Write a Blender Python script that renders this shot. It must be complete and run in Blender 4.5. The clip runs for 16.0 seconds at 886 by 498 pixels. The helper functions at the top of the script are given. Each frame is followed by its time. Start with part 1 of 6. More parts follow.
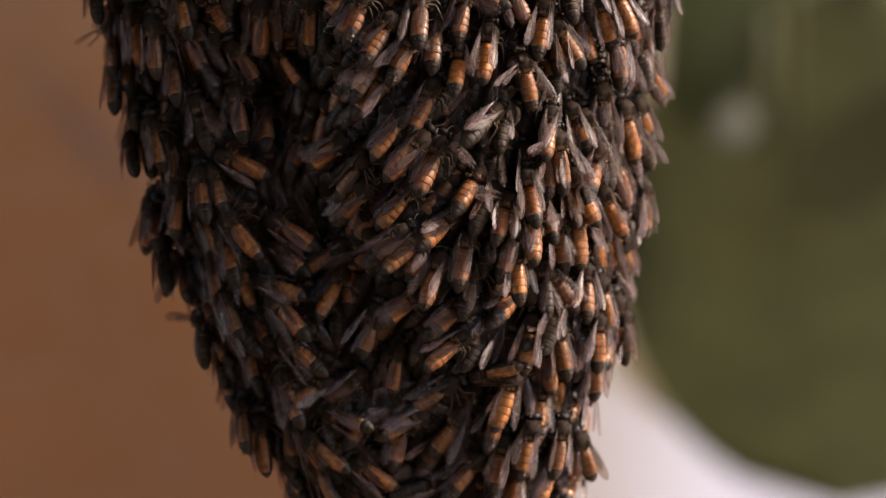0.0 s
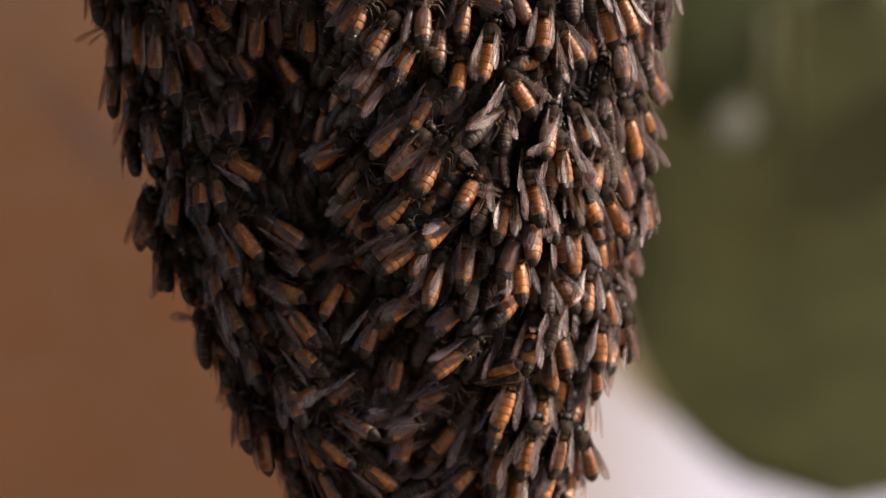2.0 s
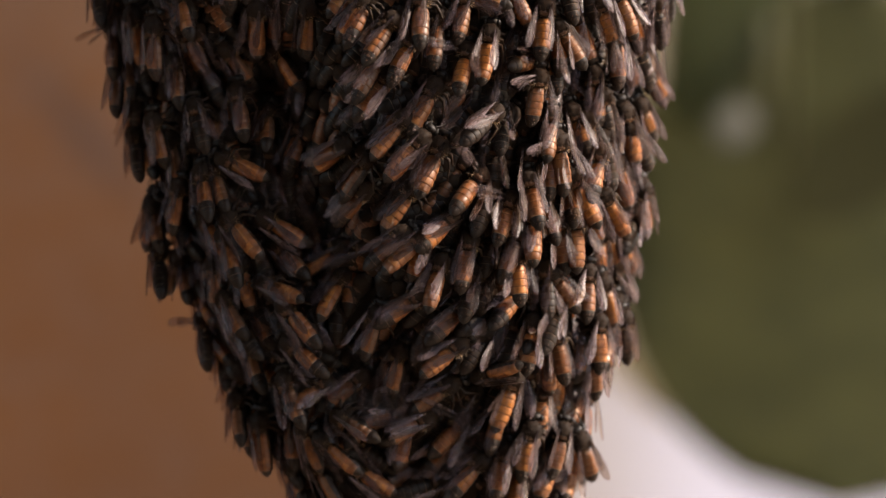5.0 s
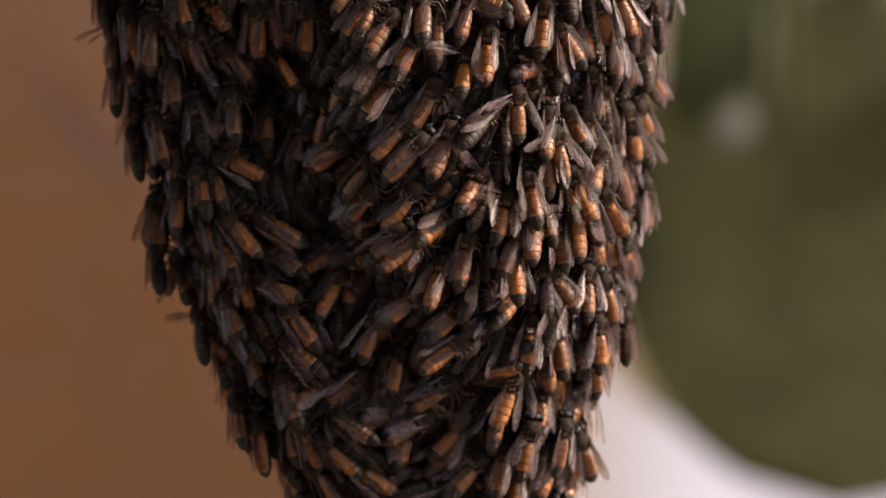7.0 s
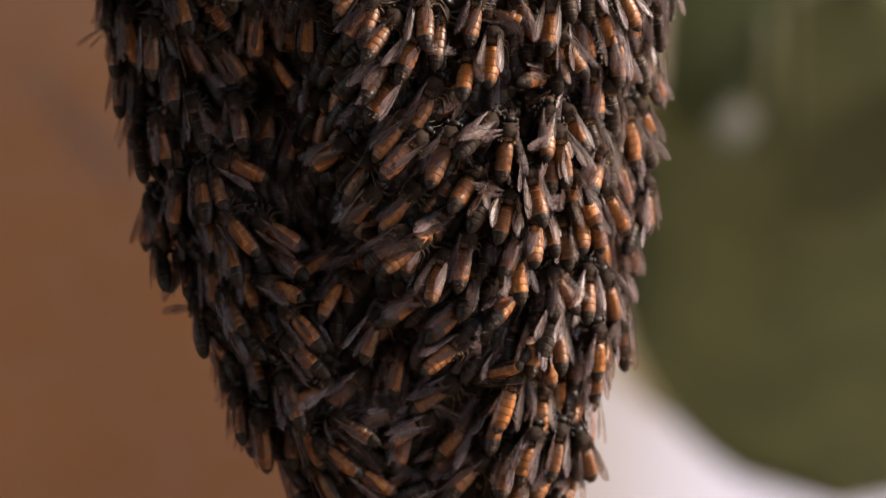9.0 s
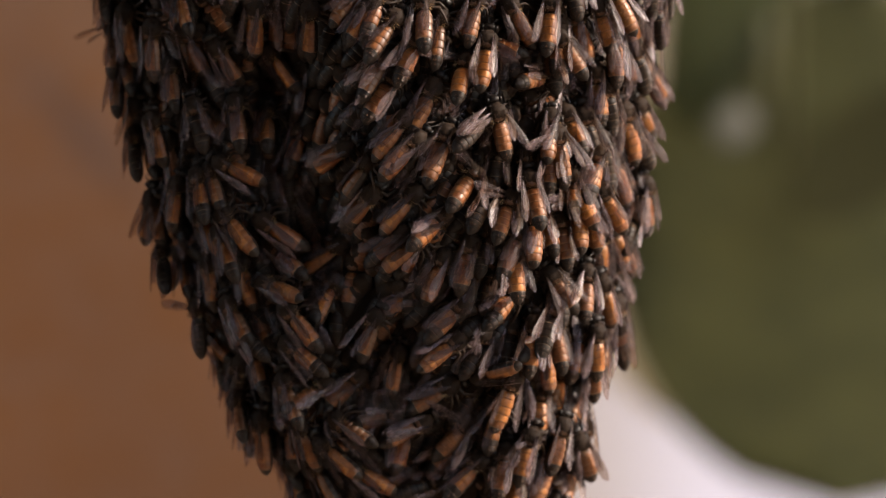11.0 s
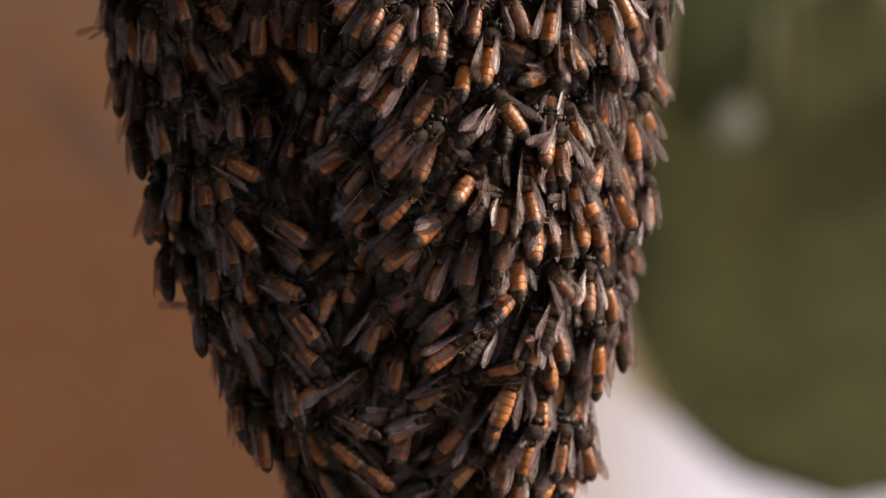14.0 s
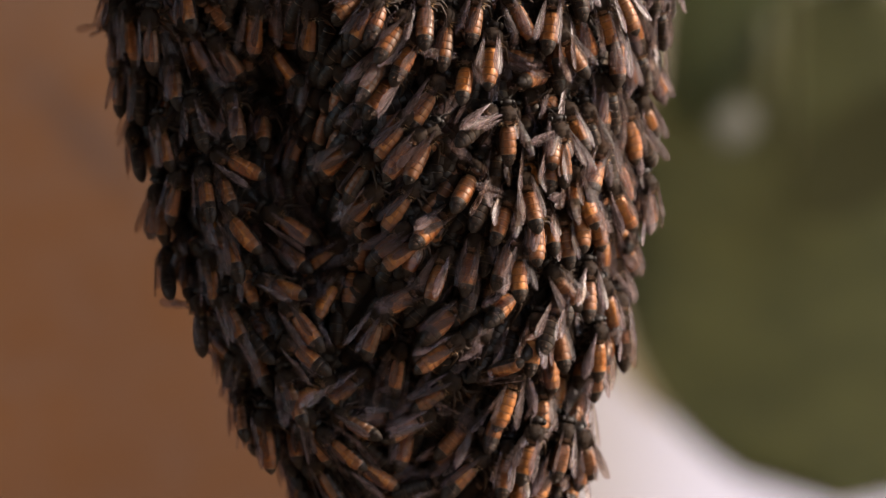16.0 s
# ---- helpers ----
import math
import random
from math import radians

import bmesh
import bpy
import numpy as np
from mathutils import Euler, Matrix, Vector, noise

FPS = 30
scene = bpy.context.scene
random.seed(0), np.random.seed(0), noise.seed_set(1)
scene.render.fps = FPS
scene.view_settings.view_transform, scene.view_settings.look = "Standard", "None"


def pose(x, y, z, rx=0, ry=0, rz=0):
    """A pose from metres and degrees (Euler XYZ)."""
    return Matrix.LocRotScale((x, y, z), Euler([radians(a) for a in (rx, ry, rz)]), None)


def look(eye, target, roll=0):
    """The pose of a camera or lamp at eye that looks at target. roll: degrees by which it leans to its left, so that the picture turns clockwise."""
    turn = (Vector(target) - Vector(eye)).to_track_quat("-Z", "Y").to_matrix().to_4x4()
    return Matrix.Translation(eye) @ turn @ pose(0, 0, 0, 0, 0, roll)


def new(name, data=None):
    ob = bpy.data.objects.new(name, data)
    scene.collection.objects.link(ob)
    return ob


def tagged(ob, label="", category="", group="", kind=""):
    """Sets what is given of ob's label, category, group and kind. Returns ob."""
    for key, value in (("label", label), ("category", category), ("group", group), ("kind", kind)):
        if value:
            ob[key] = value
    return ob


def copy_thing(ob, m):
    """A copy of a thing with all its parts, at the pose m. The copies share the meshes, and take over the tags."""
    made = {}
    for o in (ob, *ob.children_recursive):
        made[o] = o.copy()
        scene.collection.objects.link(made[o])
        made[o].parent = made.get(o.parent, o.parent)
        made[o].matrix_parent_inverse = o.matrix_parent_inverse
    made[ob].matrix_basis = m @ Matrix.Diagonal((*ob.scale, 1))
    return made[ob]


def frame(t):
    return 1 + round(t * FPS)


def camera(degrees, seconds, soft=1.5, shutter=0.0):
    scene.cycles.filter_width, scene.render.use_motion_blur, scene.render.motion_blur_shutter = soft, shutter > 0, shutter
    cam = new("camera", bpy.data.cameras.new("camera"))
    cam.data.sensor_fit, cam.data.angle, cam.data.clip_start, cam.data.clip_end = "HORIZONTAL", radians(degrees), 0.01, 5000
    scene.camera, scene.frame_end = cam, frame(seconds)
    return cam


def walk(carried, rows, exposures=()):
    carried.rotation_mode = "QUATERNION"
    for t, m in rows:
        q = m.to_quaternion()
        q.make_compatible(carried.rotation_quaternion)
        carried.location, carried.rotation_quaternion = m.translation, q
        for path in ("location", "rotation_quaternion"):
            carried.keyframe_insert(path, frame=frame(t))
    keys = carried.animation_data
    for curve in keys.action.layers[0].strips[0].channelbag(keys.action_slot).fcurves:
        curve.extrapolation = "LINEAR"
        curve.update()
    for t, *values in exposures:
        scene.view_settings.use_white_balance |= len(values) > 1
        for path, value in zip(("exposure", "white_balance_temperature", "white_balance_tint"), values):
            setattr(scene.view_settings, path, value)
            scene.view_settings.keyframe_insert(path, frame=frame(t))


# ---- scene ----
CAM_Y = -1.4
cam = camera(8.0, 16.0, soft=1.3, shutter=0.5)
cam.data.dof.use_dof = True
cam.data.dof.focus_distance = 1.357
cam.data.dof.aperture_fstop = 10.0
walk(cam, [(0.0, pose(0, CAM_Y, 3.0, 90, 0, 0)), (16.0, pose(0, CAM_Y, 3.0, 90, 0, 0))], exposures=[(0.0, 1.46, 6850, 14), (16.0, 1.46, 6850, 14)])

# ---- light: a low sun from the side, open sky ----
SUN_TURN, SUN_HIGH = radians(98), radians(33)
world = bpy.data.worlds.new("world")
scene.world = world
world.use_nodes = True
sky = world.node_tree.nodes.new("ShaderNodeTexSky")
sky.sky_type, sky.sun_disc = "NISHITA", False
sky.sun_elevation, sky.sun_rotation = SUN_HIGH, SUN_TURN
world.node_tree.links.new(sky.outputs[0], world.node_tree.nodes["Background"].inputs[0])
world.node_tree.nodes["Background"].inputs[1].default_value = 0.130
sun_way = Vector((math.sin(SUN_TURN) * math.cos(SUN_HIGH), math.cos(SUN_TURN) * math.cos(SUN_HIGH), math.sin(SUN_HIGH)))
sun = new("sun", bpy.data.lights.new("sun", "SUN"))
sun.data.energy, sun.data.angle, sun.data.color = 3.5, radians(1.0), (1.0, 0.88, 0.76)
sun.matrix_world = look(Vector((0, 0, 3)) + 6 * sun_way, (0, 0, 3))


# ---- materials ----
def node(mat, kind, **values):
    n = mat.node_tree.nodes.new(kind)
    for key, v in values.items():
        n.inputs[key.replace("_", " ")].default_value = v
    return n


def ramp(mat, source, stops):
    r = mat.node_tree.nodes.new("ShaderNodeValToRGB")
    mat.node_tree.links.new(source, r.inputs[0])
    while len(r.color_ramp.elements) < len(stops):
        r.color_ramp.elements.new(0.5)
    for e, (p, c) in zip(r.color_ramp.elements, stops):
        e.position, e.color = p, (*c, 1)
    return r


def surface(name, dark, light, rough, grain, relief=0.2, depth=0.0002, spread=0.35, coat=0.0, spec=0.5, detail=6.0):
    """A rough natural surface: two scales of noise between two colours, tinted object by object, with a fine bump."""
    mat = bpy.data.materials.new(name)
    mat.use_nodes = True
    t, b = mat.node_tree, mat.node_tree.nodes["Principled BSDF"]
    place = t.nodes.new("ShaderNodeTexCoord")
    big = node(mat, "ShaderNodeTexNoise", Scale=grain * 0.12, Detail=3.0)
    fine = node(mat, "ShaderNodeTexNoise", Scale=grain, Detail=detail)
    for n in (big, fine):
        t.links.new(place.outputs["Object"], n.inputs["Vector"])
    both = t.nodes.new("ShaderNodeMath")
    both.operation = "MULTIPLY_ADD"
    t.links.new(big.outputs[0], both.inputs[0])
    both.inputs[1].default_value = 0.6
    half = t.nodes.new("ShaderNodeMath")
    half.operation = "MULTIPLY"
    half.inputs[1].default_value = 0.4
    t.links.new(fine.outputs[0], half.inputs[0])
    t.links.new(half.outputs[0], both.inputs[2])
    colour = ramp(mat, both.outputs[0], [(0.35, dark), (0.65, light)])
    info, island = t.nodes.new("ShaderNodeObjectInfo"), t.nodes.new("ShaderNodeNewGeometry")
    mixed = t.nodes.new("ShaderNodeMath")
    mixed.operation = "ADD"
    t.links.new(info.outputs["Random"], mixed.inputs[0])
    t.links.new(island.outputs["Random Per Island"], mixed.inputs[1])
    level = t.nodes.new("ShaderNodeMapRange")
    level.inputs["From Max"].default_value = 2.0
    level.inputs["To Min"].default_value, level.inputs["To Max"].default_value = 1 - spread, 1 + spread
    t.links.new(mixed.outputs[0], level.inputs["Value"])
    tint = t.nodes.new("ShaderNodeHueSaturation")
    t.links.new(colour.outputs[0], tint.inputs["Color"])
    t.links.new(level.outputs[0], tint.inputs["Value"])
    t.links.new(tint.outputs[0], b.inputs["Base Color"])
    gloss = ramp(mat, fine.outputs[0], [(0.3, (rough * 0.8,) * 3), (0.7, (min(1, rough * 1.25),) * 3)])
    t.links.new(gloss.outputs[0], b.inputs["Roughness"])
    b.inputs["Coat Weight"].default_value = coat
    b.inputs["Coat Roughness"].default_value = 0.25
    b.inputs["Specular IOR Level"].default_value = spec
    bump = node(mat, "ShaderNodeBump", Strength=relief, Distance=depth)
    t.links.new(fine.outputs[0], bump.inputs["Height"])
    t.links.new(bump.outputs[0], b.inputs["Normal"])
    return mat


AMBER = surface("amber_chitin", (0.045, 0.0150, 0.0042), (0.385, 0.146, 0.033), 0.42, 1000, 0.5, spread=0.75, coat=0.1)
BLACK = surface("black_chitin", (0.0075, 0.0055, 0.0045), (0.019, 0.0125, 0.009), 0.5, 900, 0.25, spread=0.4, coat=0.0, spec=0.28)
BROWN = surface("brown_chitin", (0.05, 0.022, 0.010), (0.12, 0.052, 0.022), 0.42, 900, 0.25)
RUST = surface("rust_chitin", (0.05, 0.0165, 0.005), (0.22, 0.076, 0.021), 0.45, 900, 0.25, spread=0.4)
HONEY = surface("honey_plate_edge", (0.11, 0.046, 0.018), (0.38, 0.175, 0.075), 0.45, 1300, 0.3, spread=0.4)
PALE = surface("pale_hair_band", (0.15, 0.095, 0.06), (0.34, 0.24, 0.16), 0.6, 1500, 0.4)
DUSTY = surface("thin_hair_band", (0.05, 0.034, 0.024), (0.16, 0.11, 0.075), 0.6, 1500, 0.4)
LIMB = surface("dark_leg_chitin", (0.012, 0.0075, 0.005), (0.036, 0.019, 0.010), 0.55, 900, 0.25, spec=0.25)
HAIR = surface("golden_hair", (0.09, 0.048, 0.019), (0.24, 0.14, 0.06), 0.5, 1500, 0.1)
FUR = surface("brown_fur", (0.008, 0.005, 0.0034), (0.030, 0.0155, 0.0072), 0.8, 1800, 0.35, 0.0003, spec=0.2)
EYE = surface("eye", (0.006, 0.005, 0.004), (0.014, 0.011, 0.009), 0.4, 3000, 0.2, spec=0.3)
VEIN = surface("wing_vein", (0.022, 0.014, 0.011), (0.05, 0.034, 0.028), 0.55, 1500, 0.1, spec=0.25)
# near-black core colour stands in for shade between the bees
GAP_DARK = surface("dark_wax", (0.010, 0.0075, 0.006), (0.028, 0.02, 0.014), 0.7, 300, 0.5, 0.001)


def wing_film():
    """Smoky clear membrane: partly see-through, partly glossy, with a fine crinkle."""
    mat = bpy.data.materials.new("wing_membrane")
    mat.use_nodes = True
    t, b = mat.node_tree, mat.node_tree.nodes["Principled BSDF"]
    place = t.nodes.new("ShaderNodeTexCoord")
    n = node(mat, "ShaderNodeTexNoise", Scale=1000.0, Detail=5.0)
    long = t.nodes.new("ShaderNodeMapping")
    long.inputs["Scale"].default_value = (1.0, 0.3, 1.0)
    t.links.new(place.outputs["Object"], long.inputs[0])
    t.links.new(long.outputs[0], n.inputs["Vector"])
    colour = ramp(mat, n.outputs[0], [(0.34, (0.065, 0.046, 0.044)), (0.66, (0.235, 0.168, 0.175))])
    t.links.new(colour.outputs[0], b.inputs["Base Color"])
    b.inputs["Roughness"].default_value = 0.42
    b.inputs["Specular IOR Level"].default_value = 0.42
    bump = node(mat, "ShaderNodeBump", Strength=0.3, Distance=0.0002)
    t.links.new(n.outputs[0], bump.inputs["Height"])
    t.links.new(bump.outputs[0], b.inputs["Normal"])
    clear = t.nodes.new("ShaderNodeBsdfTransparent")
    clear.inputs[0].default_value = (0.88, 0.76, 0.64, 1)
    mix = t.nodes.new("ShaderNodeMixShader")
    info = t.nodes.new("ShaderNodeObjectInfo")
    share = t.nodes.new("ShaderNodeMapRange")
    share.inputs["To Min"].default_value, share.inputs["To Max"].default_value = 0.16, 0.66
    few = t.nodes.new("ShaderNodeMath")
    few.operation = "POWER"
    few.inputs[1].default_value = 1.5
    t.links.new(info.outputs["Random"], few.inputs[0])
    t.links.new(few.outputs[0], share.inputs["Value"])
    t.links.new(share.outputs[0], mix.inputs[0])
    t.links.new(clear.outputs[0], mix.inputs[1])
    t.links.new(b.outputs[0], mix.inputs[2])
    t.links.new(mix.outputs[0], t.nodes["Material Output"].inputs[0])
    return mat


FILM = wing_film()
PLASTER = surface("brown_plaster", (0.069, 0.0228, 0.0030), (0.097, 0.0348, 0.0058), 0.85, 60, 0.3, 0.002, 0.0)


def weathered(mat, low, high, grey):
    """Bleached, greyer plaster above, with an uneven border."""
    t, b = mat.node_tree, mat.node_tree.nodes["Principled BSDF"]
    place, cut = t.nodes.new("ShaderNodeTexCoord"), t.nodes.new("ShaderNodeSeparateXYZ")
    t.links.new(place.outputs["Object"], cut.inputs[0])
    n = node(mat, "ShaderNodeTexNoise", Scale=9.0, Detail=4.0)
    t.links.new(place.outputs["Object"], n.inputs["Vector"])
    add = t.nodes.new("ShaderNodeMath")
    add.operation = "MULTIPLY_ADD"
    add.inputs[1].default_value = 0.12
    t.links.new(n.outputs[0], add.inputs[0])
    t.links.new(cut.outputs["Z"], add.inputs[2])
    span = t.nodes.new("ShaderNodeMapRange")
    span.inputs["From Min"].default_value, span.inputs["From Max"].default_value = low, high
    t.links.new(add.outputs[0], span.inputs["Value"])
    mix = t.nodes.new("ShaderNodeMix")
    mix.data_type = "RGBA"
    t.links.new(span.outputs[0], mix.inputs["Factor"])
    t.links.new(b.inputs["Base Color"].links[0].from_socket, mix.inputs[6])
    mix.inputs[7].default_value = (*grey, 1)
    # a soft dark streak, aslant
    spot = t.nodes.new("ShaderNodeMapping")
    spot.vector_type = "TEXTURE"
    spot.inputs["Location"].default_value = (-0.119, 0, 3.038)
    spot.inputs["Rotation"].default_value = (0, radians(49), 0)
    spot.inputs["Scale"].default_value = (0.044, 1, 0.012)
    t.links.new(place.outputs["Object"], spot.inputs[0])
    blot = t.nodes.new("ShaderNodeTexGradient")
    blot.gradient_type = "SPHERICAL"
    t.links.new(spot.outputs[0], blot.inputs[0])
    weak = t.nodes.new("ShaderNodeMath")
    weak.operation = "MULTIPLY"
    weak.inputs[1].default_value = 0.95
    t.links.new(blot.outputs[1], weak.inputs[0])
    dark_streak = t.nodes.new("ShaderNodeMix")
    dark_streak.data_type = "RGBA"
    t.links.new(weak.outputs[0], dark_streak.inputs["Factor"])
    t.links.new(mix.outputs[2], dark_streak.inputs[6])
    dark_streak.inputs[7].default_value = (0.05, 0.022, 0.012, 1)
    t.links.new(dark_streak.outputs[2], b.inputs["Base Color"])


weathered(PLASTER, 3.05, 3.28, (0.126, 0.070, 0.042))
PALE_WALL = surface("pale_plaster", (0.218, 0.216, 0.258), (0.28, 0.277, 0.33), 0.85, 20, 0.3, 0.003, 0.0)


def tan_fade(mat, plain_end, tan_end, colour):
    """A tan tone that fades out along the wall, with an uneven border."""
    t, b = mat.node_tree, mat.node_tree.nodes["Principled BSDF"]
    place, cut = t.nodes.new("ShaderNodeTexCoord"), t.nodes.new("ShaderNodeSeparateXYZ")
    t.links.new(place.outputs["Object"], cut.inputs[0])
    n = node(mat, "ShaderNodeTexNoise", Scale=5.0, Detail=4.0)
    t.links.new(place.outputs["Object"], n.inputs["Vector"])
    add = t.nodes.new("ShaderNodeMath")
    add.operation = "MULTIPLY_ADD"
    add.inputs[1].default_value = 0.10
    t.links.new(n.outputs[0], add.inputs[0])
    t.links.new(cut.outputs["X"], add.inputs[2])
    span = t.nodes.new("ShaderNodeMapRange")
    span.inputs["From Min"].default_value, span.inputs["From Max"].default_value = tan_end, plain_end
    span.inputs["To Min"].default_value, span.inputs["To Max"].default_value = 1.0, 0.0
    t.links.new(add.outputs[0], span.inputs["Value"])
    mix = t.nodes.new("ShaderNodeMix")
    mix.data_type = "RGBA"
    t.links.new(span.outputs[0], mix.inputs["Factor"])
    t.links.new(b.inputs["Base Color"].links[0].from_socket, mix.inputs[6])
    mix.inputs[7].default_value = (*colour, 1)
    t.links.new(mix.outputs[2], b.inputs["Base Color"])


tan_fade(PALE_WALL, -0.80, -1.0, (0.165, 0.148, 0.145))
SOIL = surface("dry_soil", (0.16, 0.11, 0.07), (0.28, 0.21, 0.14), 0.9, 6, 0.5, 0.02, 0.0)
LEAF = surface("leaf_green", (0.0190, 0.0205, 0.0062), (0.0440, 0.0445, 0.0138), 0.7, 210, 0.3, 0.001, 0.25, spec=0.12)
BROWNED = surface("browned_leaf", (0.019, 0.0182, 0.006), (0.027, 0.0260, 0.0078), 0.7, 60, 0.3, 0.001, 0.2, spec=0.08)
RIB = surface("leaf_rib", (0.06, 0.062, 0.022), (0.085, 0.085, 0.034), 0.5, 80, 0.2, 0.001, 0.1)
YOUNG = surface("young_leaf", (0.037, 0.044, 0.0082), (0.055, 0.062, 0.013), 0.5, 60, 0.3, 0.001, 0.2)
SCRAP = surface("grey_dead_leaf", (0.031, 0.030, 0.016), (0.044, 0.041, 0.024), 0.6, 50, 0.3, 0.001, 0.1)
DRY = surface("dry_leaf", (0.20, 0.175, 0.115), (0.30, 0.26, 0.175), 0.6, 50, 0.3, 0.001, 0.1)
BARK = surface("grey_brown_bark", (0.05, 0.035, 0.022), (0.13, 0.09, 0.06), 0.85, 60, 0.6, 0.004, 0.1)


# ---- mesh helpers ----
def mesh_of(name, verts, faces, mats, picks=None, smooth=True):
    me = bpy.data.meshes.new(name)
    me.from_pydata([tuple(v) for v in verts], [], faces)
    for m in mats:
        me.materials.append(m)
    if picks:
        me.polygons.foreach_set("material_index", picks)
    me.polygons.foreach_set("use_smooth", [smooth] * len(me.polygons))
    me.update()
    return me


def part(name, me, parent, label=""):
    ob = new(name, me)
    ob.parent = parent
    return tagged(ob, label)


def rings(stops, sides, cap=True):
    """A body of revolution along y: stops of (y, half width, half height, rise, material)."""
    verts, faces, picks = [], [], []
    for y, rx, rz, up, _ in stops:
        for i in range(sides):
            a = 2 * math.pi * i / sides
            verts.append((rx * math.cos(a), y, up + rz * math.sin(a)))
    for k in range(len(stops) - 1):
        for i in range(sides):
            j = (i + 1) % sides
            faces.append((k * sides + i, (k + 1) * sides + i, (k + 1) * sides + j, k * sides + j))
            picks.append(stops[k][4])
    if cap:
        faces.append(tuple(range(sides)))
        faces.append(tuple(reversed(range((len(stops) - 1) * sides, len(stops) * sides))))
        picks += [stops[0][4], stops[-2][4]]
    return verts, faces, picks


def join(*bits):
    verts, faces, picks = [], [], []
    for v, f, p in bits:
        k = len(verts)
        verts += [Vector(q) for q in v]
        faces += [tuple(i + k for i in q) for q in f]
        picks += p
    return verts, faces, picks


def tube(points, radii, sides=5, pick=0):
    """A tapered tube along points."""
    verts, faces = [], []
    for k, p in enumerate(points):
        p = Vector(p)
        d = (Vector(points[min(k + 1, len(points) - 1)]) - Vector(points[max(k - 1, 0)])).normalized()
        u = d.cross(Vector((0.3, 0.2, 1))).normalized()
        w = d.cross(u)
        for i in range(sides):
            a = 2 * math.pi * i / sides
            verts.append(p + radii[k] * (math.cos(a) * u + math.sin(a) * w))
    for k in range(len(points) - 1):
        for i in range(sides):
            j = (i + 1) % sides
            faces.append((k * sides + i, k * sides + j, (k + 1) * sides + j, (k + 1) * sides + i))
    faces.append(tuple(range(sides)))
    faces.append(tuple(range((len(points) - 1) * sides, len(points) * sides)))
    return verts, faces, [pick] * len(faces)


MM = 0.001
# ---- the hanging cluster's outline: height above the camera's level and the two flanks, metres ----
EYE_Z = 3.0
FLANKS = [(0.500, -0.030, 0.030), (0.300, -0.095, 0.075), (0.130, -0.0850, 0.0560), (0.055, -0.0764, 0.0507), (0.043, -0.0739, 0.0495), (0.030, -0.0723, 0.0463),
          (0.0176, -0.0679, 0.0457), (0.005, -0.0642, 0.0451), (-0.005, -0.0618, 0.0413), (-0.014, -0.0592, 0.0394), (-0.020, -0.0548, 0.0392),
          (-0.026, -0.0511, 0.0370), (-0.032, -0.0477, 0.0351), (-0.039, -0.0467, 0.0338), (-0.045, -0.0411, 0.0326), (-0.055, -0.0354, 0.0295),
          (-0.075, -0.0240, 0.0210), (-0.090, -0.0110, 0.0080)]
F_Z = np.array([r[0] for r in FLANKS][::-1])
F_L = np.array([r[1] for r in FLANKS][::-1])
F_R = np.array([r[2] for r in FLANKS][::-1])


def flanks(z, grow=0.0):
    """Left and right flank and the depth of the cluster's front, grown outwards."""
    h = z - EYE_Z
    left, right = float(np.interp(h, F_Z, F_L)) + 0.0066 - grow, float(np.interp(h, F_Z, F_R)) - 0.0058 + grow
    return left, right, 0.78 * 0.5 * (right - left)


def front(x, z, grow=0.0):
    """y of the cluster's front at x, z: an ellipse with two shallow hollows in the shaded side."""
    left, right, deep = flanks(z, grow)
    u = min(0.985, abs((x - 0.5 * (left + right)) / (0.5 * (right - left))))
    h = z - EYE_Z
    y = -deep * math.sqrt(1 - u ** 2.2)
    for cx, cz, d, sx, sz in ((-0.037, 0.034, 0.018, 0.014, 0.021), (-0.028, 0.003, 0.013, 0.013, 0.014), (-0.017, -0.022, 0.008, 0.014, 0.011), (-0.004, -0.047, 0.011, 0.018, 0.015)):
        y += d * math.exp(-((x - cx) / sx) ** 2 - ((h - cz) / sz) ** 2)
    return y


def outward(x, z, grow=0.0):
    """The normal of the cluster's front."""
    e = 0.002
    left, right, _ = flanks(z, grow)
    u = (x - 0.5 * (left + right)) / (0.5 * (right - left))
    nx = (front(x + e, z, grow) - front(x - e, z, grow)) / (2 * e)
    if abs(u) > 0.9:
        nx = math.copysign(1.6 + 16 * (min(1.05, abs(u)) - 0.9), u)
    nz = (front(x, z + e, grow) - front(x, z - e, grow)) / (2 * e)
    return Vector((max(-4, min(4, nx)), -1, max(-0.6, min(0.6, nz)))).normalized()

# ---- the setting ----
def slab(name, lo, hi, mat, label, grid=1):
    bm = bmesh.new()
    bmesh.ops.create_cube(bm, size=1)
    for v in bm.verts:
        v.co = Vector([lo[i] + (v.co[i] + 0.5) * (hi[i] - lo[i]) for i in range(3)])
    bmesh.ops.bevel(bm, geom=bm.edges[:], offset=0.01, segments=2, affect="EDGES")
    me = bpy.data.meshes.new(name)
    bm.to_mesh(me)
    bm.free()
    me.materials.append(mat)
    return tagged(new(name, me), label, "wall", kind="structure")


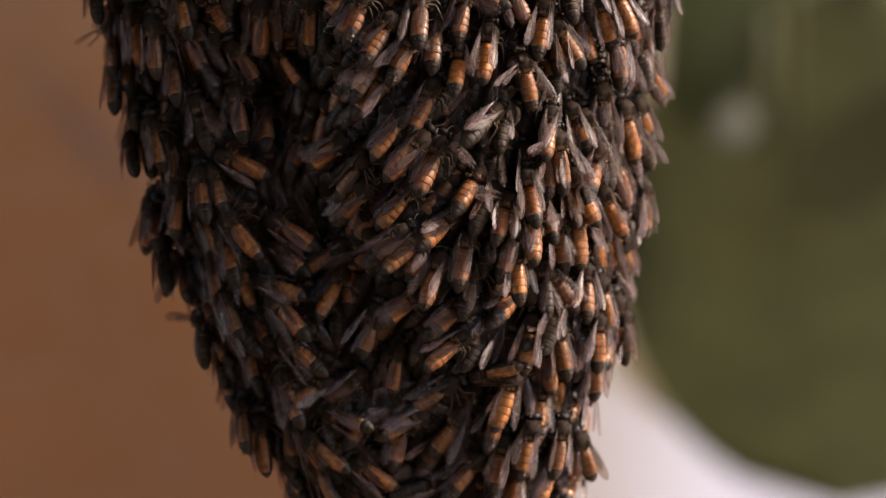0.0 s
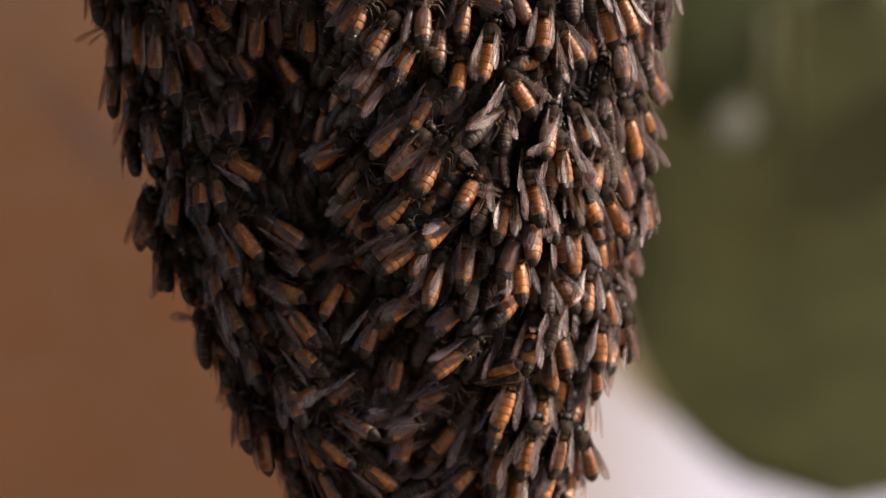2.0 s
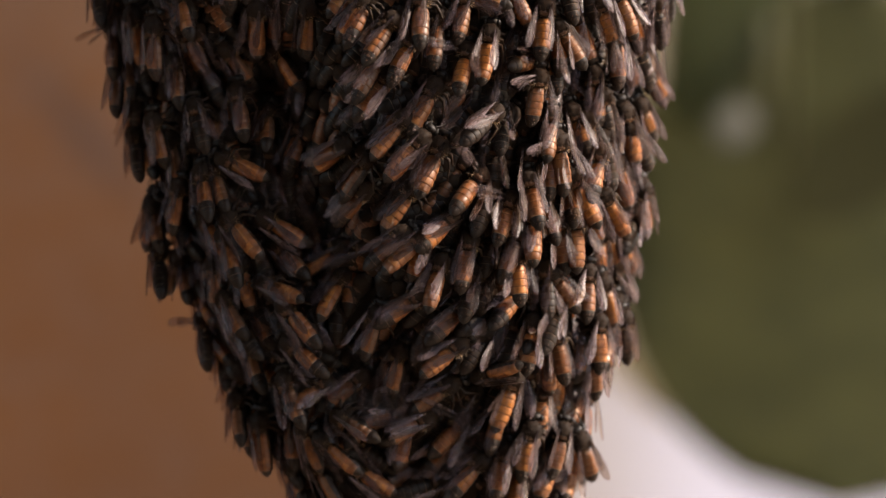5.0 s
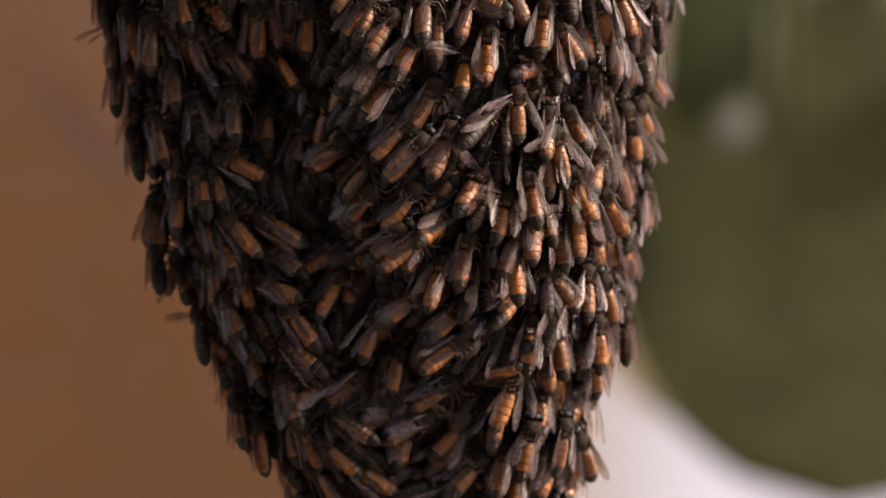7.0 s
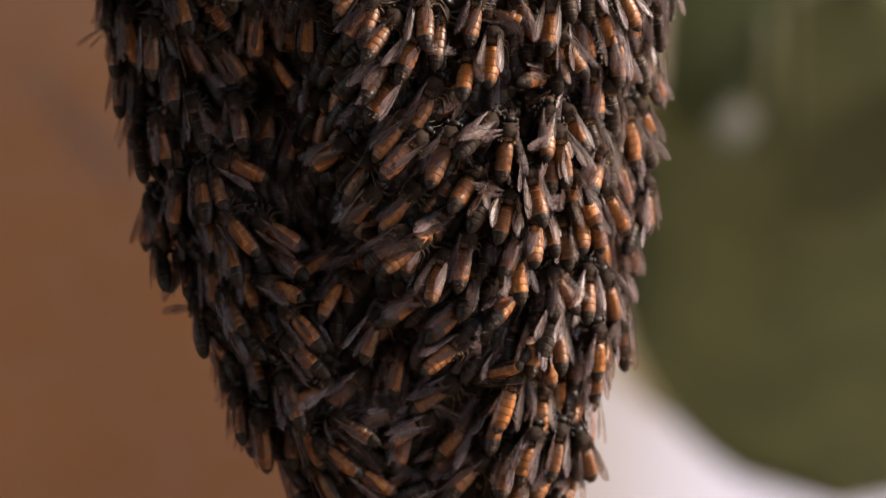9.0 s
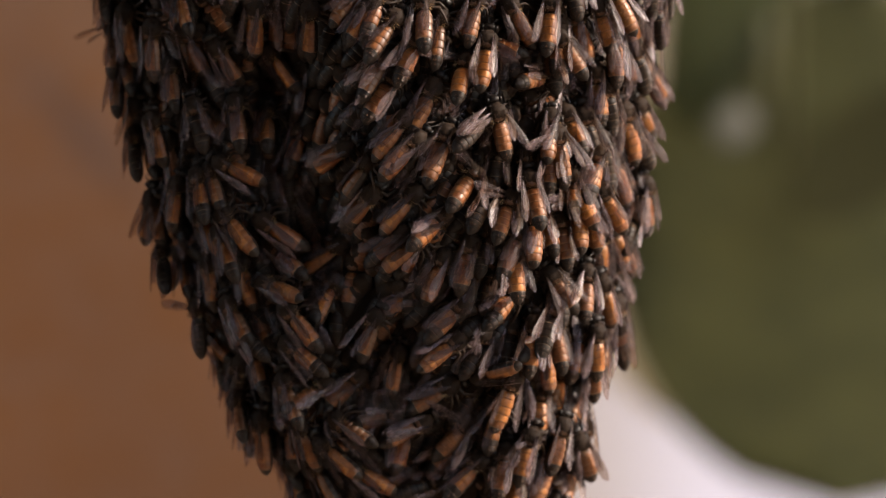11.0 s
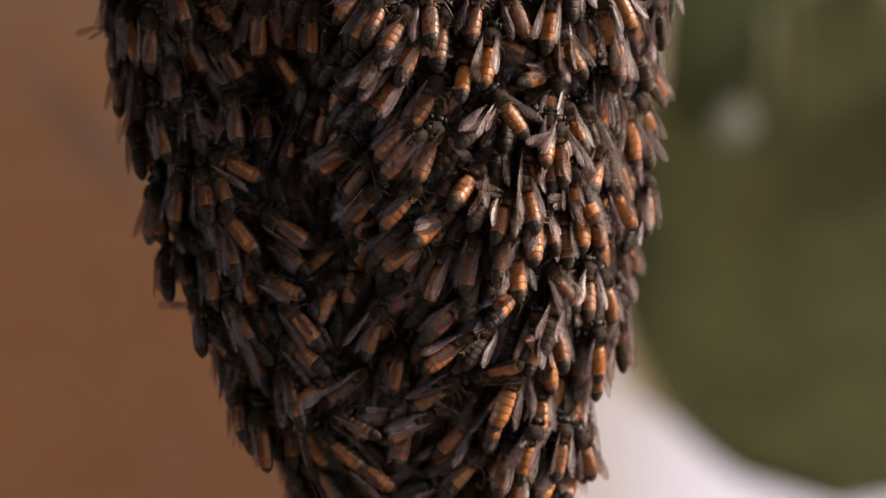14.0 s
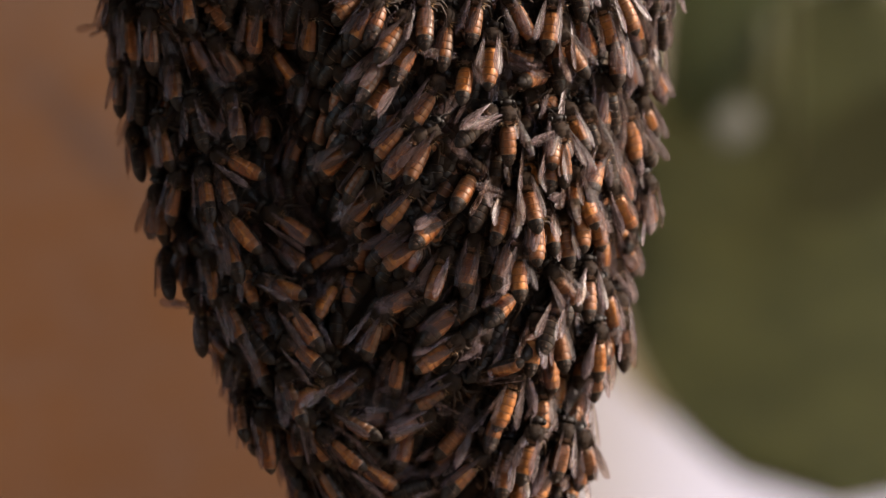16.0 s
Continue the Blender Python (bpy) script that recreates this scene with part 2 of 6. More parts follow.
wall = slab("wall_brown", (-2.6, 0.0, -0.02), (0.0, 0.25, 3.62), PLASTER, "plain reddish-brown plastered wall behind the bees")
wall.location, wall.rotation_euler = (-0.004, 0.78, 0), (0, 0, radians(10))
pale = slab("wall_pale", (-6.0, 0.0, -0.02), (6.0, 0.3, 6.0), PALE_WALL, "sunlit pale plastered wall far behind the leaves")
pale.location, pale.rotation_euler = (1.0, 7.0, 0), (0, 0, radians(38))
# added out of view: ceiling and rear wall keep skylight off the bees
slab("ceiling", (-1.3, -2.3, 3.49), (0.36, 0.80, 3.62), PLASTER, "unseen brown ceiling, added to carry the cluster and block the sky")
slab("wall_south", (-2.62, -2.42, -0.02), (0.7, -2.2, 3.486), PLASTER, "unseen brown wall behind the camera, added to block the sky")
ground = slab("ground", (-400, -400, -0.5), (400, 400, 0.0), SOIL, "dry bare earth far below")
tagged(ground, category="ground")



# ---- the leaves behind ----
def leaf_mesh(name, length, width, curl, blunt):
    """A broad leaf blade along +y from its stalk, with a raised midrib and side ribs."""
    n, m = 20, 5
    verts, faces, picks = [], [], []
    half = lambda s: 0.5 * width * max(0.02, max(0.0, 1 - abs(2 * s - 1) ** blunt) ** 0.5)
    for i in range(n + 1):
        s = i / n
        w = half(s)
        for j in range(-m, m + 1):
            v = j / m
            z = curl * (s * s) * length - 0.012 * width * abs(v) ** 2 + 0.002 * width * math.sin(9 * s * math.pi + 2 * abs(v))
            verts.append((w * v, s * length, z))
    row = 2 * m + 1
    for i in range(n):
        for j in range(2 * m):
            faces.append((i * row + j, i * row + j + 1, (i + 1) * row + j + 1, (i + 1) * row + j))
            picks.append(0)
    under = [(x, y, z - 0.0015) for x, y, z in verts]
    k = len(verts)
    faces2 = [tuple(reversed([q + k for q in f])) for f in faces]
    bits = [(verts + under, faces + faces2, picks + picks)]
    mid = [(0, length * s, curl * s * s * length - 0.0022) for s in np.linspace(-0.12, 1, 9)]
    bits.append(tube(mid, [0.0015 * (1.1 - 0.9 * i / 8) for i in range(9)], 6, 1))
    for s in np.linspace(0.12, 0.85, 8):
        w = 0.94 * half(min(1, s + 0.13))
        for side in (-1, 1):
            line = []
            for q in (0, 0.35, 0.7, 1):
                ss = min(1, s + 0.13 * q)
                line.append((side * w * q, ss * length, curl * ss * ss * length - 0.012 * width * q ** 2 - 0.0018))
            bits.append(tube(line, [0.0007, 0.0006, 0.0005, 0.0003], 4, 1))
    return mesh_of(name, *join(*bits)[:2], [LEAF, RIB], join(*bits)[2])


def leafy_tree():
    """A young tree beside the wall: a slim trunk, a side branch and broad leaves on stalks."""
    branch = new("young_tree")
    branch.location = (0.72, 1.35, 0.0)
    tagged(branch, "out-of-focus young tree with broad dull green leaves", "tree")
    pts = [(0.03 * math.sin(2.1 * k), 0.02 * math.cos(1.7 * k), 0.46 * k - 0.03) for k in range(10)]
    trunk = tube(pts, [0.035 - 0.0026 * k for k in range(10)], 10)
    part("trunk", mesh_of("trunk", trunk[0], trunk[1], [BARK]), branch)
    limb = tube([(0.02, 0.0, 3.1), (-0.15, -0.12, 3.25), (-0.36, -0.3, 3.28), (-0.60, -0.5, 3.22)], [0.014, 0.011, 0.008, 0.004], 8)
    part("limb", mesh_of("limb", limb[0], limb[1], [BARK]), branch)
    for a, b in STALKS:
        bow = tube([a, (0.5 * (a[0] + b[0]), 0.5 * (a[1] + b[1]), 0.5 * (a[2] + b[2]) + 0.01), b], [0.0032, 0.0026, 0.002], 6)
        part("stalk", mesh_of("stalk", [v - Vector((0.72, 1.35, 0)) for v in bow[0]], bow[1], [RIB]), branch)
    big, small = leaf_mesh("broad_leaf", 0.24, 0.215, 0.035, 2.0), leaf_mesh("small_leaf", 0.10, 0.045, -0.15, 1.6)
    inv = Matrix.Translation((-0.72, -1.35, 0))
    # stalk end, tip, facing
    dry = leaf_mesh("dry_leaf", 0.24, 0.215, -0.03, 2.0)
    dry.materials[0] = DRY
    small.materials[0] = YOUNG
    chip = leaf_mesh("dry_scrap", 0.10, 0.07, -0.2, 2.0)
    chip.materials[0] = SCRAP
    browned = leaf_mesh("browned_leaf", 0.10, 0.05, 0.05, 1.8)
    browned.materials[0] = BROWNED
    for me, root, tip, lean in LEAVES:
        root, tip = Vector(root), Vector(tip)
        y = (tip - root).normalized()
        z = Vector((0.15, -1, 0.25))
        z = (Matrix.Rotation(radians(lean), 3, y) @ (z - z.dot(y) * y)).normalized()
        x = y.cross(z)
        m = Matrix((x, y, z)).transposed().to_4x4()
        m.translation = root
        ob = part("leaf", (small, big, dry, chip, browned)[me], branch, ("", "", "pale dry leaf", "grey dead scrap of leaf", "browned leaf")[me])
        size = (tip - root).length / (0.24 if me in (1, 2) else 0.10)
        ob.matrix_basis = inv @ m @ Matrix.Diagonal((size, size, size, 1))
    return branch


LEAVES = [(2, (0.119, 0.93, 3.100), (0.114, 0.90, 2.929), -6), (1, (0.146, 0.86, 3.096), (0.140, 0.84, 2.908), 0), (0, (0.112, 0.83, 3.125), (0.084, 0.81, 3.045), 10),
          (3, (0.107, 0.81, 3.050), (0.0975, 0.80, 3.038), 0), (4, (0.176, 0.82, 3.056), (0.122, 0.81, 3.012), 0), (2, (0.155, 0.89, 3.17), (0.165, 0.90, 3.05), 12),
          (1, (0.27, 1.05, 3.22), (0.24, 1.02, 2.95), 15), (1, (0.17, 1.25, 3.32), (0.15, 1.22, 3.01), -10), (1, (0.36, 1.2, 3.15), (0.30, 1.15, 2.86), -10)]
STALKS = [((0.125, 0.86, 3.24), (0.122, 0.83, 3.03)), ((0.15, 0.86, 3.235), (0.152, 0.86, 3.09)), ((0.12, 0.85, 3.23), (0.112, 0.83, 3.12)), ((0.12, 0.85, 3.12), (0.111, 0.81, 3.05)), ((0.30, 1.05, 3.28), (0.27, 1.05, 3.21))]
leafy_tree()


# ---- the unseen core under the bees, near black as the shade in their gaps ----
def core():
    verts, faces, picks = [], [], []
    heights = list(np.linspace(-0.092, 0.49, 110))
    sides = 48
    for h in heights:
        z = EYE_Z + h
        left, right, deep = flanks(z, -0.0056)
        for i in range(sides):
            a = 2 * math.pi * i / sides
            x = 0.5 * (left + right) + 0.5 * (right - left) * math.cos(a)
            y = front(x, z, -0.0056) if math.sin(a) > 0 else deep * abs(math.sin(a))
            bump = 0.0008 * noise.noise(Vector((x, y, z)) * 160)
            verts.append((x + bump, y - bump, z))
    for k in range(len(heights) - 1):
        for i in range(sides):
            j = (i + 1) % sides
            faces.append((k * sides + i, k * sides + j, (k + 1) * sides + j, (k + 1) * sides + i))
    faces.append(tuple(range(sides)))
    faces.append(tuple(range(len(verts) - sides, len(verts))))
    me = mesh_of("honeycomb", verts, faces, [GAP_DARK])
    return tagged(new("honeycomb", me), "unseen comb core under the bees, near black as shade in the gaps", "honeycomb")


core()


# ---- a bee: head towards +y, back towards +z, the thorax at its origin ----
def girth(s):
    """Half width of the abdomen, in mm: a short waist, a long even barrel, a pointed tail."""
    return float(np.interp(s, (0, 0.03, 0.10, 0.22, 0.45, 0.62, 0.76, 0.87, 0.94, 0.98, 1.0), (0.7, 1.2, 1.62, 1.86, 1.94, 1.92, 1.76, 1.40, 0.95, 0.48, 0.14)))


def abdomen_mesh(amber, plate=None, seam=None, sides=16):
    """Six overlapping plates; the first ones amber with thin seams and painted shade at their roots, the rest black
    with pale hair at their roots.
    """
    stops, n = [], 6
    long = 9.7
    cuts = [0.0, 0.19, 0.37, 0.54, 0.70, 0.85, 1.0]
    for i in range(n):
        for f in (0.0, 0.08, 0.24, 0.60, 0.89, 0.97):
            s = cuts[i] + (cuts[i + 1] - cuts[i]) * f
            r = girth(s) * {0.0: 0.945, 0.08: 0.955, 0.24: 0.98, 0.60: 1.01, 0.89: 1.022, 0.97: 1.005}[f]
            y = -long * s
            if i < amber:
                # rust root: the seam, plus shade under the plate before it as colour
                mat = 3 if f == 0.0 and i > 0 or i > 3 else 0 if f < 0.8 else 6
            else:
                mat = 2 if f == 0.0 and i == max(1, amber) else 7 if f == 0.0 and i in (3, 4) else 1
            stops.append((y * MM, r * MM, 0.88 * r * MM, (-0.25 - 0.034 * (y * 0.5) ** 2) * MM, mat))
    stops.append((-long * 1.012 * MM, 0.10 * MM, 0.1 * MM, -1.06 * MM, 1))
    v, f, p = rings(stops, sides)
    rng = random.Random(8)
    fuzz_v, fuzz_f = [], []
    for _ in range(110):
        s, a = rng.uniform(0.03, 0.95), rng.uniform(-0.2, math.pi + 0.2)
        near = min(stops, key=lambda q: abs(q[0] + s * long * MM))
        p0 = Vector((near[1] * math.cos(a), near[0], near[3] + near[2] * math.sin(a)))
        out = Vector((math.cos(a), 0, math.sin(a)))
        side = Vector((-math.sin(a), 0, math.cos(a))) * 0.05 * MM
        k = len(v) + len(fuzz_v)
        fuzz_v += [p0 - side, p0 + side, p0 + 0.28 * MM * out + Vector((rng.uniform(-0.15, 0.15) * MM, -rng.uniform(0.35, 0.7) * MM, 0))]
        fuzz_f.append((k, k + 1, k + 2))
    # the belly is dark; dark and rust flanks also paint in a shaded side
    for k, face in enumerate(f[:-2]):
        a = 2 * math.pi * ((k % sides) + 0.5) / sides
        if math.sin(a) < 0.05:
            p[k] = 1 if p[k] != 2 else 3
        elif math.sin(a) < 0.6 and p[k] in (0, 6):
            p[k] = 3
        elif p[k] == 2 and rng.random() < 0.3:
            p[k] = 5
    v, f, p = v + fuzz_v, f + fuzz_f, p + [5] * len(fuzz_f)
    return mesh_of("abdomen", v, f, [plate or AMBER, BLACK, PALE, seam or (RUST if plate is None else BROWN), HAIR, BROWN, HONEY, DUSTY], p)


def ball(cx, cy, cz, rx, ry, rz, rows, sides, pick, rough=0.0, seed=0):
    stops = []
    for k in range(rows + 1):
        a = math.pi * k / rows
        stops.append((-ry * math.cos(a), max(0.02 * MM, rx * math.sin(a)), max(0.02 * MM, rz * math.sin(a)), 0, pick))
    v, f, p = rings(stops, sides)
    out = []
    for q in v:
        q = Vector(q)
        q *= 1 + rough * noise.noise(q * 2200 + Vector((seed, 0, 0)))
        out.append(q + Vector((cx, cy, cz)))
    return out, f, p


def hairs(count, cx, cy, cz, rx, ry, rz, long, pick, rng):
    """Short pointed hairs standing on a ball."""
    verts, faces = [], []
    for _ in range(count):
        d = Vector((rng.gauss(0, 1), rng.gauss(0, 1), abs(rng.gauss(0, 1)) - 0.3)).normalized()
        p = Vector((cx + rx * d.x, cy + ry * d.y, cz + rz * d.z))
        side = d.cross(Vector((rng.random(), rng.random(), rng.random()))).normalized() * 0.09 * MM
        tip = p + (d + 0.4 * Vector((rng.gauss(0, 0.5), -0.6, rng.gauss(0, 0.5)))) * long
        k = len(verts)
        verts += [p - side, p + side, tip]
        faces.append((k, k + 1, k + 2))
    return verts, faces, [pick] * len(faces)


def thorax_mesh():
    """A furry dark thorax with a tawny ruff towards the waist."""
    rng = random.Random(3)
    body = ball(0, 0, 0, 2.3 * MM, 2.55 * MM, 2.1 * MM, 9, 12, 0, 0.12)
    plate = ball(0, -1.2 * MM, 0.9 * MM, 1.5 * MM, 0.9 * MM, 1.0 * MM, 5, 9, 1, 0.05)
    fuzz = hairs(150, 0, 0, 0, 2.25 * MM, 2.45 * MM, 2.05 * MM, 0.5 * MM, 2, rng)
    ruff = hairs(70, 0, -1.5 * MM, 0.2 * MM, 1.9 * MM, 0.8 * MM, 1.75 * MM, 0.75 * MM, 3, rng)
    v, f, p = join(body, plate, fuzz, ruff)
    return mesh_of("thorax", v, f, [FUR, BROWN, FUR, HAIR], p)


def head_mesh():
    rng = random.Random(5)
    face = ball(0, 0, -0.3 * MM, 1.75 * MM, 1.0 * MM, 1.85 * MM, 8, 12, 0, 0.05)
    jaw = ball(0, 0.35 * MM, -2.1 * MM, 0.55 * MM, 0.4 * MM, 0.7 * MM, 5, 7, 2)
    fuzz = hairs(50, 0, 0, -0.2 * MM, 1.2 * MM, 0.9 * MM, 1.7 * MM, 0.5 * MM, 3, rng)
    v, f, p = join(face, jaw, fuzz)
    return mesh_of("head", v, f, [BLACK, EYE, BROWN, FUR], p)


def wing_mesh(name, long, wide, side, seed):
    """A wing along -y from its hinge: a slightly cupped membrane with thickness, and raised veins."""
    rng = random.Random(seed)
    n, m = 14, 4
    top, faces, picks = [], [], []
    for i in range(n + 1):
        s = i / n
        spread = 0.24 + 0.76 * min(1, s / 0.62) ** 1.15
        blunt = 1.0 if s < 0.66 else max(0.16, (1 - ((s - 0.66) / 0.34) ** 2.6) ** 0.5)
        w = wide * spread * blunt
        lead = 0.10 * wide * math.sin(math.pi * s) - 0.42 * wide * spread * (1 - blunt)
        for j in range(m + 1):
            v = j / m
            z = 0.10 * wide * math.sin(math.pi * v) + 0.02 * wide * rng.uniform(-1, 1) - 0.03 * long * s * s
            top.append(Vector((side * (lead - v * w), -s * long, z)))
    row = m + 1
    for i in range(n):
        for j in range(m):
            faces.append((i * row + j, i * row + j + 1, (i + 1) * row + j + 1, (i + 1) * row + j))
            picks.append(0)
    bits = [(top, faces, picks)]
    at = lambda s, v: top[round(s * n) * row + round(v * m)] + Vector((0, 0, 0.03 * MM))
    for path in (((0, 0), (0.33, 0), (0.66, 0), (0.9, 0)), ((0, 0.25), (0.33, 0.25), (0.66, 0.25), (0.9, 0.5)), ((0, 0.5), (0.33, 0.5), (0.6, 0.5), (0.8, 0.75)), ((0.33, 0), (0.44, 0.25), (0.5, 0.5), (0.6, 0.75))):
        pts = [at(s, v) for s, v in path]
        bits.append(tube(pts, [0.065 * MM * (1 - 0.6 * k / len(pts)) for k in range(len(pts))], 3, 1))
    v, f, p = join(*bits)
    return mesh_of(name, v, f, [FILM, VEIN], p)


def leg_mesh(side, reach, back, name):
    pts = [(0, 0, 0), (side * 1.6 * MM, 0.3 * back * MM, -0.3 * MM), (side * 2.1 * reach * MM, 1.1 * back * MM, -1.6 * MM), (side * 2.2 * reach * MM, 1.9 * back * MM, -2.7 * MM),
           (side * 2.4 * reach * MM, 2.5 * back * MM, -3.2 * MM)]
    v, f, p = tube(pts, [0.30 * MM, 0.38 * MM, 0.27 * MM, 0.22 * MM, 0.10 * MM], 5)
    return mesh_of(name, v, f, [LIMB], p)


def antenna_mesh(side):
    pts = [(0, 0, 0), (side * 0.7 * MM, 0.9 * MM, 0.3 * MM), (side * 1.1 * MM, 1.6 * MM, -0.5 * MM), (side * 1.3 * MM, 2.3 * MM, -1.6 * MM)]
    v, f, p = tube(pts, [0.13 * MM, 0.14 * MM, 0.13 * MM, 0.10 * MM], 5)
    return mesh_of("antenna", v, f, [BLACK], p)


EYEBALL = mesh_of("eye", *ball(0, 0, 0, 0.55 * MM, 0.75 * MM, 1.35 * MM, 7, 9, 0)[:2], [EYE])
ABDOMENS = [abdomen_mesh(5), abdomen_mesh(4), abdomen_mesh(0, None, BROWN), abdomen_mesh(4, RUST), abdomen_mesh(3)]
THORAX, HEAD = thorax_mesh(), head_mesh()
FORE = {s: wing_mesh("forewing", 10.6 * MM, 2.25 * MM, s, 11 + s) for s in (-1, 1)}
HIND = {s: wing_mesh("hindwing", 7.6 * MM, 1.7 * MM, s, 21 + s) for s in (-1, 1)}
LEGS = [(leg_mesh(s, r, b, "leg"), (s * 1.0 * MM, y * MM, -1.5 * MM)) for s in (-1, 1) for r, b, y in ((0.8, 1.1, 1.2), (0.9, -0.5, 0.1), (0.95, -1.3, -0.9))]
FEELERS = [(antenna_mesh(s), (s * 0.5 * MM, 3.9 * MM, 0.2 * MM)) for s in (-1, 1)]

# how the wings lie: (yaw, pitch, roll) of the fore pair, right then left
POSES = {"a": ((-8, 3, 4), (12, 0, 22)), "w": ((-3, 3, 8), (8, 2, 18)), "k": ((14, 0, 24), (20, 1, 34)), "s": ((22, 4, 30), (96, 4, 20)),
         "u": ((26, 12, 20), (70, 42, -35)), "r": ((4, 18, -8), (22, 10, 10)), "e": ((4, 3, 14), (5, 3, 10)), "v": ((8, 6, 34), (10, 9, -44)), "o": ((40, 2, 36), (36, 4, 36)), "f": ((4, 3, 14), (27, 4, 10))}


def wing_turn(side, yaw, pitch, roll):
    return Matrix.Rotation(radians(side * yaw), 4, "Z") @ Matrix.Rotation(radians(-pitch), 4, "X") @ Matrix.Rotation(radians(side * roll), 4, "Y")


def make_bee(abdomen):
    bee = new("honey_bee")
    part("abdomen", abdomen, bee).location = (0, -1.9 * MM, -0.2 * MM)
    part("thorax", THORAX, bee)
    head = part("head", HEAD, bee)
    head.location = (0, 3.2 * MM, -0.5 * MM)
    for s in (1, -1):
        part("eye", EYEBALL, head, "glossy black compound eye").location = (s * 1.45 * MM, -0.05 * MM, 0)
    for s in (1, -1):
        part("hindwing", HIND[s], bee).matrix_basis = pose(s * 1.5 * MM, -0.5 * MM, 1.5 * MM) @ wing_turn(s, 12, 0, 8)
        part("forewing", FORE[s], bee).matrix_basis = pose(s * 1.6 * MM, 0.5 * MM, 1.75 * MM) @ wing_turn(s, 10, 0, 8)
    for me, at in LEGS:
        part("leg", me, bee).location = at
    for me, at in FEELERS:
        part("antenna", me, bee).location = at
    return bee


def set_wings(bee, style, rng):
    right, left = POSES[style]
    for ob in bee.children:
        kind = ob.data.name[:8]
        if kind in ("forewing", "hindwing"):
            side = 1 if ob.data in (FORE[1], HIND[1]) else -1
            yaw, pitch, roll = right if side == 1 else left
            yaw, pitch, roll = yaw + rng.gauss(0, 4), pitch + rng.gauss(0, 3), roll + rng.gauss(0, 6)
            if kind == "forewing":
                ob.matrix_basis = pose(side * 1.6 * MM, 0.5 * MM, 1.75 * MM) @ wing_turn(side, yaw, pitch, roll)
            else:
                ob.matrix_basis = pose(side * 1.5 * MM, -0.5 * MM, 1.5 * MM) @ wing_turn(side, yaw + 2, pitch - 3, roll)


def on_cluster(x, z, turn, roll, grow=0.0032, lift=9.0):
    """The pose of a bee whose waist lies at x, z on the cluster, its tail turned by that many degrees from straight down towards +x."""
    n = outward(x, z, grow)
    d = Vector((math.sin(radians(turn)), 0, -math.cos(radians(turn))))
    d.y = max(-0.8, min(0.8, (n.x * d.x + n.z * d.z) / -n.y))
    lift *= max(0.25, abs(n.y))
    d = (d.normalized() + math.tan(radians(lift)) * n).normalized()
    ahead = -d
    up = (n - n.dot(ahead) * ahead).normalized()
    m = Matrix((ahead.cross(up), ahead, up)).transposed().to_4x4() @ pose(0, 0, 0, 0, roll, 0)
    m.translation = Vector((x, front(x, z, grow), z)) + ahead * 2.0 * MM
    return m


# places of single bees on the cluster: mm across, mm above the level of the eye, turn of the tail, how the wings lie
ROW_A = [(-40.8, 49.6, 1, "a"), (-69, 49.5, 11, "a"), (-71.9, 38, 1, "k"), (-67.8, 36.6, 3, "k"), (-59.4, 37.6, 22, "w"), (-57.7, 53.9, 29, "a"), (-36.7, 40.9, 44, "a"), 
         (-47.7, 41.8, 37, "a"), (-45.3, 29.8, -1, "a"), (-75, 56, 9, "k"), (-72.5, 46.1, 4, "s"), (-64.2, 46.8, 5, "k"), (-29.1, 49.5, 4, "a"), (-17.5, 51.3, -31, "a"), 
         (-12.6, 48, -35, "a"), (-5.9, 51.6, -30, "w"), (-7, 44, -27, "w"), (-1.5, 48, -13, "w"), (4.4, 39.6, -20, "u"), (-14.8, 39.6, -28, "w"), (-12.4, 34.7, -34, "w")]
ROW_B = [(-3.5, 32.7, -31, "a"), (-18.4, 56.5, -41, "a"), (5.8, 51.7, -15, "a"), (-4.4, 52.2, -6, "w"), (-15.3, 52.3, -21, "w"), (7.4, 51.3, 73, "a"), (22.2, 50, -17, "w"), 
         (25.1, 57.4, 3, "k"), (30, 57.5, 1, "k"), (29, 48.3, 10, "a"), (25.5, 45.8, 24, "w"), (24.5, 47, -3, "w"), (10.2, 44.4, -18, "w"), (20.2, 37.3, -88, "a"), 
         (22.7, 42.1, -4, "w"), (32.1, 35.9, -7, "a"), (38.5, 42.5, 10, "a"), (34.2, 50.5, 9, "w"), (37.5, 44.9, -5, "w"), (40.4, 50.7, 7, "w")]
ROW_C = [(46.2, 50.7, 4, "k"), (42.3, 42.6, 5, "w"), (35.5, 33.3, 2, "k"), (37.9, 54.6, 10, "w"), (45.1, 58, 1, "k"), (15.9, 54.8, 20, "w"), (-67.9, 23.1, 16, "k"), 
         (-59.3, 22, 13, "k"), (-50.4, 15.1, 23, "a"), (-62.7, 25.8, 20, "w"), (-46.5, 18.5, 61, "w"), (-53.3, 14.3, 22, "w"), (-63.9, 8.2, 9, "a"), (-64.6, 7.6, -9, "w"), 
         (-57.9, 11.2, 4, "w"), (-46.7, 5.9, 39, "a"), (-38.1, 4.7, 54, "a"), (-51.8, 4.7, 40, "a"), (-39.1, 28.6, 3, "a"), (-54.1, 29, 18, "k")]
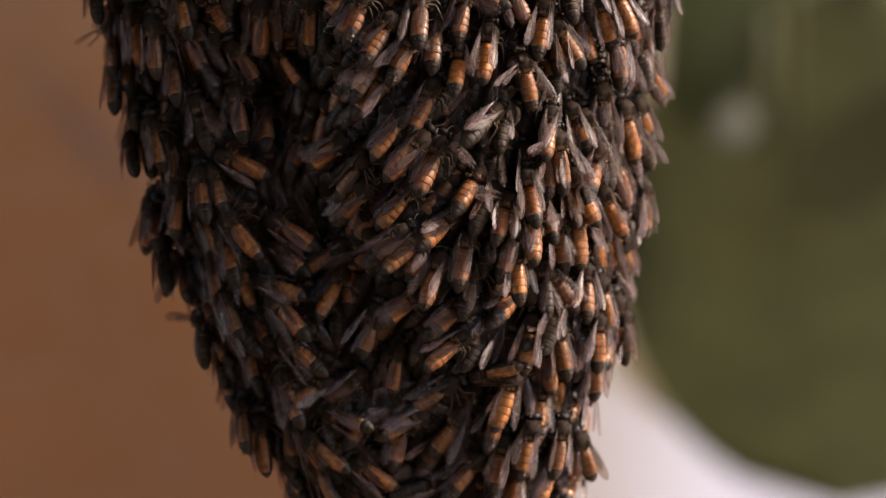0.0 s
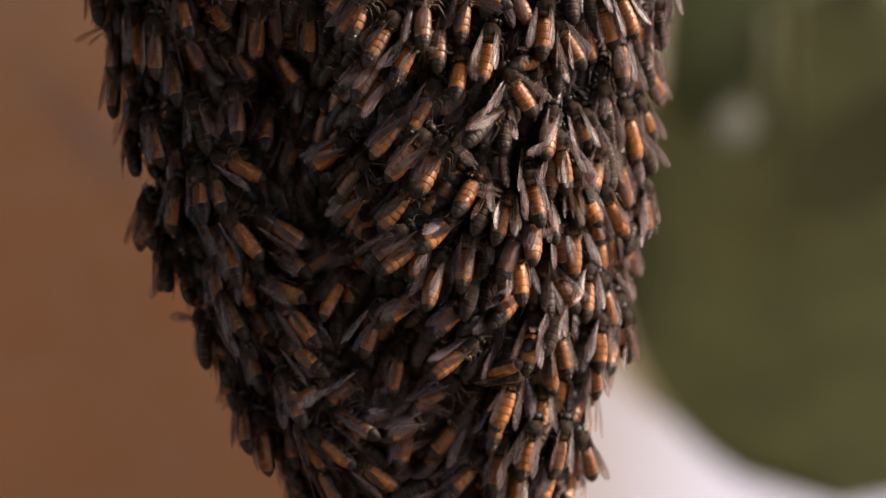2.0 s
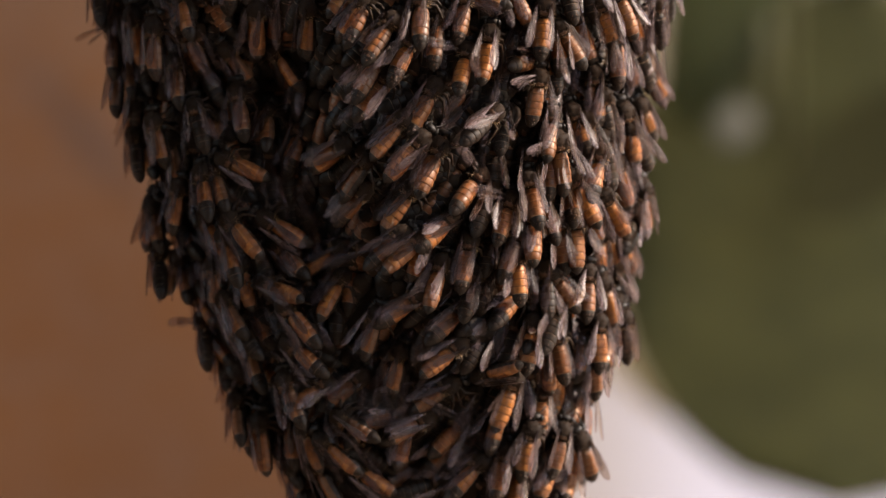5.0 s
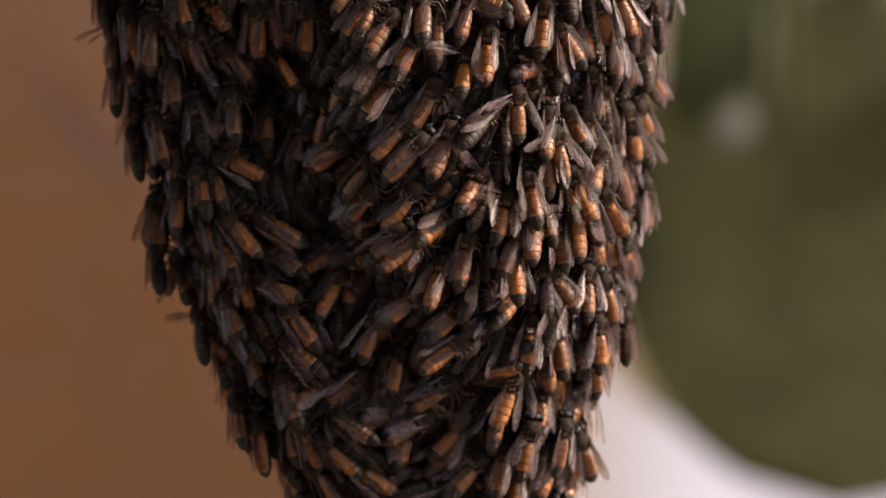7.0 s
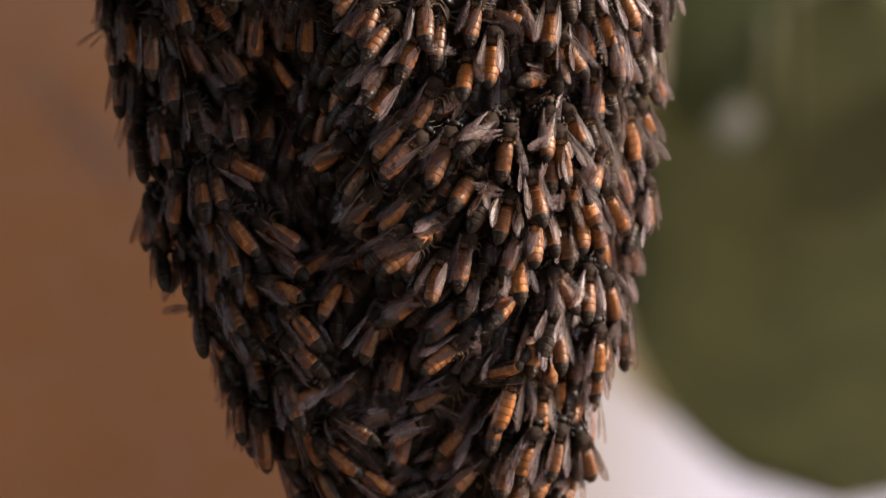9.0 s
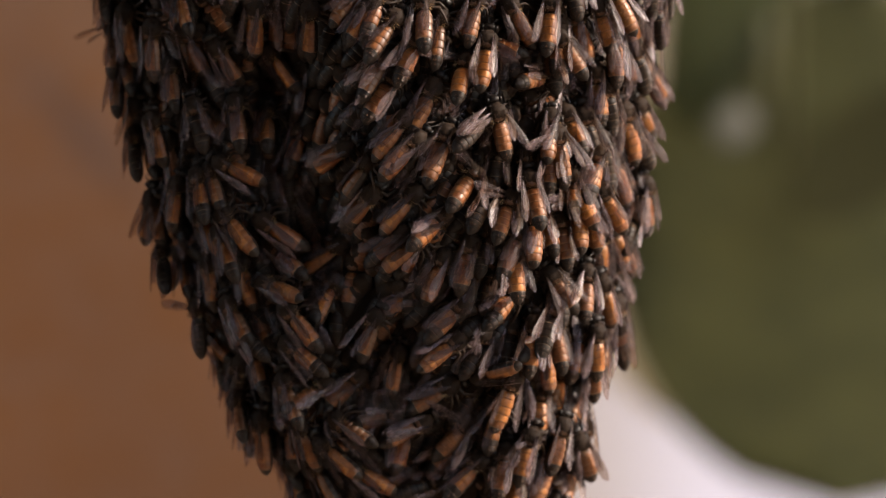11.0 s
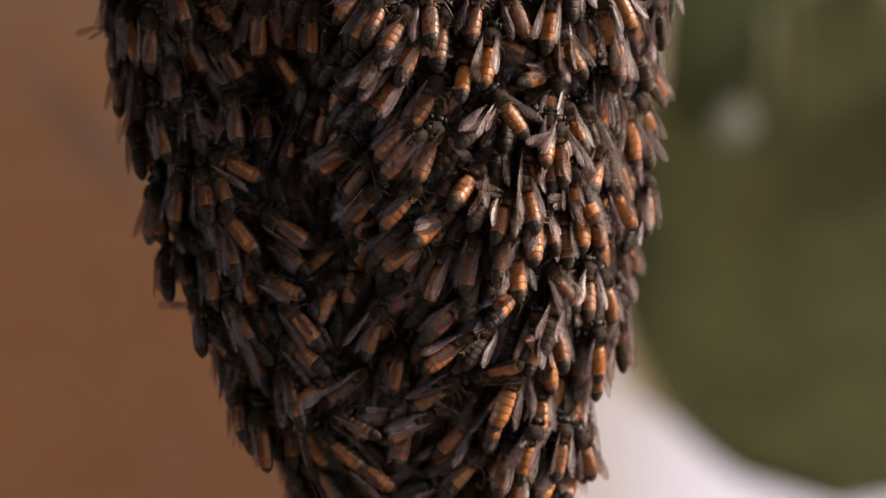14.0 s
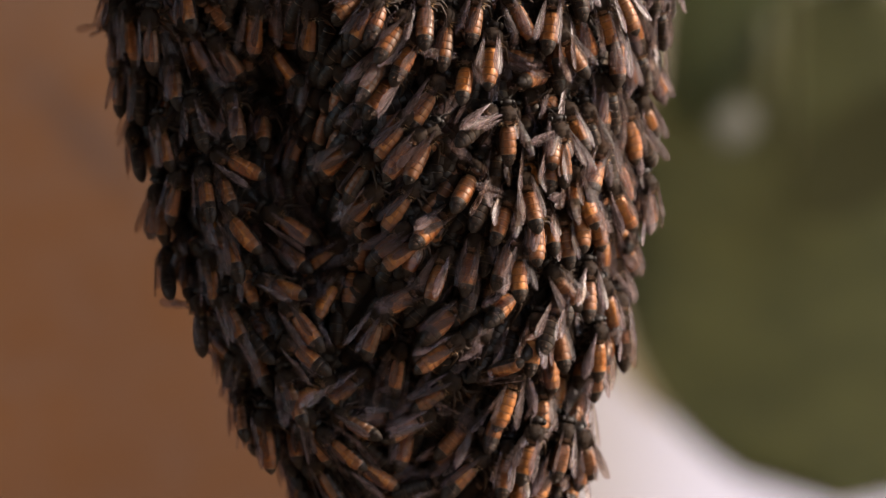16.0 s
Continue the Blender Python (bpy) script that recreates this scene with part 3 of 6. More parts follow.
ROW_D = [(-23.4, 21.5, -50, "a"), (0.7, 22.2, -28, "a"), (5.8, 15, -39, "u"), (0, 6, -52, "a"), (-17.2, 10.9, -35, "a"), (-8, 10.8, -39, "a"), (8.3, 26.6, -52, "a"), 
         (-10, 25.9, -41, "w"), (-7.5, 21.4, -42, "a"), (-17.3, 17.4, -32, "a"), (9.5, 11.7, -31, "w"), (22.3, 26.7, -20, "w"), (27.4, 27.3, 10, "w"), (30.7, 26.5, 2, "k"), 
         (23, 20.3, -13, "w"), (24.6, 22.4, 0, "u"), (17.6, 18.4, -9, "w"), (32.9, 18.8, -20, "a")]
ROW_E = [(34.5, 22, 2, "a"), (40.2, 27.9, 1, "a"), (42.1, 24.8, 16, "k"), (38, 17.4, 9, "w"), (27.3, 14.2, -10, "v"), (28.6, 13.8, 14, "w"), (32.1, 8.5, 4, "a"), 
         (13.4, 8.9, -25, "u"), (19, 13.5, 0, "w"), (28.9, 6, -11, "u"), (35.5, 9.7, 18, "a"), (44.2, 11.9, 4, "w"), (42.6, 14.4, 4, "k"), (15.6, 2, -29, "a"), 
         (18.8, 5, -14, "w"), (21.3, 6.8, -3, "w"), (24.8, 4.4, -5, "w"), (-62.4, -2.6, 13, "k"), (-56.5, -4.3, 13, "w"), (-50.7, -5.4, 13, "a")]
ROW_F = [(-47.4, 0.7, 19, "w"), (-43.7, -5.8, 18, "w"), (-45.4, -18.1, 47, "a"), (-53.8, -16, 13, "s"), (-47.5, -12.8, 36, "w"), (-58.6, -3.6, -19, "s"), (-35.8, -1.3, 36, "w"), 
         (-24.7, -0.9, -48, "a"), (-23.3, -7.5, -18, "a"), (-32.9, -14.6, 38, "w"), (-37.5, -8.2, 62, "a"), (-6.8, -10.9, -61, "a"), (-15.4, -17, -19, "r"), (2.3, -13.6, -52, "a"), 
         (2.2, -21.3, -63, "a"), (4.6, -0.1, -16, "w"), (5.9, -6.6, -26, "k"), (-4.4, 2.6, -25, "w"), (-7.2, 0.7, -53, "a"), (-11.2, 2, -49, "a")]
ROW_G = [(-0.9, -4.1, -24, "w"), (16.1, -2.9, -4, "w"), (15.2, -10.5, -52, "a"), (23.5, -7.2, -13, "a"), (24.3, -7.2, 25, "w"), (31, -7.3, -15, "r"), (35.7, -8.8, 6, "a"), 
         (34.1, 1.4, -6, "a"), (38.2, -14.2, -4, "w"), (39.7, -17.3, 6, "k"), (24, -14, -29, "w"), (20.6, -18.3, -59, "k"), (24.8, -20.1, -4, "w"), (31.1, -20.2, -18, "w"), 
         (33.6, -19, -6, "a"), (19.4, -18.3, -16, "w"), (35.7, 2, 7, "w"), (38.1, 2.6, 11, "w"), (32.4, -25.2, -5, "a"), (22.3, -23.2, -5, "a")]
ROW_H = [(-45.5, -28.1, -6, "k"), (-42.4, -24.5, 32, "w"), (-12.3, -36.4, -80, "a"), (-6.1, -38.4, -73, "a"), (-25.3, -43.8, 64, "a"), (-40.4, -40.1, 15, "a"), (-30.5, -40.5, 23, "w"), 
         (-41.6, -35.1, 14, "w"), (-8.8, -40.1, -23, "w"), (-17.7, -49.3, 61, "a"), (-45.5, -34.5, 17, "k"), (3.4, -39.5, -51, "u"), (11.5, -36.9, -23, "r"), (6.1, -48, -46, "a"), 
         (21.4, -38.7, -38, "a"), (21, -33.3, -19, "w"), (27.2, -37.5, -33, "a"), (23.8, -45.8, -26, "a"), (31.7, -35.8, -5, "a"), (28.7, -41.9, -5, "w")]
ROW_I = [(25.2, -41.2, -20, "w"), (19, -42.3, -22, "w"), (13.4, -46, -12, "w"), (1.6, -43.7, -50, "w"), (-21.6, -38.2, 62, "w"), (30.3, -43.9, 8, "w"), (29.4, -31.4, -22, "w"), 
         (9.3, -27.4, 119, "a"), (-27.5, -30.6, -63, "k"), (-20.1, -29.3, -50, "a"), (-34.3, -30.6, 32, "w"), (-0.5, -30.5, -63, "a"), (14.2, -30.5, -27, "w"), (-32.4, -22, 58, "a"), 
         (-10.3, -24.4, -9, "w"), (-2.9, -51.5, -72, "k"), (15.5, -49.1, -14, "w"), (-27.6, -49.2, 34, "a")]

# ---- the crowd of bees ----
MASTERS = [make_bee(a) for a in ABDOMENS]
RNG = random.Random(7)
BEES = []
SPOTS = []
LABELS = {0: "honey bee with a banded amber abdomen clinging to the cluster", 1: "honey bee with an amber, black-tailed abdomen clinging to the cluster",
          2: "nearly black honey bee clinging head-up to the cluster",
          3: "honey bee with a rust-brown abdomen clinging to the cluster", 4: "honey bee with half amber, half black abdomen on the cluster"}


def add_bee(x, h, turn, style, grow, roll, kind=None):
    body = 2 if style == "k" else RNG.choice((3, 4, 0, 1)) if style == "w" else RNG.choice((0, 1, 0, 4, 3, 3))
    if x > 0.008 and style not in "us" and RNG.random() < 0.13:
        body = 2
    # left of centre, darker bodies paint in the cluster's shaded side
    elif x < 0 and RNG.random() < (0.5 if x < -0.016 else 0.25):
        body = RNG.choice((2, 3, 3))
    body = body if kind is None else kind
    n = outward(x, EYE_Z + h, grow)
    if abs(n.x) > 0.6:
        roll = 0.3 * roll + (-26 if n.x > 0 else 14)
    if style in "awko" and abs(n.x) > 0.72:
        style = "f" if n.x > 0 and RNG.random() < 0.6 else "e"
    lift = RNG.uniform(12, 38)
    if style == "w" and RNG.random() < (0.8 if x > -0.008 else 0.25):
        style = "v"
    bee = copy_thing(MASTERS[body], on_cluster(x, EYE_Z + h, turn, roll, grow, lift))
    s = RNG.uniform(0.93, 1.07)
    bee.scale = (s, s, s)
    set_wings(bee, style, RNG)
    BEES.append((bee, x, h, turn, roll, grow, lift))
    SPOTS.append((x, h, turn))
    words = LABELS[body]
    if style in ("s", "u"):
        words = "amber honey bee clinging to the cluster, one wing held out"
    return tagged(bee, words, "bee", "bees of the cluster")


for group in (ROW_A, ROW_B, ROW_C, ROW_D, ROW_E, ROW_F, ROW_G, ROW_H, ROW_I):
    for x, h, turn, style in group:
        add_bee(x * MM, h * MM, turn, style, 0.0038 + RNG.uniform(-0.0042, 0.0028), RNG.gauss(-26, 14))

HEROES = len(BEES)

# a restless bee that wanders over the others: seconds, mm across, mm up, turn of the tail
WANDER = [(0, 18.4, 34, 10), (0.6, 18.9, 33, 5), (0.8, 15, 30.5, -42), (1.0, 17.6, 32.5, -6), (1.4, 16, 34, 0), (1.8, 16.5, 32.5, 38), (2.2, 18.5, 31.5, 22), (2.8, 18.9, 30.5, 14),
          (3.2, 18.3, 30, -20), (3.6, 18.3, 30.5, 28), (4.0, 18.8, 29.5, 2), (5.2, 19.6, 31, -12), (6.4, 18.7, 28, 0), (6.6, 18.2, 27.5, 10), (6.8, 18.1, 29, 5), (7.0, 16, 27, 0), (7.2, 17.5, 24, -2),
          (7.4, 17.8, 22, -30), (7.6, 14.6, 21, -42), (7.8, 15.1, 22, -25), (8.0, 15, 21, 26), (8.2, 13.4, 21.5, 8), (8.4, 14.2, 19.6, -6), (9.2, 12.5, 19, -10), (10.3, 12, 22, 6),
          (11.4, 13, 24, 12), (12.6, 14, 28, 40), (13.2, 15.6, 30, 68), (13.8, 14.4, 26, 60), (14.1, 15.5, 28, 22), (14.7, 14.2, 29, 10), (15.0, 14, 21, 62), (15.3, 14.6, 21.5, 70), (15.6, 12.2, 23.5, 30), (16.0, 13.9, 22.5, 0)]
rover = add_bee(WANDER[0][1] * MM, WANDER[0][2] * MM, WANDER[0][3], "u", 0.0062, -8, 3)
tagged(rover, "restless amber honey bee walking over the other bees")
BEES.pop()
SPOTS.pop()


def flow(x, h):
    """How the bees around lie."""
    a = b = 0.0
    for px, ph, turn in SPOTS[:len(SPOTS)]:
        w = 1.0 / (((x - px) ** 2 + (h - ph) ** 2) + 1e-6) ** 1.5
        a, b = a + w * math.sin(radians(turn)), b + w * math.cos(radians(turn))
    return math.degrees(math.atan2(a, b))


def scatter(count, gap, grow, low, high):
    """Free places between the bees that are there, at least that far apart."""
    found, tries = [], 0
    taken = [(x, h) for x, h, _ in SPOTS]
    while len(found) < count and tries < 20000:
        tries += 1
        h = RNG.uniform(low, high)
        left, right, _ = flanks(EYE_Z + h, grow)
        c, half = 0.5 * (left + right), 0.5 * (right - left)
        u = math.sin(RNG.uniform(-1, 1) * math.pi / 2 * 0.99)
        x = c + half * u
        if -0.046 < x < -0.004 and h > -0.034 and RNG.random() < 0.8:
            continue
        squeeze = max(0.35, math.sqrt(1 - u * u))
        if all(((x - p) / squeeze) ** 2 + ((h - q) * 0.75) ** 2 > gap ** 2 for p, q in taken):
            taken.append((x, h))
            found.append((x, h))
    return found


SPREAD = scatter(299 - len(BEES), 0.0046, 0.003, -0.062, 0.066)
FLOWS = [flow(x, h) for x, h in SPREAD]
for (x, h), turn in zip(SPREAD, FLOWS):
    # mostly black fillers: shade between the upper bees, put into body colour
    add_bee(x, h, turn + RNG.gauss(0, 14), RNG.choice("awkkkkw"), -0.0024, RNG.gauss(-22, 18))


# ---- the bees beneath, behind and above, too many to count ----
def crowd():
    blocks, bare = [], []
    for a in ABDOMENS:
        vs, fs, ps, mats, base = [], [], [], [AMBER, BLACK, PALE, BROWN, FUR, FILM, VEIN, RUST, HONEY, DUSTY], 0
        look_up = {m.name: i for i, m in enumerate(mats)}
        for me, m in ((a, pose(0, -1.9 * MM, -0.2 * MM)), (THORAX, Matrix()), (HEAD, pose(0, 3.2 * MM, -0.5 * MM)),
                      *((FORE[s], pose(s * 1.6 * MM, 0.5 * MM, 1.75 * MM) @ wing_turn(s, 8, -4, 26)) for s in (-1, 1))):
            co = np.array([m @ v.co for v in me.vertices])
            for f in me.polygons:
                if len(f.vertices) == 3 and me in (THORAX, a):
                    continue
                fs.append([base + i for i in f.vertices])
                ps.append(look_up.get(me.materials[f.material_index].name, 1))
            vs.append(co)
            base += len(co)
        blocks.append((np.concatenate(vs), fs, ps))
        body = sum(len(v) for v in vs[:3])
        keep = [i for i, f in enumerate(fs) if max(f) < body]
        bare.append((np.concatenate(vs[:3]), [fs[i] for i in keep], [ps[i] for i in keep]))
    verts, faces, picks, base = [], [], [], 0
    rng = random.Random(19)

    def put(m, k, winged=True):
        nonlocal base
        co, fs, ps = blocks[k] if winged else bare[k]
        mat = np.array(m @ Matrix.Scale(1.03, 4))
        verts.append(co @ mat[:3, :3].T + mat[:3, 3])
        faces.extend([[base + i for i in f] for f in fs])
        picks.extend(ps)
        base += len(co)

    spots = []
    for _ in range(26000):
        if len(spots) >= 760:
            break
        h = rng.uniform(-0.075, 0.085)
        left, right, _ = flanks(EYE_Z + h)
        x = 0.5 * (left + right) + 0.5 * (right - left) * math.sin(rng.uniform(-1, 1) * 1.56)
        if all((x - p) ** 2 + (h - q) ** 2 > 0.0028 ** 2 for p, q in spots):
            spots.append((x, h))
            # nearly all black bodies, so the gaps above them look shaded
            put(on_cluster(x, EYE_Z + h, flow(x, h) + rng.gauss(0, 22), rng.gauss(0, 25), -0.0034, rng.uniform(2, 14)), rng.choice((2, 2, 2, 2, 3)), rng.random() < 0.2)
    # the far side and the part above
    for _ in range(230):
        h = rng.uniform(-0.085, 0.17)
        left, right, deep = flanks(EYE_Z + h, -0.002)
        a = rng.uniform(0, math.pi) if h < 0.085 else rng.uniform(0, 2 * math.pi)
        n = Vector((math.cos(a) * 0.7, math.sin(a), 0)).normalized()
        d = Vector((rng.gauss(0, 0.3) * n.y, rng.gauss(0, 0.3) * n.x, -1))
        d = (d - d.dot(n) * n).normalized()
        m = Matrix(((-d).cross(n), -d, n)).transposed().to_4x4()
        m.translation = (0.5 * (left + right) + 0.5 * (right - left) * math.cos(a), deep * math.sin(a), EYE_Z + h)
        put(m, rng.choice((0, 1, 2)))
    me = mesh_of("bee_crowd", np.concatenate(verts), faces, [AMBER, BLACK, PALE, BROWN, FUR, FILM, VEIN, RUST, HONEY, DUSTY], picks)
    return tagged(new("bee_crowd", me), "dense crowd of bees packed beneath, mostly black to give shaded gaps", "bees", kind="stuff")


crowd()
for m in MASTERS:
    for ob in (*m.children_recursive, m):
        bpy.data.objects.remove(ob)


# ---- what moves: the cluster sways a little, and each bee stirs where it clings ----
# sway of the whole cluster: seconds, mm across, mm up
SWAY = [(0, 0.18, 0.18), (0.5, 0.18, 0.19), (1, 0.38, 0.19), (2.5, 0.38, 0.19), (3, 0.56, 0.18), (3.5, 0.38, 0.18), (4, 0.38, -0), (6.5, 0.38, 0.18), (7, 0.36, -0), (8, 0, -0), (8.5, 0.18, 0.18), (9, 0.56, -0), (12, 0.18, -0), (12.5, 0.56, 0.18), (13, 0.74, 0.38), (13.5, 0.75, 0.19), (14, 0.56, 0.38), (14.5, 0.38, 0.36), (15, 0.38, 0.19), (15.5, 0.56, 0.19), (16, 0.74, 0.38)]

STIR = random.Random(31)


def hollow(x, h):
    """How far a bee draws in with the others when a dip opens in the cluster."""
    return max(0.0, 1 - ((x + 0.0085) / 0.018) ** 2 - ((h + 0.0045) / 0.0105) ** 2) ** 0.5


def stir(k, *steps):
    """Key one bee: steps of (seconds, mm across, mm up) from where it was built."""
    bee, x, h, turn, roll, grow, lift = BEES[k]
    steps = list(steps)
    deep = hollow(x, h)
    if deep > 0:
        ts = [s[0] for s in steps]
        steps = [(t, float(np.interp(t, ts, [s[1] for s in steps])), float(np.interp(t, ts, [s[2] for s in steps]))) for t in sorted({*ts, 9.3, 11.2, 14.0})]
    rows = []
    for t, dx, dh in steps:
        sunk = deep * float(np.interp(t, (9.3, 11.2, 14.0, 16.0), (0, 1, 0.9, 0.55)))
        rows.append((t, on_cluster(x + dx * MM, EYE_Z + h + dh * MM, turn + STIR.gauss(0, 1.6), roll + STIR.gauss(0, 2), grow - 0.0052 * sunk, lift * (1 - 0.6 * sunk))))
    walk(bee, rows)


def flick(k, side, times, wide):
    """A wing of a bee opens and folds again."""
    for ob in BEES[k][0].children:
        if ob.data is FORE[side]:
            rest = ob.matrix_basis.copy()
            out = rest @ Matrix.Rotation(radians(side * wide), 4, "Z")
            rows = [(0.0, rest)]
            for t in times:
                rows += [(t, rest), (t + 0.3, out), (t + 0.7, rest)]
            walk(ob, [*rows, (16.0, rest)])


def motions():
    stir(0, (0, 1.11, 0.38), (3, 0.19, -0), (3.5, 0.38, 0.18), (6.5, 0.19, 0.18), (7, 0.38, -0), (8, 0, -0), (11.5, 0, 0.56), (12.5, 0.56, 0.38), (13, 1.11, 0.56), (14.5, 0.38, 0.38), (15.5, 0.56, 0.38), (16, 0, 0.56))
    stir(1, (0, 1.47, -0.56), (3, 1.84, -0.56), (4, 1.66, -0.74), (6.5, 1.66, -0.56), (7, 0.74, -0.18), (7.5, -0.56, 0.56), (8, 0, -0), (8.5, -0.19, 0.19), (9, 0.18, 0.01), (12, -0.19, 0.01), (13, 0.36, 0.39), (15, 0, 0.21), (16, 0.36, 0.39))
    stir(2, (0, -0.56, 0.18), (1, -0.18, 0.18), (2, -0.36, -0), (3.5, 0.19, 0.36), (4, 0, -0), (6.5, 0.38, 0.18), (8, 0, -0), (9, 0.93, -0.19), (11.5, 0.19, -0.19), (12.5, 0.38, 0.18), (13.5, 1.3, 0.18), (15.5, 0.56, -0.19), (16, 1.11, 0.18))
    stir(3, (0, -0.36, -0.92), (1, 0.18, -1.11), (3, 0, -0.56), (4, 0, -0.74), (6.5, 0.38, -0.18), (7, 0, -0), (8, 0, -0), (8.5, 0.38, -0), (9, 0.56, -0.18), (11.5, 0.18, -0.36), (13, 1.49, 0.19), (14, 0.93, 0.38), (15, 0.93, -0.18), (15.5, 0.93, 0.19), (16, 1.3, 0.19))
    stir(4, (0, 0.36, 1.66), (2.5, 0.56, 1.67), (3, 0.93, 2.03), (3.5, 1.85, 1.3), (4, 1.49, 1.3), (6.5, 1.11, 0.56), (7, 0.56, -0), (8, 0, -0), (8.5, -0.38, 0.36), (9, 0.38, 0.36), (11.5, 0, 0.36), (12, -0.18, 1.3), (12.5, 0.56, 0.74), (13, 0.74, 0.93), (15, 0.38, 0.75), (16, 0.74, 0.93))
    stir(5, (0, 0.73, -0.56), (3, 1.1, -0.56), (4, 0.92, -0.74), (6.5, 0.92, -0.56), (7, 0.74, 0.18), (7.5, -0.38, -0.75), (8, 0, -0), (8.5, -0.18, -0.19), (9, 0.92, 0.36), (11.5, 0.74, -0), (12.5, 0.92, 0.18), (13, 1.11, 0.74), (13.5, 0.74, 0.74), (14.5, 0.74, 0.74), (16, 1.85, 1.11))
    stir(6, (0, 1.67, 0.74), (1.5, 0.93, 0.74), (2.5, 1.49, 0.93), (3, 1.11, 0.93), (4, 1.11, 0.56), (7, 1.11, 0.38), (7.5, 0, -0), (11.5, 0.19, 0.18), (12, 0.38, 0.18), (13, 1.31, 0.56), (15, 0.38, 1.11), (16, 0.19, 1.67))
    stir(7, (0, 3.34, 0.19), (0.5, 3.34, 0.19), (2, 2.23, -0), (2.5, 2.23, -0.36), (3, 2.41, -0.56), (4, 1.85, -0.36), (7, 1.67, -0.18), (7.5, 0.38, -0), (8, 0, -0), (8.5, 0, 0.38), (9, 0.38, 0.38), (12, -0.74, -0), (13, 0, 0.19), (13.5, 0, 0.19), (14.5, -0.56, 0.56), (16, -0.18, 0.93))
    stir(8, (0, 0.38, 1.87), (1.5, 0.93, 1.87), (2, 0.19, 1.87), (2.5, 0, 2.23), (3.5, 0.93, 2.23), (4, 0.93, 2.23), (6.5, 0.38, 1.87), (7, -0.36, 1.31), (7.5, -0.74, 0.38), (8, 0, -0), (8.5, 0.38, 0.38), (9, 0.56, 0.19), (11.5, 0.19, -0.36), (12, -0.36, -0.74), (13, 0.19, -0.18), (14, -0.36, 0.38), (14.5, -0.56, -0), (15, -0.18, -0.18), (15.5, -0.36, 0.19), (16, 0, 0.75))
    stir(9, (0, -1.68, 1.1), (3, -1.31, 1.1), (4, -1.49, 0.92), (6.5, 0, -0.19), (7.5, 0, -0.19), (8, 0, -0), (9, 1.11, -0), (11.5, 0.36, 1.1), (12, 1.11, 0.92), (12.5, 0.74, 1.3), (13, 1.85, 1.85), (13.5, 2.03, 0.56), (14, 2.03, 0.36), (15, 1.67, 0.92), (15.5, 2.03, 1.3), (16, 2.59, 0.74))
    stir(10, (0, -0.18, 0.18), (3, 0.19, 0.18), (7.5, -0.18, -0), (8.5, 0.19, 0.19), (12, -0.18, -0), (13, 0.38, 0.38), (15, 0.01, 0.19), (16, 0.38, 0.38))
    stir(11, (0, 1.3, -0.56), (3, 1.67, -0.56), (4, 1.49, -0.74), (6.5, 1.49, -0.56), (7, 0.74, -0), (7.5, -0.18, -0.38), (8.5, 0, 0.18), (9, 0.93, -0.74), (11.5, 1.11, -1.11), (12, 1.3, -0.56), (12.5, 0.56, 0.56), (13, 0.74, 0.75), (15, 0.38, 0.57), (16, 0.74, 0.75))
    stir(12, (0, 0.56, 1.3), (0.5, 0.74, 1.67), (1, 0.18, 0.56), (2, 0.36, -0), (2.5, 0.18, 0.36), (8, 0, -0), (11.5, 0.56, -0.19), (13, 1.48, -0), (14, 0.92, -0.19), (15.5, 0.92, -0.38), (16, 0.56, -0))
    stir(13, (0, -1.11, 0.92), (2.5, -0.92, 0.93), (3, -0.36, 1.3), (3.5, -0.36, 0.93), (4, -1.11, 0.93), (6.5, -0.36, -0), (7, 0, 0.18), (8, 0, -0), (9, 0.75, -0.18), (11.5, 1.3, -0.18), (12.5, 1.67, -0.56), (13, 1.85, -0.36), (15, 1.49, -0.55), (16, 1.85, -0.36))
    stir(14, (0, 0.18, -0.93), (3, 0.56, -0.93), (4, 0.38, -1.11), (6.5, 0.93, -0.19), (7, 0.56, -0.19), (7.5, 0.93, 0.18), (8, 0, -0), (9, 0.56, -0.38), (11.5, 1.31, -0.19), (12, 1.87, -0), (12.5, 2.23, -0.38), (13, 2.97, -0.19), (13.5, 3.34, 0.36), (14, 3.34, 0.36), (15, 2.41, -0), (15.5, 3.16, -0.38), (16, 3.16, -0.38))
    stir(15, (0, -0.56, -1.11), (0.5, 0.19, -0.74), (1, 0.19, -0.36), (2, 0, -0.56), (2.5, -0.74, -0.74), (3, -0.18, -1.3), (3.5, 0, -0.56), (4, -0.56, -0.74), (6.5, 0, -0.18), (7.5, 0, 0.38), (8.5, 0.38, -0.36), (12.5, 0.75, -1.48), (13, 1.3, -0.56), (13.5, 1.11, -1.11), (14, 1.11, -0.36), (14.5, 0.75, -0.18), (15, 0.38, -0.56), (16, 0.56, -0.56))
    stir(16, (0, -0.56, -0.92), (0.5, 0, -0.92), (1.5, 0.18, -0.92), (2, 0, -1.1), (2.5, -0.93, -1.1), (3.5, -0.18, -0.74), (4, -0.56, -0.74), (7, 0, -0.74), (7.5, 0.56, 0.19), (8, 0, -0), (9, 0.93, -0.18), (12, 0.74, -1.1), (13, 0.93, -0.74), (13.5, 0.56, -0.92), (14, 0.74, -0.74), (14.5, 0.18, -0.92), (15.5, 0.18, -1.1), (16, 0.36, -0.92))
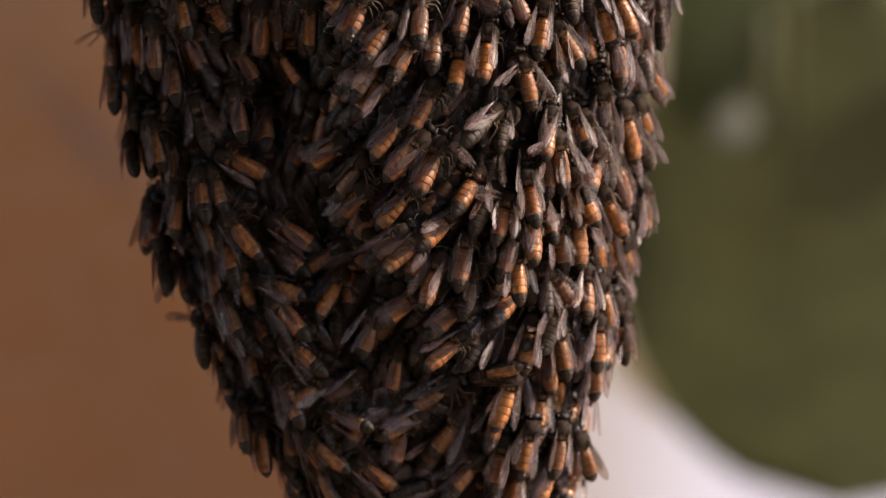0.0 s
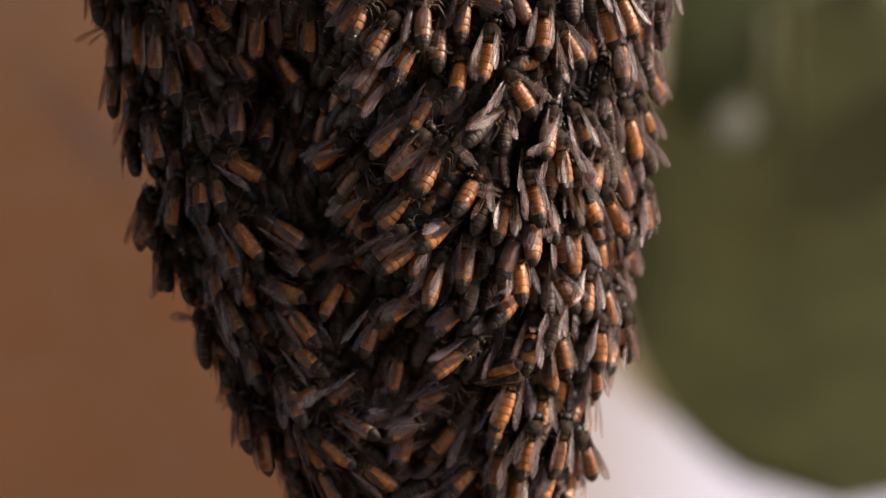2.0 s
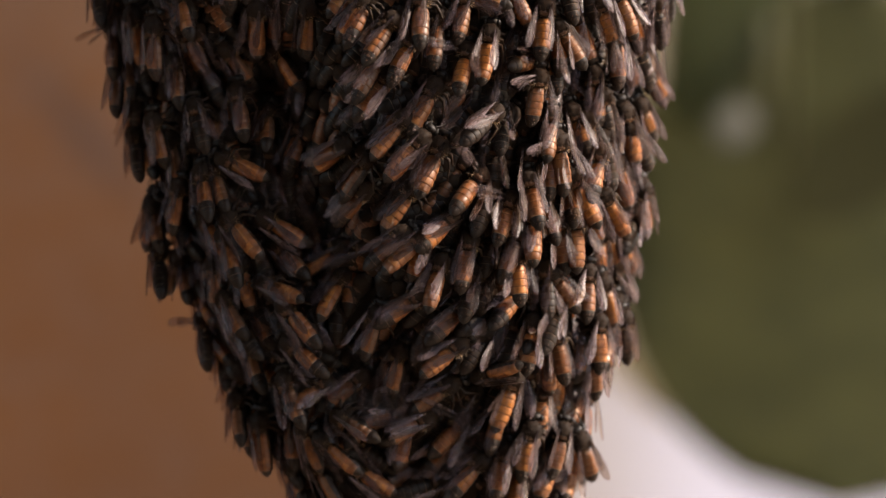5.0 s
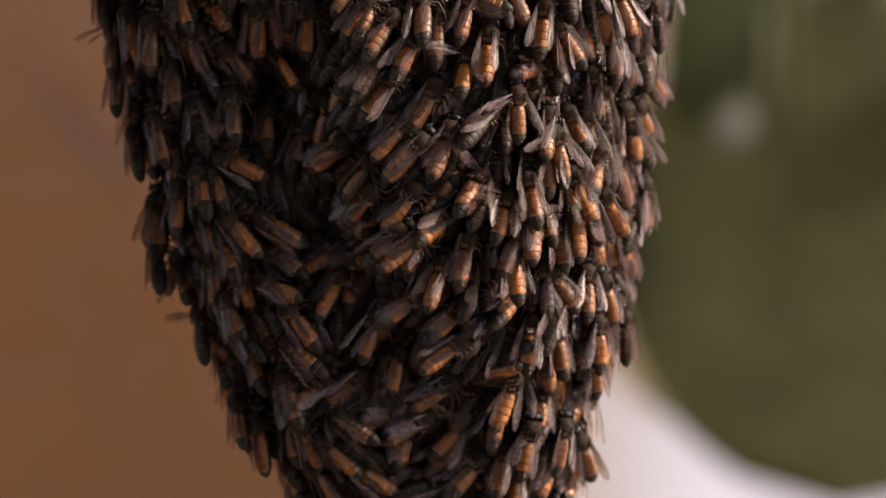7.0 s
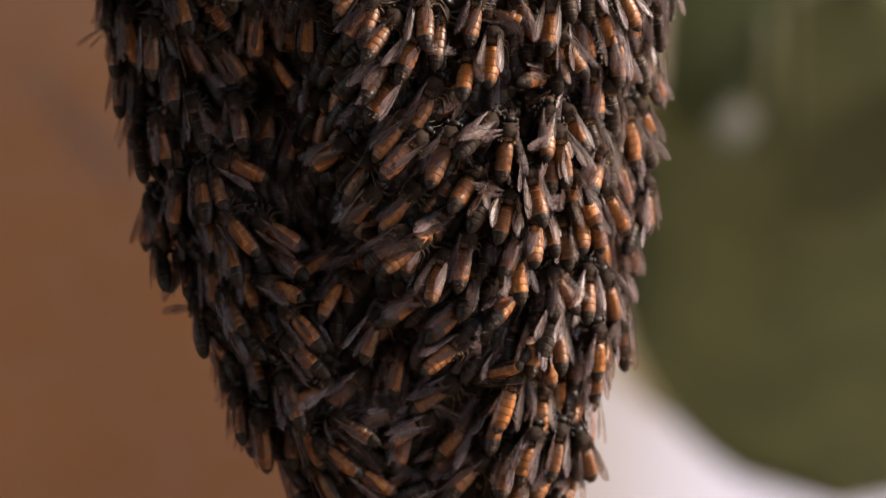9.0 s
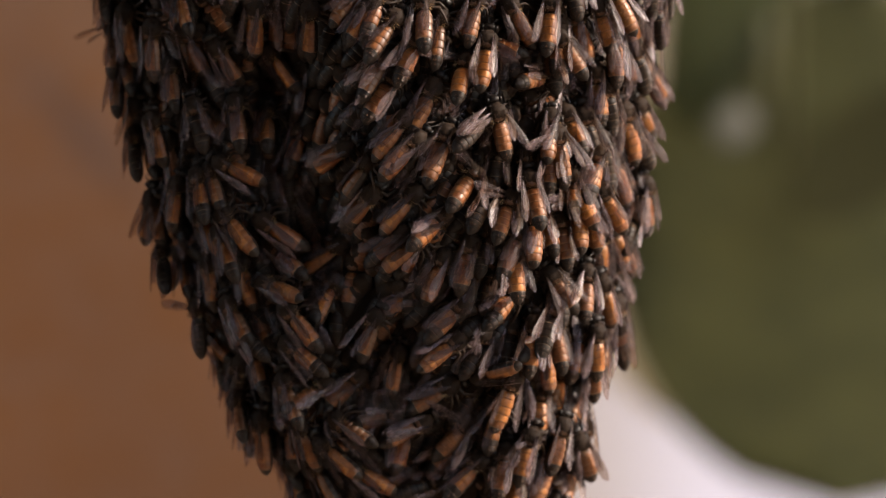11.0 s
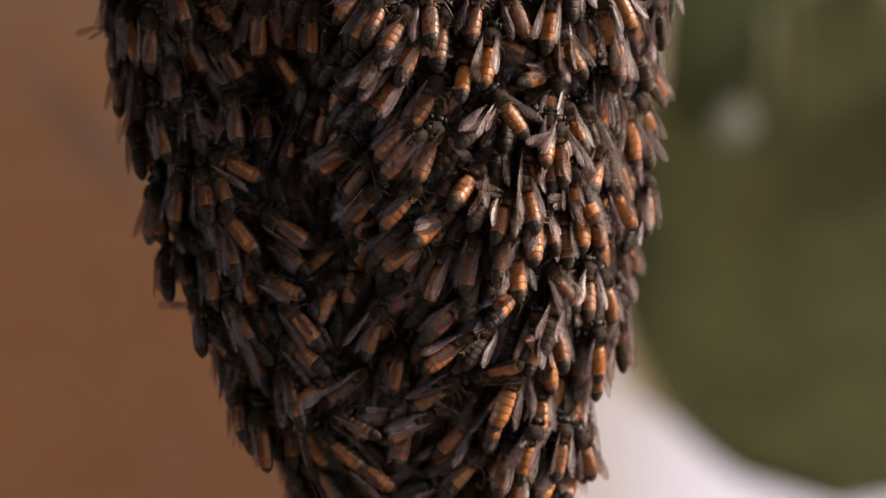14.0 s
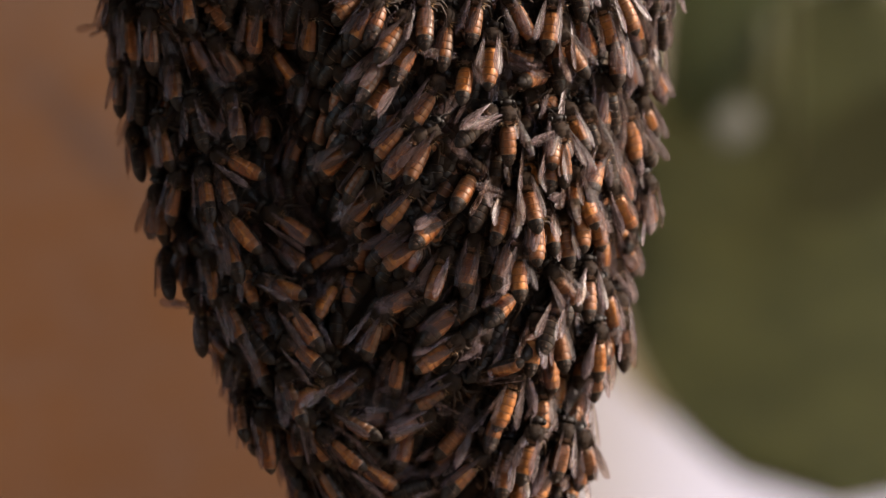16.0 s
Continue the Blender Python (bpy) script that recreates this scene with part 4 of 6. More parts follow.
    stir(17, (0, -0.18, -1.11), (0.5, 0.38, -0.74), (1.5, 0.93, -0.56), (2, 0.74, -0.74), (3.5, 0.38, -0), (4, 0, -0.38), (6.5, 0.56, 0.38), (7, 0.18, -0), (7.5, -0.18, 0.18), (8.5, 0, -0), (9, 0.56, -0), (11.5, 0.38, -0.18), (12, 0.56, -0.56), (13, 1.11, -0.56), (13.5, 1.11, -0.38), (14.5, 1.11, -0.74), (15, 1.11, 0.18), (16, 2.03, -0.38))
    stir(18, (0, -0.92, 0.93), (2, -0.56, 0.18), (3, -0.56, 0.74), (3.5, -0.56, 0.38), (4, -0.18, 1.3), (7, 0.56, 0.18), (8, 0, -0), (9, 0.75, -0), (11.5, -0.36, -0.92), (12, -0.36, -0.92), (13, 0.38, -0.38), (14.5, 0.19, -0.38), (15, 0, -0.92), (15.5, 0.38, -1.11), (16, 0.56, -0.74))
    stir(19, (0, 0.18, 0.18), (3, 0.56, 0.18), (7, 0.36, -0), (8, 0, -0), (8.5, 1.48, -0), (9, 2.03, -0), (11.5, 1.48, 0.18), (13.5, 1.67, 0.19), (14.5, 1.3, 0.36), (16, 1.66, 0.38))
    stir(20, (0, -1.13, 1.28), (2.5, -0.93, 1.3), (3.5, -0.56, 0.74), (4, -0.74, 0.93), (6.5, -0.18, 0.74), (7.5, 0.74, -0), (8, 0, -0), (8.5, 0.74, 0.74), (9, 1.49, 0.74), (11.5, 0.93, 0.74), (12, 1.49, 0.74), (12.5, 1.3, 0.74), (13.5, 1.49, 1.11), (14, 2.41, 1.3), (14.5, 1.11, 0.93), (15, 0.93, 0.93), (16, 1.3, 1.48))
    stir(21, (0, 0.18, -0), (2, 0.18, -0.18), (3.5, 0.38, 0.38), (7, 0.56, -0), (8, 0, -0), (9, 0.56, -0), (12, 0.18, -0), (13, 0.93, 0.38), (15, 0.38, 0.38), (16, 0.93, 0.74))
    stir(22, (0, -0.74, -0.18), (0.5, -0.36, -0.18), (1.5, -0.92, -0), (2.5, -0.56, -0), (3, -0.74, 0.19), (3.5, -0.18, -0.36), (4, -0.74, -0.18), (7, 0.38, 0.38), (8, 0, -0), (9, 0.75, -0.18), (11.5, 0, -1.85), (12, 0.56, -1.48), (13, 1.11, -1.1), (15, 0.75, -1.28), (16, 1.11, -1.1))
    stir(23, (0, -1.49, 0.56), (2, -1.3, 0.56), (2.5, -1.67, 1.11), (3.5, -0.93, 1.31), (4, -1.3, 1.11), (6.5, -0.93, -0.18), (7.5, -0.74, -0), (8.5, 0.74, -0), (9, 1.11, -0.18), (12, 0.74, -0.18), (13, 1.3, 0.19), (15, 0.93, 0.01), (16, 1.3, 0.19))
    stir(24, (0, -0.56, -0.38), (0.5, 0, -0.38), (1.5, 0.18, -0.38), (2, 0, -0.56), (2.5, -0.75, -0.56), (3, -0.38, -0.38), (4, -0.56, -0.38), (6.5, 0, -0.18), (7.5, 0, 0.38), (8.5, 0.18, -0.38), (9, 0.36, -0.38), (12, 0.18, -1.3), (12.5, 0.56, -1.3), (13.5, 0.92, -0.92), (14, 1.3, -0.18), (14.5, 1.1, 0.18), (15.5, 0.36, -0.56), (16, 0.55, -0.38))
    stir(25, (0, -2.24, -0.19), (3, -1.87, -0.19), (4, -2.05, -0.38), (7, -0.38, -0.38), (7.5, 0, -0), (9, 0.56, -0.18), (11.5, 1.66, 0.74), (12, 2.03, 0.56), (12.5, 1.85, -0.18), (13, 2.03, 0.01), (15, 1.67, -0.17), (16, 2.03, 0.01))
    stir(26, (0, -1.11, 3.16), (3, -0.74, 3.16), (4, -0.92, 2.98), (6.5, -0.92, 3.16), (7, -0.74, 2.23), (7.5, -0.18, 0.56), (8, 0, -0), (8.5, 0, 0.19), (9, 3.34, -1.11), (11.5, 2.05, -7.59), (12, 1.11, -6.67), (12.5, 1.87, -6.3), (13, 2.23, -8.35), (13.5, 1.49, -6.49), (14, 4.08, -7.79), (14.5, 5.39, -8.35), (15, 5.57, -8.9), (15.5, 6.49, -9.64), (16, 5.94, -9.64))
    stir(27, (0, -0.74, -0.18), (3, -0.36, -0.18), (7, -0.56, -0.36), (7.5, 0, -0.36), (8, 0, -0), (9, 1.11, 0.75), (12, 0.74, 0.75), (13, 1.3, 1.13), (15, 0.93, 0.94), (16, 1.3, 1.13))
    stir(28, (0, 0.73, -0), (3, 1.1, -0), (4, 0.92, -0.18), (6.5, 0.92, -0), (8, 0, -0), (11.5, 2.22, 0.75), (12, 2.41, 0.56), (12.5, 1.66, 0.75), (13, 2.22, 0.38), (14, 1.48, 0.38), (14.5, 1.85, 0.56), (15, 2.77, 0.56), (16, 3.14, 0.74))
    stir(29, (0, 0.92, 0.56), (3, 1.3, 0.56), (4, 1.11, 0.38), (6.5, 1.11, 0.56), (8, 0, -0), (9, 0.38, 0.38), (11.5, -2.41, 1.11), (12, -2.41, 0.93), (13, -1.85, 1.31), (15, -2.22, 1.13), (16, -1.85, 1.31))
    stir(30, (0, 0.36, 0.36), (3, 0.74, 0.36), (4, 0.56, 0.18), (6.5, 0, 0.56), (7.5, 0.18, 0.18), (8.5, -0.56, -0.38), (9, 0.18, 0.38), (12, -0.19, 0.38), (13, 0.36, 0.75), (15, 0, 0.57), (16, 0.36, 0.75))
    stir(31, (0, 0.19, 0.18), (3, 0.57, 0.18), (7, 0.38, -0), (8, 0, -0), (9, 0.93, -2.23), (12, 0.56, -2.23), (13, 1.11, -1.85), (15, 0.75, -2.03), (16, 1.11, -1.85))
    stir(32, (0, 0.18, -0.75), (3, 0.56, -0.75), (7, 0.36, -0.93), (7.5, 0.18, -0.93), (8, 0, -0), (8.5, 0.56, -0.75), (9, 0.74, -1.11), (12, 0.36, -1.11), (13, 0.92, -0.74), (15, 0.56, -0.92), (16, 0.92, -0.74))
    stir(33, (0, -0.75, -0.18), (3, -0.38, -0.18), (4, -0.56, -0.36), (6.5, -0.56, -0.18), (7, -0.56, -0.56), (7.5, 0, -0.36), (8, 0, -0), (8.5, 0.18, -0.18), (9, 0.38, -0.74), (11.5, -1.11, -1.66), (12, -0.93, -1.66), (12.5, -0.18, -1.66), (13, 0, -1.1), (14.5, -0.38, -1.1), (16, 0.18, -1.11))
    stir(34, (0, -0.19, 3.52), (3, 0.18, 3.52), (4, 0, 3.34), (6.5, 0, 3.52), (7, 0.18, 1.67), (7.5, 0.93, 0.74), (8, 0, -0), (8.5, 0.18, -0.36), (9, 1.67, -0.18), (12, 1.3, -0.18), (13, 1.85, 0.19), (15, 1.49, 0.01), (16, 1.85, 0.19))
    stir(35, (0, 0.18, 0.18), (3, 0.56, 0.18), (7, 0.36, -0), (8, 0, -0), (9, 0.56, -0), (12, 0.18, -0), (13, 0.74, 0.38), (15, 0.38, 0.19), (16, 0.74, 0.38))
    stir(36, (0, 2.03, -1.5), (1, 2.23, -1.49), (1.5, 1.87, -0.93), (2, 2.42, -0), (2.5, 1.87, 1.1), (3.5, 0.93, 0.55), (6.5, 0.93, -0.38), (7.5, 0.19, 0.36), (8, 0, -0), (9, 0.56, 0.36), (12, 1.67, -0.56), (12.5, 1.87, -2.05), (13, 2.05, -1.85), (15, 1.68, -2.03), (16, 2.05, -1.85))
    stir(37, (0, 1.48, -1.3), (3, 1.85, -1.3), (3.5, 0.75, -0.18), (4, 1.11, -0.56), (6.5, 0.56, -0), (7.5, 0.19, -0.18), (8.5, 0, 0.56), (9, 0.19, 0.19), (11.5, -0.18, 0.38), (12, 0.19, -0.18), (13, 0.75, 0.19), (13.5, 0.19, 0.38), (14.5, -0.56, 1.31), (15, 0.19, 1.31), (15.5, 0.75, 0.38), (16, 0.75, -0))
    stir(38, (0, 0, 0.92), (3, 0.38, 0.92), (4, 0.19, 0.74), (6.5, 0.19, 0.92), (7, 0, 0.36), (7.5, -0.36, 0.36), (8, 0, -0), (9, 0.19, -0), (11.5, -0.18, -0), (12, -0.18, -0), (13, 0.38, 0.38), (15, 0.01, 0.19), (16, 0.38, 0.38))
    stir(39, (0, 0.36, -0.56), (3, 0.74, -0.56), (4, 0.56, -0.74), (6.5, -0.56, -0), (8, 0, -0), (8.5, -0.18, -0), (9, 0, -0.36), (12, -0.38, -0.36), (13, 0.18, 0.01), (15, -0.18, -0.17), (16, 0.18, 0.01))
    stir(40, (0, 0.18, -0.36), (0.5, 0.56, -0.74), (2, 0.92, -0.92), (3.5, 0.74, -0.74), (4, 0.92, -0.36), (8, 0, -0), (9, 0.18, 0.19), (11.5, 0, -0.36), (13, 0.74, -0.18), (15, 0.18, -0.36), (16, 0.74, -0.36))
    stir(41, (0, 0.74, 0.74), (0.5, 0.92, 0.92), (2.5, 0.56, 0.74), (3, 0.74, 1.11), (6.5, 0.56, 0.36), (7.5, 0, -0.18), (8.5, 0.38, 0.36), (9, 0.38, 0.18), (11.5, 0.56, 0.92), (12, 0.18, -0.38), (13, 1.3, 0.92), (13.5, 1.11, 0.36), (14, 0.74, 0.56), (16, 1.3, 0.56))
    stir(42, (0, 0.55, 0.36), (3, 0.92, 0.36), (6.5, 0.56, 0.18), (8, 0, -0), (11.5, 0, -0.74), (13, 0.56, -0.38), (14, 0.18, -0.56), (15, 0.38, -0.18), (16, 0.56, -0.56))
    stir(43, (0, -0.93, -1.67), (3, -0.56, -1.67), (4, -0.74, -1.85), (6.5, -0.74, -1.67), (7, -1.11, -0.93), (7.5, -0.74, 0.18), (8, 0, -0), (9, 0.56, -0), (12, 0.18, -0), (13, 0.74, 0.38), (15, 0.38, 0.19), (16, 0.74, 0.38))
    stir(44, (0, 0.01, -0.74), (3, 0.39, -0.74), (7, 0.19, -0.92), (7.5, -0.36, -0.56), (8, 0, -0), (8.5, 0.38, -0), (9, 0.56, 0.75), (11.5, -0.56, -0.56), (12.5, 0, -0.36), (13, 0.19, 0.38), (15, -0.74, 0.38), (15.5, -0.74, 0.93), (16, 0.38, -0))
    stir(45, (0, 0.74, -0.19), (1, 1.11, -0.18), (2.5, 0.74, -0.18), (3, 0.92, 0.19), (3.5, 0.74, 0.19), (4, 1.11, -0.18), (6.5, 0.56, 0.38), (7, 0.18, -0), (8, 0, -0), (9, 0.36, 0.19), (12, -0.01, 0.19), (13, 0.55, 0.57), (15, 0.18, 0.39), (16, 0.55, 0.57))
    stir(46, (0, -1.48, 0.56), (3, -1.1, 0.56), (7, -1.3, 0.38), (7.5, -0.18, 0.18), (8, 0, -0), (9, 0.75, -2.97), (11.5, -1.1, -4.08), (12, -1.48, -2.03), (12.5, -1.1, -1.67), (13, -1.1, -1.85), (13.5, -0.36, -2.23), (14, -0.92, -2.41), (15, -0.92, -3.52), (15.5, -0.56, -3.15), (16, -0.74, -2.79))
    stir(47, (0, -0.75, -0.56), (0.5, -0.75, -0.19), (2, -0.56, -0.38), (2.5, -0.75, -0), (3.5, -0.56, 0.18), (4, -0.19, -0), (6.5, 0.18, 0.18), (8, 0, -0), (9, 1.1, -0.19), (11.5, -0.19, -0), (12.5, 0.18, 0.18), (13, 0.74, 0.55), (13.5, 0.36, 0.55), (14.5, 0.55, 0.36), (15.5, 0, -0.56), (16, 0.18, -0))
    stir(48, (0, 0.17, -0), (3, 0.55, -0), (4, 0.36, -0.18), (7, 0.36, -0), (8, 0, -0), (9, 0.92, -0.19), (11.5, -0.19, -0.56), (12.5, 0.18, -0), (13, 1.11, -0.19), (13.5, 1.11, -0), (14, 1.11, -0.56), (14.5, 1.11, -0.38), (15, 1.11, -0.93), (16, 1.67, -0.75))
    stir(49, (0, 0.74, -0.18), (0.5, 0.93, -0), (1.5, 0.56, -0.18), (3.5, 1.3, -0), (6.5, 0.56, 0.56), (7, 0.74, 0.19), (8, 0, -0), (8.5, 0.38, 0.38), (9, 0.74, 0.19), (11.5, 0, 0.19), (12.5, 0.56, 0.38), (13.5, 1.67, 0.38), (14, 1.67, 0.38), (14.5, 1.3, -0.18), (16, 2.23, -0.18))
    stir(50, (0, -0.56, -0.92), (0.5, -0.38, -0.74), (1, -0.75, 0.19), (2, -0.75, -0), (6.5, 0.36, -0), (7, 0.36, -0.18), (8, 0, -0), (9, 0.92, -0.18), (12, -0.56, 0.56), (12.5, -0.56, 0.93), (13, 0.74, 1.11), (13.5, 0.36, 1.11), (14, 0.74, 0.93), (15, 0.74, 0.93), (15.5, 0.92, -0.55), (16, 1.3, -0.74))
    stir(51, (0, 0.74, 0.74), (0.5, 0.74, 0.93), (1, 0.92, 0.56), (1.5, 0.36, 0.18), (2.5, 0, 0.38), (3, 0.74, 0.18), (6.5, 0.56, 0.18), (8, 0, -0), (9, 0.56, -0.18), (11.5, 0, -0.74), (12, 0, -0.74), (13, 0.56, -0.18), (13.5, 0.18, 0.18), (14.5, -0.74, -0), (15, -0.38, -0), (15.5, -0.56, 0.56), (16, -0.18, 0.74))
    stir(52, (0, 0.56, -0.18), (0.5, 0.56, -0.18), (1, 0.38, 0.75), (1.5, 0.18, 0.38), (3, 0.93, -0.18), (3.5, 1.11, -0), (7, 0.56, 0.38), (8, 0, -0), (9, 0.74, -0), (11.5, 0.18, -0.36), (12, 0.56, -0.56), (12.5, 0.56, -0.36), (13.5, 1.67, -0.56), (14.5, 1.11, -0.36), (16, 1.49, -0))
    stir(53, (0, 0, 0.19), (1, -0.74, -0), (2.5, -1.11, 0.19), (3, -0.56, 0.38), (3.5, -0.18, -0), (4, 0.19, 0.19), (6.5, 0.56, -0), (7, 0.93, -0), (8, 0, -0), (8.5, 0.19, 0.56), (11.5, 0.38, 1.11), (12, 0.19, 1.49), (13, 1.11, 1.67), (13.5, 0.75, 2.05), (15, 0.75, 1.49), (15.5, 0.75, 1.67), (16, 1.49, 1.85))
    stir(54, (0, 0.18, -0.56), (1, -0.56, -0.18), (2, -0.93, -0.36), (2.5, -0.93, -0), (4, 0.36, -0.18), (6.5, 0.56, -0), (7, 0.92, -0), (8, 0, -0), (8.5, 0.36, 0.19), (9, 0.36, -0), (12, 0.18, 1.3), (13, 1.3, 1.11), (13.5, 0.92, 1.67), (14, 1.11, 1.3), (15, 0.92, 1.11), (15.5, 0.74, 1.49), (16, 1.48, 2.05))
    stir(55, (0, 0, -0.56), (0.5, -0.56, 0.38), (2, -0.56, 0.38), (2.5, -0.36, 0.56), (3, 0.38, 0.56), (4, 0.19, 0.56), (6.5, 0, -0.18), (7, 0.38, -0.18), (8, 0, -0), (8.5, -0.18, 0.74), (11.5, -0.36, 0.74), (12, -0.18, 0.56), (13, 0.38, 0.93), (13.5, 0.19, 1.3), (15.5, -0.18, 1.3), (16, -0.36, 2.23))
    stir(56, (0, 1.1, -0.75), (3, 1.48, -0.75), (4, 1.3, -0.93), (6.5, 1.3, -0.75), (7, 1.11, -0.56), (7.5, 0.18, 0.18), (8, 0, -0), (9, 0.56, -0), (12, 0.18, -0), (13, 0.74, 0.38), (15, 0.38, 0.19), (16, 0.74, 0.38))
    stir(57, (0, 3.15, 0.19), (0.5, 3.33, 0.56), (1.5, 1.48, 0.93), (2, 1.1, 0.56), (2.5, 1.3, 0.19), (3, 0.92, 0.75), (3.5, 1.3, 0.56), (4, 1.3, 0.75), (6.5, 1.1, 0.38), (7, 0.55, 0.56), (8, 0, -0), (8.5, 0.36, 0.38), (9, 0.36, -0), (11.5, 0.74, 0.19), (12, 0.55, 0.19), (13, 1.1, 0.56), (13.5, 2.03, 0.75), (15, 2.22, 0.93), (15.5, 2.77, 1.11), (16, 2.77, 1.49))
    stir(58, (0, -0.19, 0.18), (0.5, 0.18, -0.18), (2, 1.11, -0.38), (3, 0.74, -0.56), (4, 0.92, -0.38), (6.5, 0.36, 0.18), (8, 0, -0), (9, 0.56, 0.18), (11.5, -0.19, 0.18), (12, -0.19, 0.56), (12.5, 0.36, 0.56), (13, 1.48, 0.92), (14, 1.3, 1.48), (15, 1.3, 1.3), (16, 1.48, 1.67))
    stir(59, (0, 0.38, -0.01), (3, 0.75, -0.01), (7, 0.56, -0.19), (7.5, -0.19, -0), (9, 0.74, -0.19), (11.5, 0.56, -0.75), (12, -0.19, -1.31), (13, 0.36, -0.56), (14, -0.19, -0.19), (14.5, -0.38, -0.56), (15, 0, -0.75), (15.5, -0.56, -0.19), (16, -0.38, -0))
    stir(60, (0, 1.11, 0.38), (1, 1.11, -0), (2, 0.74, -0), (3, 0.74, -0), (3.5, 1.11, -0), (4, 0.92, 0.18), (6.5, 0.56, -0.18), (7, 0.74, -0), (8, 0, -0), (8.5, 0, 0.18), (9, 0.56, 0.18), (12, 0.18, 0.18), (12.5, 0, 1.67), (13, 0.18, 0.38), (15, -0.18, 0.19), (16, 0.18, 0.38))
    stir(61, (0, 0.18, 0.56), (0.5, 0, 0.56), (1.5, 0.38, 0.56), (2.5, 0.93, -0), (3, 1.11, 0.36), (3.5, 1.11, -0.56), (4, 0.74, -0.19), (6.5, 0.74, -0), (7.5, 0, -0.19), (8, 0, -0), (9, 0.56, -0), (11.5, 0.93, -0.56), (12, 0.56, -0.56), (13, 1.67, -0.38), (14, 1.85, -0.56), (15, 1.3, -0.56), (16, 2.41, -0.75))
    stir(62, (0, -2.6, -1.85), (3, -2.23, -1.85), (4, -2.41, -2.03), (6.5, -2.41, -1.85), (7, 0, 1.31), (7.5, 0, 0.38), (8, 0, -0), (8.5, 0.92, 0.19), (9, -0.19, -0), (11.5, -0.93, 0.75), (12, -1.67, 0.38), (12.5, -2.97, 1.11), (13, -1.49, 1.11), (13.5, -3.52, 1.67), (14, -3.34, 0.93), (14.5, -4.46, 1.11), (15, -4.46, 1.11), (15.5, -4.28, 0.56), (16, -4.46, 0.93))
    stir(63, (0, 0.92, -0.38), (3, 1.3, -0.38), (4, 1.11, -0.56), (6.5, 1.11, -0.38), (7, 1.31, -0.56), (7.5, 0.38, -0), (8, 0, -0), (8.5, 0.56, 0.92), (9, 0.38, 0.36), (11.5, 0, 0.36), (12, 0, 0.36), (13, 0.56, 0.74), (15, 0.19, 0.56), (16, 0.56, 0.74))
    stir(64, (0, 0.74, -0.18), (1, 1.1, -0.36), (2, 0.92, -0.56), (2.5, 0.92, -0), (4, 1.3, -0.56), (6.5, 0, 0.19), (7, 0.18, 0.38), (7.5, 0.36, -0), (8, 0, -0), (8.5, 0.18, 0.19), (9, -0.75, -0), (12, -1.13, -0), (13, -0.57, 0.38), (15, -0.93, 0.19), (16, -0.57, 0.38))
    stir(65, (0, -1.13, 0.74), (3, -0.75, 0.74), (4, -0.93, 0.56), (6.5, -0.93, 0.74), (7, 0.18, 0.18), (7.5, 0.18, -0.18), (8, 0, -0), (8.5, 0.56, -0), (9, 0.74, -0.38), (12, 0.36, -0.38), (13, 0.92, -0), (15, 0.56, -0.18), (16, 0.92, -0))
    stir(66, (0, -0.38, 0.74), (0.5, 0, 0.92), (1, 0.38, 0.55), (2.5, -0.38, 0.55), (4, -0.18, 0.74), (6.5, 0.74, 0.18), (7.5, 0, 0.18), (11.5, 0.38, -0.38), (14, 0.38, 0.55), (15, 0.38, -0.38), (15.5, 0.38, -0.19), (16, 0.18, 0.55))
    stir(67, (0, 1.47, 1.66), (3, 1.84, 1.66), (4, 1.66, 1.48), (6.5, 1.66, 1.66), (7, 0.74, 1.48), (7.5, -0.19, 0.36), (8.5, 0.18, -0), (9, 0.36, -0.56), (11.5, -0.19, 1.11), (12, 0, 1.66), (12.5, 0.74, 1.85), (13, 0.92, 2.22), (13.5, 0.74, 1.48), (14, 0.36, 1.3), (15, 0.18, 1.11), (16, 0.55, 1.3))
    stir(68, (0, 0, 0.75), (1.5, 0, 0.75), (3, 0.56, 0.93), (4, 0.18, 0.75), (7, 0.56, -0), (7.5, 0.18, -0.18), (8.5, 0.18, -0), (9, 0.56, 0.38), (12, 0.56, 0.38), (13, 1.11, 0.38), (13.5, 1.11, 0.19), (14.5, 0.74, 0.38), (16, 0.92, 0.56))
    stir(69, (0, 1.3, 0.56), (3, 1.67, 0.56), (4, 1.49, 0.38), (6.5, 1.49, 0.56), (7, 1.3, -0), (8, 0, -0), (8.5, 0, -0.36), (9, 0.74, 0.56), (12, 0.36, 0.56), (13, 0.92, 0.93), (15, 0.56, 0.75), (16, 0.92, 0.93))
    stir(70, (0, -1.11, 0.18), (1, -1.11, 0.18), (1.5, -2.05, -0.19), (2, -0.93, -0), (4, -0.19, 0.56), (6.5, 0.36, -0.38), (7, 0.36, -0), (7.5, 0, -0), (9, 0.36, -0.19), (12, -0.01, -0.19), (13, 0.55, 0.18), (15, 0.18, 0), (16, 0.55, 0.18))
    stir(71, (0, 0.35, -0.56), (3, 0.73, -0.56), (4, 0.55, -0.74), (6.5, 0.55, -0.56), (7, 0.18, -0), (7.5, 0, -0), (8.5, -0.19, -0), (9, 0.18, -0.18), (12, -0.19, -0.18), (13, 0.36, 0.19), (15, 0, 0.01), (16, 0.36, 0.19))
